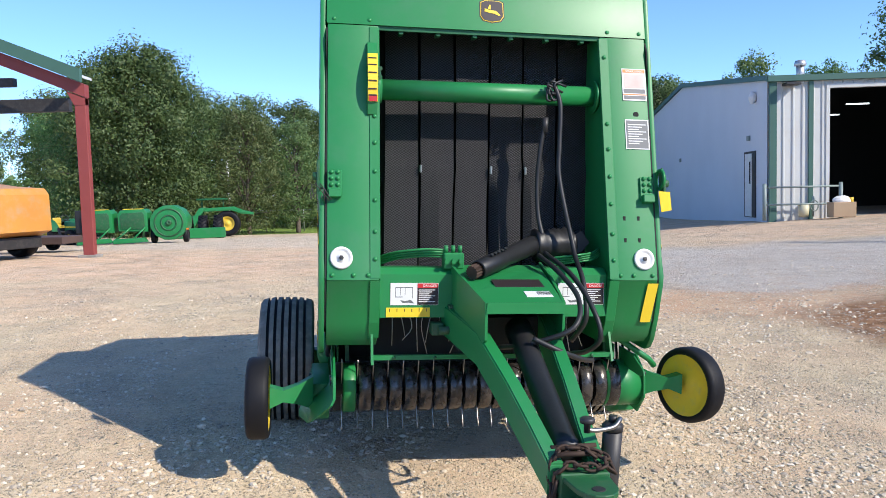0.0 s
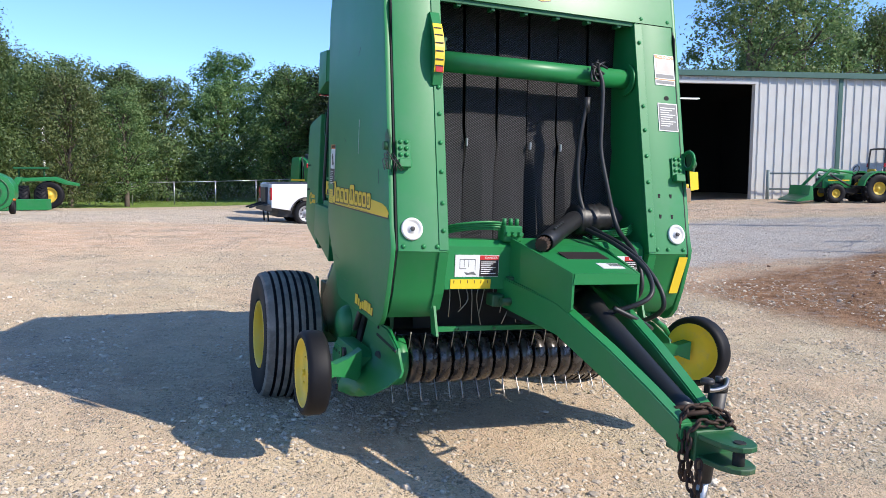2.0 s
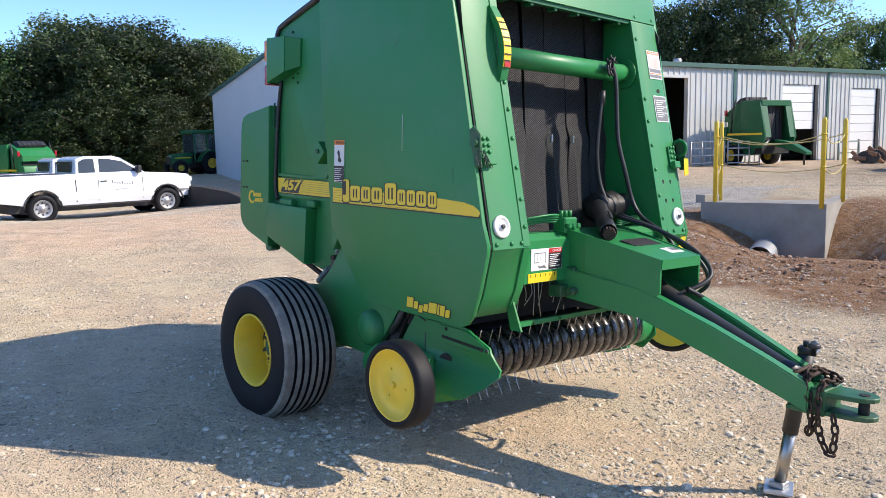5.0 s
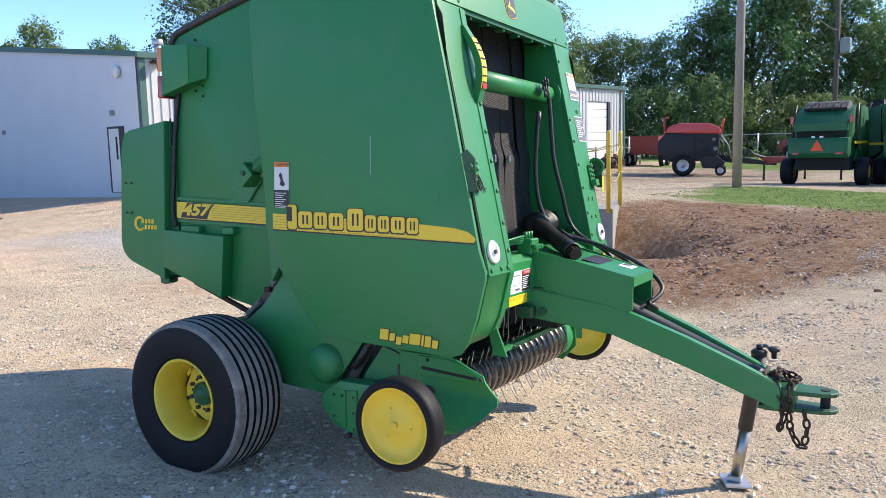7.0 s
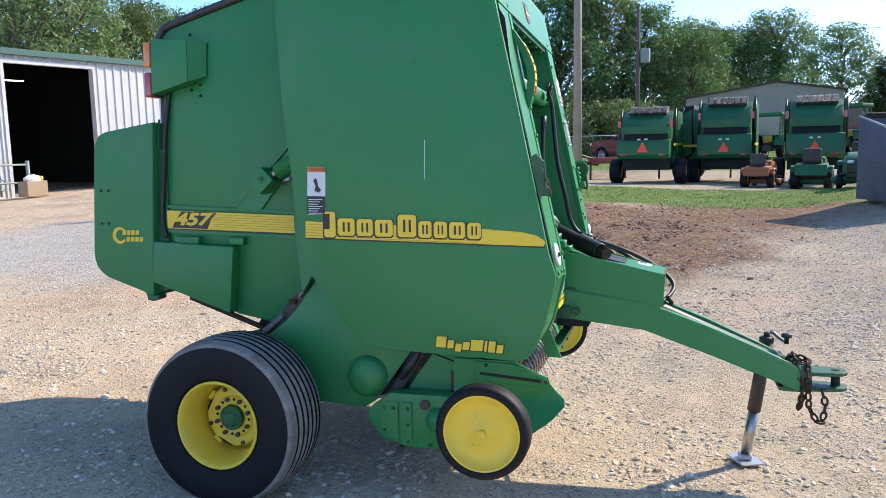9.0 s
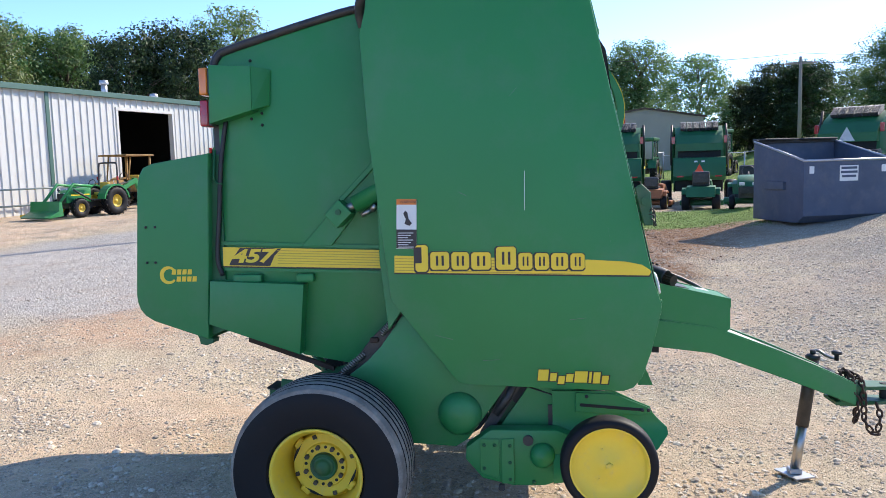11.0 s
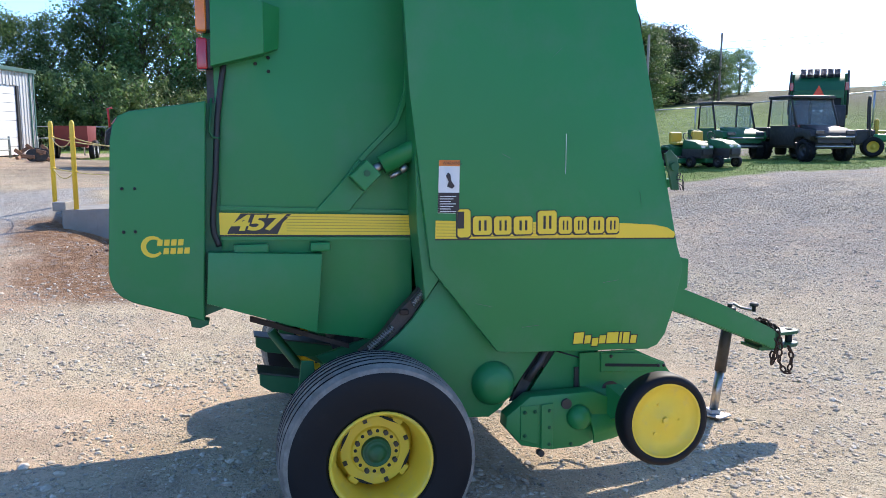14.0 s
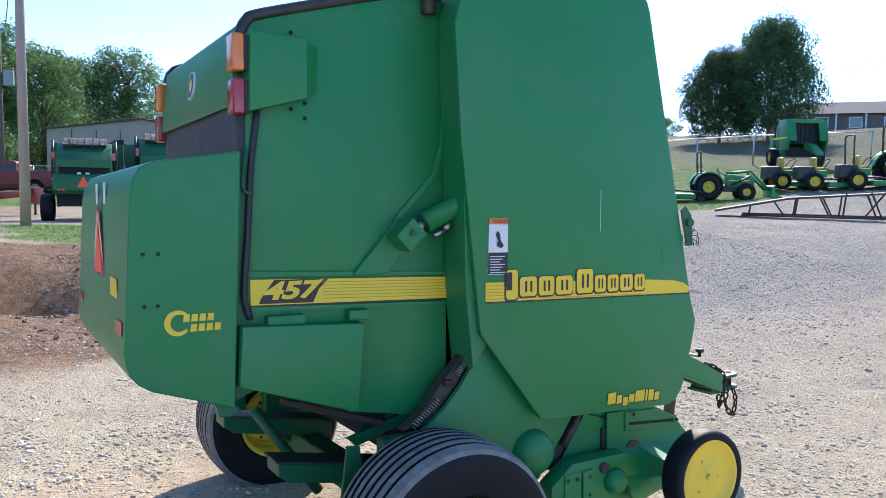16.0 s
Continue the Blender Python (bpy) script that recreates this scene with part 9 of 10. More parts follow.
    pbox("front_bumper", t, (-0.84, -2.72, 0.45), (0.84, -2.5, 0.72), BLACKM, 0.05)
    pbox("grille", t, (-0.55, -2.65, 0.78), (0.55, -2.55, 1.12), BLACKM, 0.02)
    pbox("underbody", t, (-0.72, -2.3, 0.3), (0.72, 2.8, 0.55), BLACKM, 0.0)
    return t


STEELR = surface("grey_steel_rim", (0.42, 0.42, 0.43), (0.3, 0.3, 0.31), 0.45, metal=0.5)
# the yard's vehicles, each facing along its own -y
pickup_truck(1.87, 27.2, 101, "white extended-cab pickup truck parked on gravel", group="parked pickups")
pickup_truck(1.9, 32.2, 101, "second white pickup truck parked behind the first", group="parked pickups")
t = thing("hay_spear", "black two-prong hay spear on the truck bed", "implement", on_ground(-1.42, 26.6, 101))
pbox("frame", t, (-0.4, -0.5, 0.5), (0.4, -0.2, 1.1), BLACKM)
b = bmnew()
for s in (-1, 1):
    tube(b, [(s * 0.3, -0.2, 0.6), (s * 0.3, 0.3, 0.45)], 0.03, 6)
    tube(b, [(s * 0.35, -0.3, 0.0), (s * 0.35, -0.25, 0.6)], 0.03, 6)
pieces("spear", b, BLACKM, t)
parked_baler(1.4, 40, 200, "green baler parked beyond the white truck", GREEN, 2.4)
tractor(10.2, 45.6, -80, "green cab tractor with yellow wheels beside the workshop", 1.1, cab=True, body=GREEN_DK)
tractor(15.65, 20.2, -98, "compact green tractor with loader and backhoe", 0.76, loader=True, backhoe=True, name="compact_tractor")
t = tractor(19.3, 21.9, -92, "old faded yellow tractor with a canopy roof", 0.9, body=OLDYEL, rops=False, name="old_tractor")
b = bmnew()
for s in (-1, 1):
    tube(b, [(s * 0.55, 0.9, 0.7), (s * 0.55, 0.95, 2.0)], 0.05, 6)
    tube(b, [(s * 0.5, -0.3, 0.9), (s * 0.5, -0.1, 2.0)], 0.03, 6)
pieces("canopy_post", b, OLDYEL, t)
pbox("canopy", t, (-0.65, -0.5, 2.0), (0.65, 1.1, 2.07), OLDYEL)
parked_baler(25.9, 21.3, -8, "green baler parked before the workshop doors", GREEN_DK, 2.6)
for x, y, turn in ((22.7, 21.75, -25), (24.1, 21.1, -22)):
    t = thing("corral_panel", "grey pipe corral panel standing before the workshop wall", "panel", on_ground(x, y, turn), "pipe panels before the workshop")
    for z in (0.12, 0.42, 0.70, 0.95):
        b = bmnew()
        tube(b, [(0, 0, z), (1.4, 0, z)], 0.028, 6)
        part("rail", b, GALV, t)
    for i in range(4):
        b = bmnew()
        tube(b, [(i * 0.466, 0, -0.02), (i * 0.466, 0, 0.97)], 0.03 if i in (0, 3) else 0.022, 6)
        part("upright", b, GALV, t)
t = thing("tillage_tool", "heap of rusty brown implement parts on the yard", "implement", on_ground(31.0, 19.2, 20))
r9 = random.Random(4)
b = bmnew()
for i in range(16):
    p = Vector((r9.uniform(-1.8, 1.8), r9.uniform(-0.6, 0.6), r9.uniform(0.1, 0.5)))
    obox(b, Matrix.Translation(p) @ Matrix.Rotation(r9.uniform(-1, 1), 4, "X") @ Matrix.Rotation(r9.uniform(0, 3), 4, "Z"), (r9.uniform(0.3, 0.9), 0.12, 0.15), 0.02)
pieces("tool_frame", b, surface("brown_rust", (0.27, 0.15, 0.09), (0.16, 0.085, 0.055), 0.8, big=4), t)
b = bmnew()
for i in range(8):
    p = Vector((r9.uniform(-1.6, 1.6), r9.uniform(-0.5, 0.5), 0.25))
    cyl(b, p, p + Vector((0.06, 0, 0)), 0.25, seg=14)
pieces("tool_disc", b, BLACKM, t)


def red_baler(x, y, turn):
    """A dark round baler under a red roof; forward is -y."""
    t = thing("red_baler", "round baler with a red roof and black body", "baler", on_ground(x, y, turn) @ Matrix.Scale(0.88, 4))
    soot = surface("satin_black", (0.008, 0.008, 0.010), (0.016, 0.016, 0.018), 0.6, big=3, fine=30)
    pprism("body", t, [(-0.95, 0.75), (-1.15, 1.0), (-1.2, 1.75), (-1.0, 1.9), (1.1, 1.95), (1.45, 1.6), (1.5, 1.1), (1.25, 0.75), (0.6, 0.55)], 0, -0.86, 0.86, soot, 0.05)
    pprism("roof_cover", t, [(-1.28, 1.86), (-1.18, 2.14), (-0.75, 2.34), (0.55, 2.36), (0.95, 2.24), (1.2, 1.96), (0.2, 1.90)], 0, -0.93, 0.93, REDM, 0.06)
    for s in (-1, 1):
        wheel(t, (s * 1.0, 0.35, 0.48), 0.48, 0.38, SILVER)
        pprism("rear_shield", t, [(-0.1, 0.8), (-0.15, 1.78), (1.05, 1.82), (1.42, 1.5), (1.45, 1.15), (1.2, 0.82)], 0, *sorted((s * 0.88, s * 0.94)), soot, 0.04)
        pprism("pickup_shield", t, [(-0.5, 0.35), (-0.3, 0.85), (-1.1, 0.9), (-1.45, 0.6), (-1.3, 0.3)], 0, *sorted((s * 0.86, s * 0.94)), soot, 0.04)
        for i, (yy, zz, rr) in enumerate(((-0.45, 1.55, 0.10), (-0.95, 1.62, 0.08), (-0.62, 1.18, 0.15), (-1.02, 1.2, 0.09), (-0.35, 0.95, 0.12))):
            b = bmnew()
            lathe(b, [(0, rr), (0.05, rr), (0.055, rr * 0.8), (0.03, rr * 0.7), (0.03, rr * 0.3), (0.07, rr * 0.25), (0.07, 0.001)], Matrix.Translation((s * 0.87, yy, zz)) @ Matrix.Rotation(s * math.pi / 2, 4, "Y"), 18)
            part("pulley", b, GREYP if i in (1, 3) else soot, t)
        b = bmnew()
        tube(b, spline([(s * 0.9, -0.9, 1.75), (s * 0.95, -1.3, 1.5), (s * 0.9, -1.35, 1.0), (s * 0.7, -1.5, 0.8)], 5), 0.025, 6)
        part("hose", b, soot, t)
        b = bmnew()
        tube(b, [(s * 0.8, -1.15, 1.9), (s * 0.8, -1.55, 1.35), (s * 0.6, -1.7, 0.75)], 0.035, 6)
        part("front_strut", b, GREYP, t)
        wheel(t, (s * 1.0, -1.25, 0.24), 0.24, 0.16, SILVER)
    pprism("tongue", t, [(-1.1, 0.95), (-2.4, 0.75), (-3.6, 0.5), (-3.6, 0.4), (-1.1, 0.6)], 0, -0.15, 0.15, soot)
    b = bmnew()
    tube(b, [(0.6, -1.2, 1.7), (0.6, -1.35, 2.5), (-0.6, -1.35, 2.5), (-0.6, -1.2, 1.7)], 0.05, 6)
    part("front_frame", b, REDM, t)
    b = bmnew()
    tube(b, [(0.5, 1.25, 1.8), (0.5, 1.3, 2.62), (0.5, 1.1, 2.66)], 0.05, 6)
    part("rear_post", b, REDM, t)
    return t


red_baler(28.2, 14.0, 19)
t = thing("manure_spreader", "faded maroon farm spreader with small wheels", "spreader", on_ground(35.0, 18.8, 100))
pprism("hopper", t, [(-1.2, 0.6), (-1.4, 1.5), (1.4, 1.5), (1.2, 0.6)], 0, -0.7, 0.7, MAROON, 0.03)
for s in (-1, 1):
    wheel(t, (s * 0.85, 0.2, 0.42), 0.42, 0.25, WHITEP)
    wheel(t, (s * 0.85, 1.2, 0.35), 0.35, 0.22, WHITEP)
pbox("gearbox", t, (-0.3, -1.9, 0.5), (0.3, -1.2, 1.2), MAROON)
b = bmnew()
tube(b, [(0, -1.8, 0.6), (0, -3.2, 0.45)], 0.06, 6)
part("drawbar", b, MAROON, t)
t = thing("red_plough", "small faded red implement on a stand", "implement", on_ground(26.6, 10.0, 60))
pprism("beam", t, [(-1.2, 0.85), (1.0, 0.85), (0.8, 0.6), (-1.2, 0.7)], 0, -0.12, 0.12, MAROON)
pprism("plate", t, [(-1.2, 0.95), (-0.7, 0.95), (-0.8, 0.4), (-1.1, 0.4)], 0, -0.2, 0.2, MAROON)
b = bmnew()
for y0 in (-1.0, 0.9):
    tube(b, [(0, y0, 0), (0, y0, 0.7)], 0.04, 6)
tube(b, [(0.0, 0.8, 0.8), (0.0, 1.4, 0.95), (0.0, 1.6, 1.1)], 0.05, 6)
pieces("stand_leg", b, BLACKM, t)
parked_baler(22.2, 7.6, 90, "green baler with an orange warning triangle, seen from behind", GREEN_DK, 2.35)
parked_baler(23.6, 5.35, 90, "green baler with belts showing and a warning triangle", GREEN_DK, 2.65)
parked_baler(23.4, 2.75, 90, "green baler with white stickers and a warning triangle", GREEN_DK, 2.6)
parked_baler(25.2, 6.75, 0, "dark green baler standing sideways in the row", GREEN_DK, 2.5)
tractor(45, 5.06, 80, "green cab tractor behind the parked balers", 1.15, cab=True, body=GREEN_DK)
tractor(46.5, 0.9, 70, "large green cab tractor with yellow wheels", 1.25, cab=True, body=GREEN_DK)
mower(20.6, 4.1, 80, "dull orange riding mower on the grass", DULLOR, BLACKM, 0.86)
mower(20.3, 2.75, 85, "green riding mower on the grass behind the bin", GREEN_DK, BLACKM, 1.0)
mower(17.2, 1.75, 265, "dark green riding mower beside the steel bin", GREEN_DK, BLACKM, 0.95, hub=BLACKM)
mower(15.7, -0.95, -50, "green riding mower with a yellow seat on the grass", GREEN_DK, SEATY, 0.85, hub=BLACKM)
mower(15.1, -2.72, -72, "green garden tractor with a yellow seat beside its twin", GREEN_DK, SEATY, 0.76, hub=BLACKM)
mower(14.85, -3.22, -66, "dark green garden tractor with a yellow seat", GREEN_DK, SEATY, 0.78, hub=BLACKM)
utility_vehicle(19.65, -5.86, -90, "dark green cabbed utility vehicle on the grass", GREEN_DK, 0.88)
utility_vehicle(18.05, -7.44, -84, "black cabbed utility vehicle with steel bumper", BLACKM, 0.95)
parked_baler(20.9, -9.5, 60, "large green baler with a warning triangle behind utility vehicles", GREEN_DK, 2.7, high=SMV_O)
parked_baler(19.4, -1.15, 62, "green baler with a silver triangle behind the bin", GREEN_DK, 2.6, high=GALV)
tractor(17.7, -11.9, -30, "compact green tractor with a yellow seat and roll bar", 0.76, loader=True, name="compact_tractor")
zero_turn(18.2, -10.3, -30, "green zero-turn mower with a black roll bar")
parked_baler(24.6, -22.0, -115, "tall green baler facing the yard with a dark opening", GREEN, 2.1)
zero_turn(18.1, -15.4, -25, "green zero-turn mower with a yellow seat", bar=False)
zero_turn(16.8, -15.6, -30, "green zero-turn mower beside another", bar=False)
zero_turn(15.8, -16.4, -30, "green zero-turn mower with a tall roll bar")
tractor(15.6, -18.2, -25, "small green tractor with roll bar at the row's end", 0.95, name="compact_tractor")


def ramp_frame():
    """A long low ramp of brown steel lying on the gravel."""
    t = thing("loading_ramp", "brown steel loading ramp frame lying on the gravel", "ramp", pose(12.0, -7.0, ground_z(11, -8) + 0.05, 0, 0, 227))
    b = bmnew()
    prism(b, [(0, 0.05), (1.6, 0.38), (4.4, 0.62), (4.4, 0.66), (1.6, 0.43), (0, 0.10)], 1, -0.5, 0.5)
    part("ramp_deck", b, SEMI, t)
    for s in (-1, 1):
        for k in range(8):
            x = 0.8 + k * 0.5
            z = 0.2 + 0.1 * k
            b = bmnew()
            tube(b, [(x, s * 0.5, min(0.6, 0.12 + 0.16 * x)), (x + (0.25 if k % 2 else -0.05), s * 0.5, -0.02)], 0.022, 5)
            part("strut", b, SEMI, t)
        b = bmnew()
        tube(b, [(0.6, s * 0.5, 0.0), (4.2, s * 0.5, 0.02)], 0.025, 5)
        part("base_rail", b, SEMI, t)
    for x in (4.4, 3.6):
        b = bmnew()
        tube(b, [(x, -0.5, 0.62), (x - 0.3, 0.5, 0.0)], 0.022, 5)
        part("cross_brace", b, SEMI, t)


ramp_frame()
# steel bin
t = thing("steel_bin", "open blue-grey steel rubbish bin with a label", "dumpster", pose(13.56, 0.74, ground_z(13.56, 0.74) - 0.06, 0, 0, -64) @ Matrix.Diagonal((1.0, 0.95, 1.0, 1)))
wn2 = [(-0.95, 0.16), (-0.95, 1.22), (0.75, 1.62), (0.85, 1.62), (0.85, 0.02), (-0.74, 0.02)]
for s in (-1, 1):
    pprism("end_wall", t, wn2, 0, *sorted((s * 0.92, s * 0.95)), BLUEG, 0.004)
    pbox("fork_pocket", t, (s * 0.95 - 0.06, -0.35, 0.66), (s * 0.95 + 0.06, 0.35, 0.82), BLUEG, 0.01)
for y0, y1, z0, z1 in ((-0.95, -0.92, 0.16, 1.22), (0.82, 0.85, 0.02, 1.62)):
    pbox("side_wall", t, (-0.92, y0, z0), (0.92, y1, z1), BLUEG, 0.004)
b = bmnew()
prism(b, [(-0.95, 0.16), (-0.74, 0.02), (0.85, 0.02), (0.85, 0.05), (-0.72, 0.05), (-0.92, 0.17)], 0, -0.92, 0.92)
part("bin_floor", b, BLUEG, t)
b = bmnew()
for s in (-1, 1):
    tube(b, [(s * 0.94, -0.95, 1.23), (s * 0.94, 0.85, 1.64)], 0.025, 6)
tube(b, [(-0.94, -0.95, 1.23), (0.94, -0.95, 1.23)], 0.025, 6)
part("bin_rim", b, GALV, t)
b = bmnew()
box(b, (-0.94, 0.78, 1.60), (0.94, 0.92, 1.68), 0.01)
for s in (-0.45, 0.45):
    box(b, (s - 0.40, 0.6, 1.66), (s + 0.40, 1.1, 1.70), 0.01)
part("lid", b, BLACKM, t)
b = bmnew()
box(b, (-0.18, -0.956, 0.82), (0.22, -0.95, 1.12))
lb = part("bin_label", b, DECAL_W, t, "white label with blue text bars")
for k, (w, z) in enumerate(((0.34, 1.05), (0.36, 0.97), (0.3, 0.89))):
    pbox("text_bar", lb, (0.02 - w / 2, -0.960, z), (0.02 + w / 2, -0.956, z + 0.045), BLUEG, 0)
for s in (-1, 1):
    pbox("bin_sticker", t, (s * 0.78 - 0.05, -0.955, 0.98), (s * 0.78 + 0.05, -0.95, 1.12), DECAL_W, 0)
pbox("bin_sticker", t, (0.951, -0.5, 0.75), (0.956, -0.4, 0.92), DECAL_W, 0)

# left side of the yard
t = thing("orange_baler", "faded orange round baler with dark tyres beside the shed", "baler", on_ground(-10.95, 19.0, 70) @ Matrix.Scale(1.08, 4))
pprism("body", t, [(-1.22, 0.62), (-1.20, 1.42), (-1.08, 1.56), (-0.3, 1.62), (0.4, 1.72), (1.1, 1.60), (1.35, 1.30), (1.30, 0.72), (0.7, 0.5), (-0.9, 0.5)], 0, -0.70, 0.70, ORANGEM, 0.03)
for s in (-1, 1):
    pprism("side_shield", t, [(-1.16, 0.66), (-1.12, 1.32), (-0.95, 1.46), (0.25, 1.5), (0.3, 0.62)], 0, *sorted((s * 0.70, s * 0.755)), ORANGEM, 0.025)
    pprism("rear_shield", t, [(0.36, 0.62), (0.34, 1.5), (1.0, 1.48), (1.22, 1.22), (1.18, 0.76)], 0, *sorted((s * 0.70, s * 0.745)), ORANGEM, 0.025)
    wheel(t, (s * 0.92, -0.05, 0.42), 0.43, 0.32, ORANGEM)
    wheel(t, (s * 0.80, 0.95, 0.30), 0.31, 0.24, ORANGEM)
letters("model_number", "486E", 0.16, Matrix.Translation((-0.757, -0.30, 1.24)) @ Matrix(((0, 0, -1, 0), (-1, 0, 0, 0), (0, 1, 0, 0), (0, 0, 0, 1))), BLACKM, t, label="black model number")
pbox("badge", t, (-0.760, -1.02, 1.22), (-0.755, -0.92, 1.32), BLACKM, 0)
pbox("underside", t, (-0.6, -1.0, 0.25), (0.6, 1.0, 0.5), BLACKM)
t = thing("flat_trailer", "low rusty trailer with a grey deck", "trailer", on_ground(-11.3, 22.5, 80))
pbox("deck", t, (-0.6, -1.0, 0.25), (0.6, 1.0, 0.45), SEMI)
for s in (-1, 1):
    wheel(t, (s * 0.65, 0.2, 0.22), 0.22, 0.15, BLACKM)
tractor(-14.2, 30, 60, "small green implement under the shed's edge", 0.8, body=GREEN_DK, rops=False)


def mower_conditioner(x, y, turn):
    """A folded mower-conditioner: two panelled shields, a round end cover and low cutter arms."""
    t = thing("mower_conditioner", "green mower-conditioner with panel shields and cutter arms", "implement", on_ground(x, y, turn) @ Matrix.Scale(0.86, 4))
    for c in (-1.55, -0.15):
        pprism("shield", t, [(c - 0.6, 0.55), (c - 0.62, 1.25), (c - 0.5, 1.42), (c + 0.45, 1.46), (c + 0.58, 1.3), (c + 0.6, 0.5)], 1, -0.5, 0.5, GREEN, 0.06)
        pprism("shield_panel", t, [(c - 0.48, 0.66), (c - 0.5, 1.2), (c - 0.42, 1.3), (c + 0.38, 1.33), (c + 0.46, 1.22), (c + 0.47, 0.62)], 1, -0.54, -0.5, GREEN_OLD, 0.015)
        pbox("stripe", t, (c - 0.4, -0.45, 1.45), (c + 0.3, 0.2, 1.475), DECAL_Y, 0.005)
        for k2 in range(2):
            b = bmnew()
            tube(b, [(c - 0.75 + k2 * 0.7, -0.8, 0.14), (c - 0.3 + k2 * 0.6, -0.62, 0.5), (c - 0.1 + k2 * 0.6, -0.52, 0.7)], 0.035, 6)
            part("lift_arm", b, GREEN, t)
        pprism("cutter_unit", t, [(c - 0.75, 0.05), (c - 0.7, 0.24), (c + 0.5, 0.28), (c + 0.62, 0.10)], 1, -0.95, -0.55, GREEN, 0.03)
    b = bmnew()
    prism(b, [(1.3 + 0.78 * math.cos(a), 0.86 + 0.74 * math.sin(a)) for a in [math.pi * (i + 0.5) / 6 for i in range(12)]], 1, -0.6, 0.55, 0.03)
    soft(part("end_cover", b, GREEN, t))
    for r0, r1, d0 in ((0.60, 0.54, 0.62), (0.34, 0.28, 0.63), (0.12, 0.02, 0.66)):
        b = bmnew()
        lathe(b, [(0.0, r0), (d0 - 0.6, r0), (d0 - 0.6, r1), (0.0, r1)], Matrix.Translation((1.3, -0.6, 0.86)) @ Matrix.Rotation(math.pi / 2, 4, "X"), 26, closed=True)
        part("cover_ring", b, GREEN_OLD, t)
    pbox("gearbox", t, (-2.5, -0.3, 0.5), (-2.15, 0.3, 1.45), PLASTK, 0.04)
    for s2 in (-1.9, 0.6, 1.9):
        wheel(t, (s2, -0.1, 0.32), 0.32, 0.2, BLACKM)
    b = bmnew()
    tube(b, [(-2.2, -0.5, 0.3), (-2.9, -0.8, 0.35), (-3.1, -0.5, 0.75)], 0.06, 6)
    part("drawbar", b, PLASTK, t)
    pbox("reflector", t, (2.0, -0.65, 0.55), (2.1, -0.62, 0.62), ORANGE_L, 0)


mower_conditioner(-11.0, 28.9, 8)
t = thing("box_blade", "green box blade implement with a coil of tyres", "implement", on_ground(-10.4, 37.5, 10))
pbox("blade", t, (-2.6, -0.5, 0.05), (0.2, -0.4, 0.52), GREEN)
for k2 in range(3):
    wheel(t, (-1.6 + k2 * 0.7, 0.5, 0.5), 0.55, 0.4, BLACKM, lug=True)
t = thing("rotary_cutter", "green folding implement with raised arms and yellow wheel", "implement", on_ground(-13.9, 43.6, 5) @ Matrix.Scale(0.95, 4))
wheel(t, (2.2, 0, 0.75), 0.75, 0.4, axis="Y")
pprism("hood", t, [(0.5, 1.45), (0.7, 1.65), (2.6, 1.72), (3.1, 1.5), (3.7, 1.35), (3.7, 1.22), (3.0, 1.3), (2.5, 1.5)], 1, -0.25, 0.25, GREEN, 0.03)
pprism("mast", t, [(-0.4, 0.1), (0.7, 1.7), (1.05, 1.7), (0.05, 0.1)], 1, -0.35, -0.2, GREEN, 0.02)
pprism("mast", t, [(-0.4, 0.1), (0.7, 1.7), (1.05, 1.7), (0.05, 0.1)], 1, 0.2, 0.35, GREEN, 0.02)
pprism("boom", t, [(-3.0, 0.9), (-2.6, 1.2), (0.6, 1.25), (0.8, 1.05), (-2.4, 0.95)], 1, -0.25, 0.25, GREEN, 0.03)
pbox("canopy", t, (0.6, -0.5, 2.12), (2.2, 0.5, 2.22), GREEN_DK, 0.04)
b = bmnew()
tube(b, [(0.8, 0, 1.7), (0.8, 0, 2.15)], 0.05, 6)
tube(b, [(2.0, 0, 1.7), (2.0, 0, 2.15)], 0.05, 6)
tube(b, [(1.0, -0.3, 1.2), (0.4, -0.5, 0.0)], 0.05, 6)
tube(b, [(-2.6, 0, 0.0), (-2.5, 0, 1.0)], 0.06, 6)
pieces("stand_leg", b, GREEN_OLD, t)

# poles and wires
def utility_pole(x, y, h, r, label, arm=False, box_at=None, lean=0.0, wood=WOODP):
    t = thing("utility_pole", label, "pole", on_ground(x, y, 0))
    b = bmnew()
    tube(b, [(0, 0, -0.4), (lean * 0.3, 0, h * 0.4), (lean, 0, h)], r, 16, r_end=r * 0.72)
    part("pole", b, wood, t)
    if arm:
        pbox("crossarm", t, (-0.08, -1.1, h - 0.55), (0.08, 1.1, h - 0.42), WOODP)
        for yy in (-0.95, -0.3, 0.95):
            b = bmnew()
            cyl(b, (0, yy, h - 0.42), (0, yy, h - 0.2), 0.05, seg=8)
            part("insulator", b, GREYP, t)
    if box_at:
        pbox("transformer", t, (-0.28, -0.75, box_at), (0.28, -0.2, box_at + 0.9), GREYP, 0.1)
    return t


utility_pole(17.7, 8.7, 9.5, 0.125, "weathered wooden utility pole in the grass")
utility_pole(49.0, 13.4, 9.6, 0.17, "brown utility pole with a transformer box", box_at=6.2, wood=BARK)
utility_pole(66, -26.5, 6.0, 0.12, "bare utility pole on the hill")
utility_pole(47.5, -13.2, 5.3, 0.105, "bare wooden pole before the trees")
utility_pole(60, -5.6, 6.4, 0.15, "utility pole with a crossarm beyond the trees", arm=True)
utility_pole(-22, 57, 7.0, 0.13, "grey utility pole before the trees", arm=True)
b = bmnew()
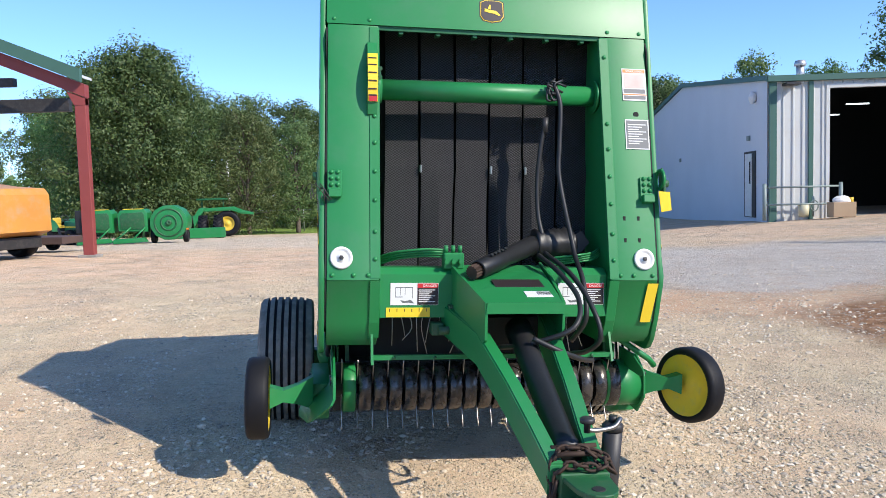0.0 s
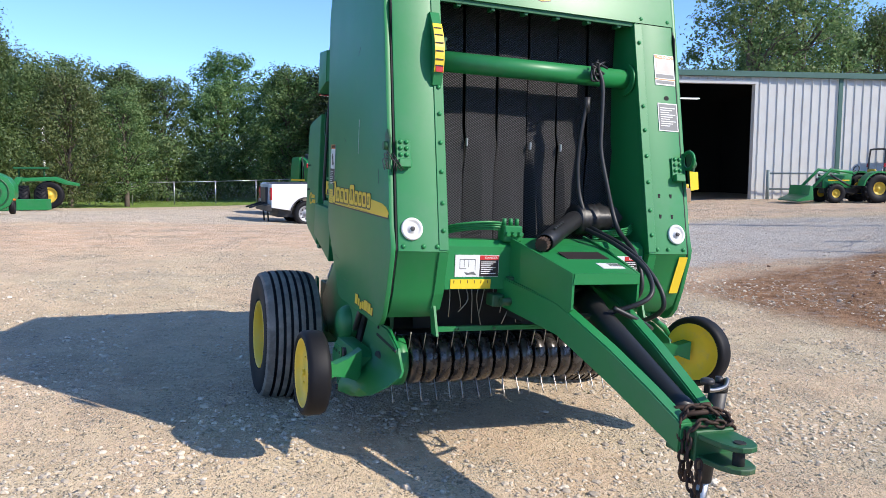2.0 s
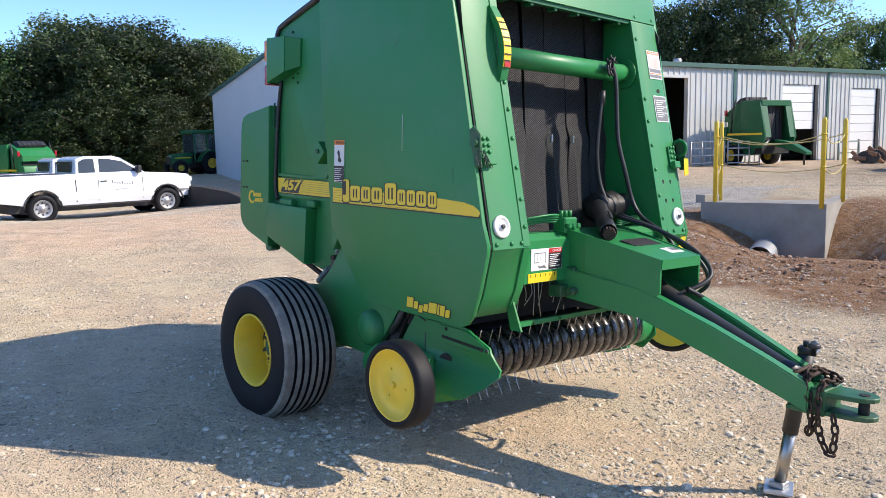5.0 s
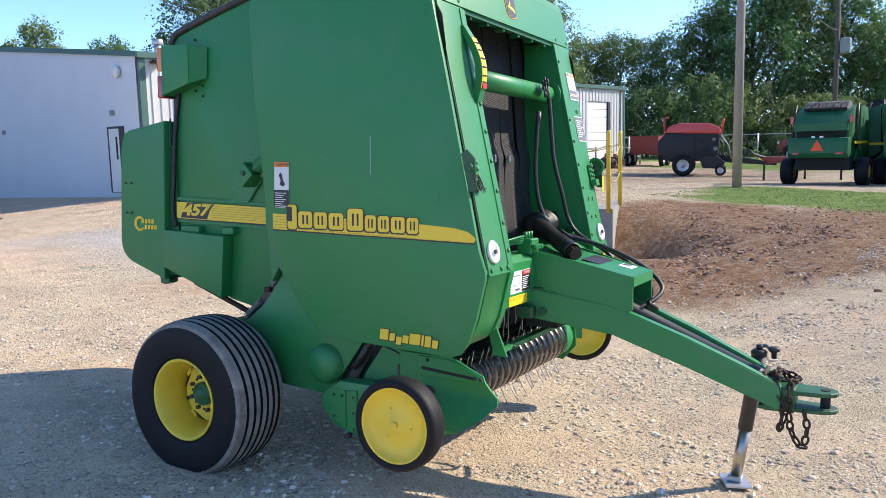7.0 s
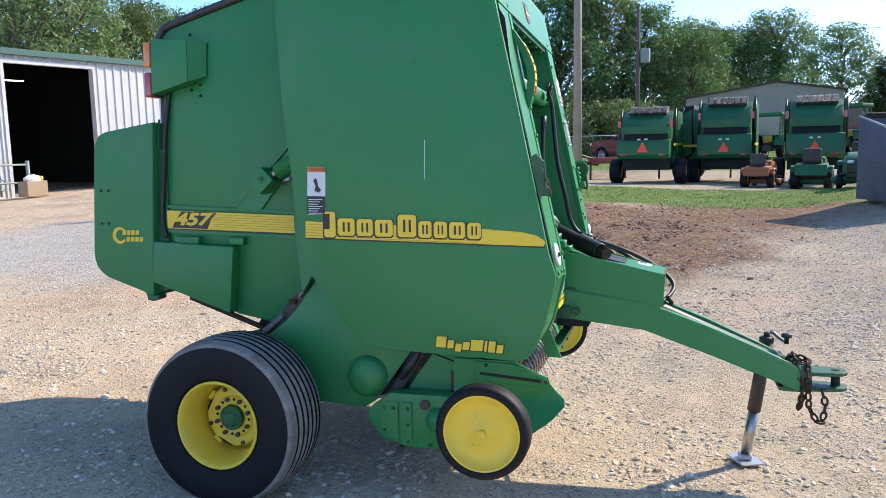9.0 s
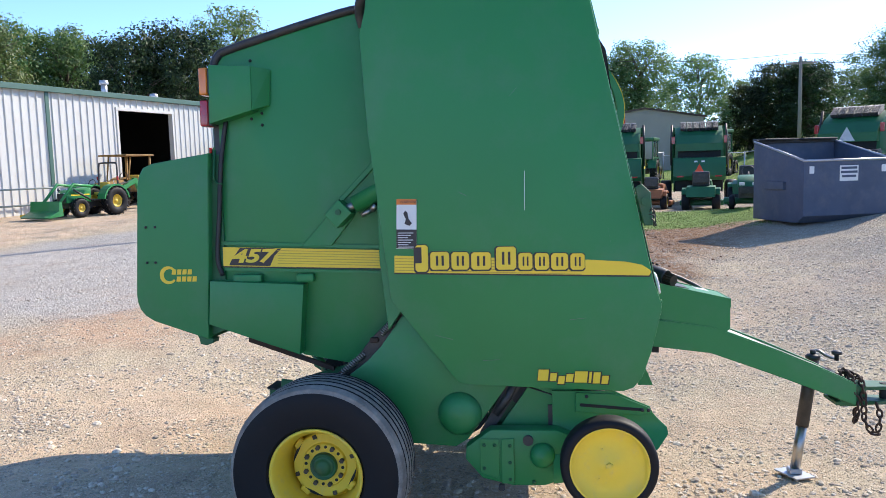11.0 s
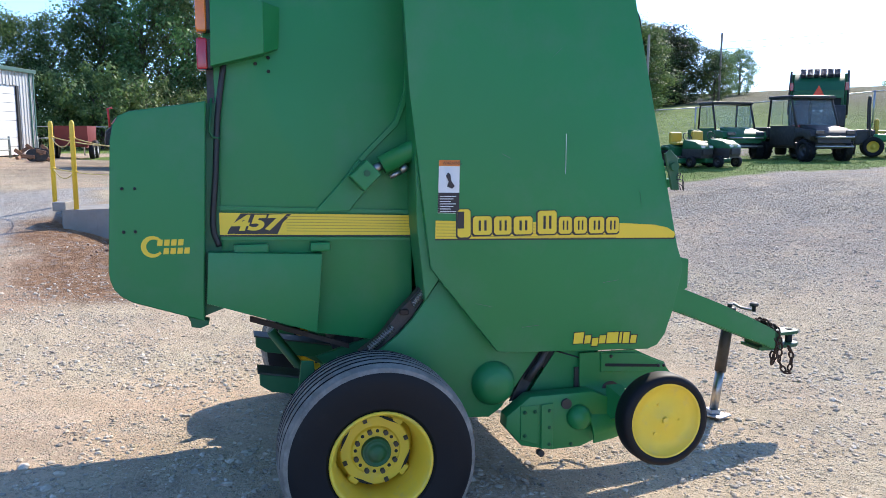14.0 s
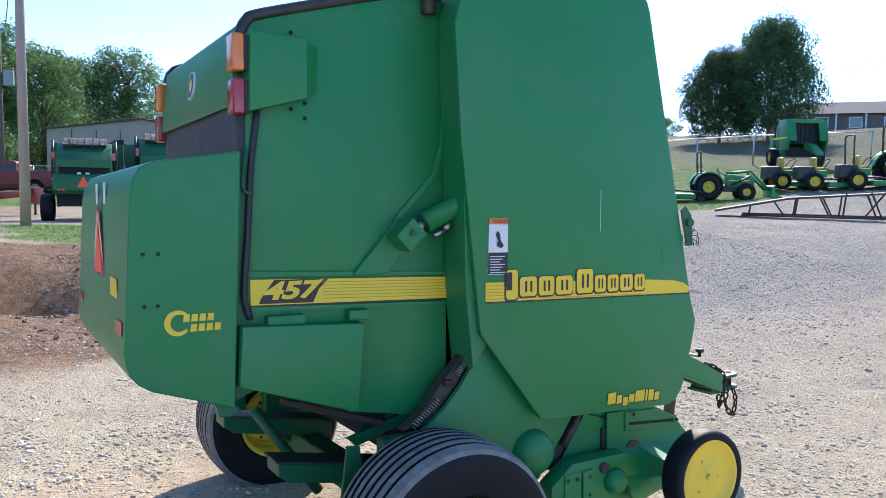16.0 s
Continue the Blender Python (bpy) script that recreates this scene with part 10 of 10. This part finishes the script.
cyl(b, (-16.0, 60, -1), (-16.0, 60, 4.4), 0.09, seg=10)
tagged(part("white_post", b, WHITEP), "slim white post standing before the trees", "post")


def wire(p0, p1, sag, label="thin dark overhead wire between poles"):
    a, c = Vector(p0), Vector(p1)
    b = bmnew()
    tube(b, [a.lerp(c, k / 20) - Vector((0, 0, sag * 4 * (k / 20) * (1 - k / 20))) for k in range(21)], 0.018, 5)
    tagged(part("overhead_wire", b, BLACKM), label, "wire", "overhead wires")


wire((17.7, 8.7, 8.6), (49, 13.4, 8.0), 1.0)
wire((60, -5.5, 9.2), (66, -26.5, 9.9), 0.6)
wire((60, -5.5, 8.6), (66, -26.5, 9.3), 0.6)
wire((66, -26.5, 9.9), (62, -75, 16.2), 0.8)
wire((66, -26.5, 9.3), (62, -75, 15.4), 0.8)
wire((49, 13.4, 9), (60, -5.5, 9.2), 0.6)


def chain_fence(x0, y0, x1, y1, n, h=1.35):
    """Galvanised posts and rails with a mesh of crossing wires."""
    t = thing("chain_link_fence", "galvanised chain-link fence with steel posts", "fence")
    P = [Vector((x0 + (x1 - x0) * k / n, y0 + (y1 - y0) * k / n, 0)) for k in range(n + 1)]
    for p in P:
        p.z = ground_z(p.x, p.y)
    for p in P:
        b = bmnew()
        cyl(b, p, p + Vector((0, 0, h + 0.05)), 0.04, seg=8)
        part("post", b, GALV, t)
    b = bmnew()
    for p, q in zip(P, P[1:]):
        tube(b, [p + Vector((0, 0, h)), q + Vector((0, 0, h))], 0.025, 5)
    part("top_rail", b, GALV, t)
    verts, edges, faces = [], [], []
    for p, q in zip(P, P[1:]):
        d = q - p
        m = max(6, int(d.length / 0.22))
        for k in range(m):
            for u0, u1 in ((k / m, (k + 3) / m), ((k + 3) / m, k / m)):
                a = p + d * min(1, u0)
                c = p + d * min(1, u1) + Vector((0, 0, h))
                o = d.normalized() * 0.0014
                i0 = len(verts)
                verts += [a - o, a + o, c + o, c - o]
                faces.append((i0, i0 + 1, i0 + 2, i0 + 3))
    me = bpy.data.meshes.new("mesh_wire")
    me.from_pydata(verts, [], faces)
    me.materials.append(GALV)
    ob = new("mesh_wire", me)
    ob.parent = t
    tagged(ob, kind="stuff")
    return t


chain_fence(-34, 57, 9, 56, 16, 1.5)
chain_fence(42, 26, 46, 4, 9, 1.6)
chain_fence(46, 4, 36, -9, 6, 1.4)
chain_fence(36, -9, 24, -26, 8, 1.4)

# far buildings
tan = thing("tan_building", "long low tan metal building behind the machines", "building", pose(62, 12.2, 0.6, 0, 0, -86) @ Matrix.Diagonal((0.70, 0.8, 0.78, 1)))
b = bmnew()
prism(b, [(0, -0.6), (16, -0.6), (16, 5.6), (9.5, 6.6), (0, 5.3)], 1, 0, 8)
part("wall", b, TANW, tan)
b = bmnew()
prism(b, [(-0.3, 5.28), (9.5, 6.62), (16.3, 5.58), (16.3, 5.74), (9.5, 6.78), (-0.3, 5.44)], 1, -0.3, 8.3)
part("roof", b, SEMI, tan)
for x in (2.4, 4.8, 7.2):
    pbox("wall_seam", tan, (x - 0.06, -0.03, -0.4), (x + 0.06, -0.005, 5.4), SEMI, 0)
house = thing("farm_house", "low brown brick house with a dark shingle roof on the hill", "house", pose(56.5, -61.5, 6.6, 0, 0, 221))
b = bmnew()
box(b, (-8, -3, -1.5), (8, 4, 2.15))
box(b, (8, -2, -1.5), (12.5, 3.4, 1.9))
part("wall", b, BRICKW, house)
b = bmnew()
loft(b, [[(-8.6, -3.7, 2.1), (-8.6, 4.7, 2.1), (-5.6, 0.55, 3.55), (-5.6, 0.45, 3.55)], [(8.6, -3.7, 2.1), (8.6, 4.7, 2.1), (7.6, 0.55, 3.55), (7.6, 0.45, 3.55)]])
part("roof", b, SHING, house)
b = bmnew()
prism(b, [(-2.6, 1.85), (0.7, 3.0), (4.0, 1.85)], 0, 8.0, 13.0)
part("wing_roof", b, SHING, house)
for k2 in range(5):
    wd = pbox("window", house, (-6.6 + k2 * 3.0, -3.06, 0.7), (-5.4 + k2 * 3.0, -2.98, 1.8), WHITEP, 0)
    pbox("pane", wd, (-6.5 + k2 * 3.0, -3.08, 0.8), (-5.5 + k2 * 3.0, -3.05, 1.7), GLASSD, 0)
for k2 in range(6):
    pbox("porch_post", house, (-7 + k2 * 2.6, -3.6, -1.0), (-6.85 + k2 * 2.6, -3.45, 2.1), WHITEP, 0)
t = pickup_truck(44.5, 12.6, 160, "dark red pickup truck parked behind the fence", "red_pickup", MAROON)
# drop at the apron's edge, its shade put into a near-black colour
t = thing("apron_edge", "retaining edge of the workshop apron, its shade painted near black", "retaining wall", pose(4.0, 28.4, 0, 0, 0, -70.6))
pprism("edge_wall", t, [(0, -0.5), (0, 0.60), (2.2, 0.54), (3.6, 0.40), (4.7, 0.10), (4.7, -0.5)], 1, 0, 0.3, surface("apron_edge_shade", (0.05, 0.045, 0.04), (0.03, 0.028, 0.026), 0.9, big=2), 0.01)
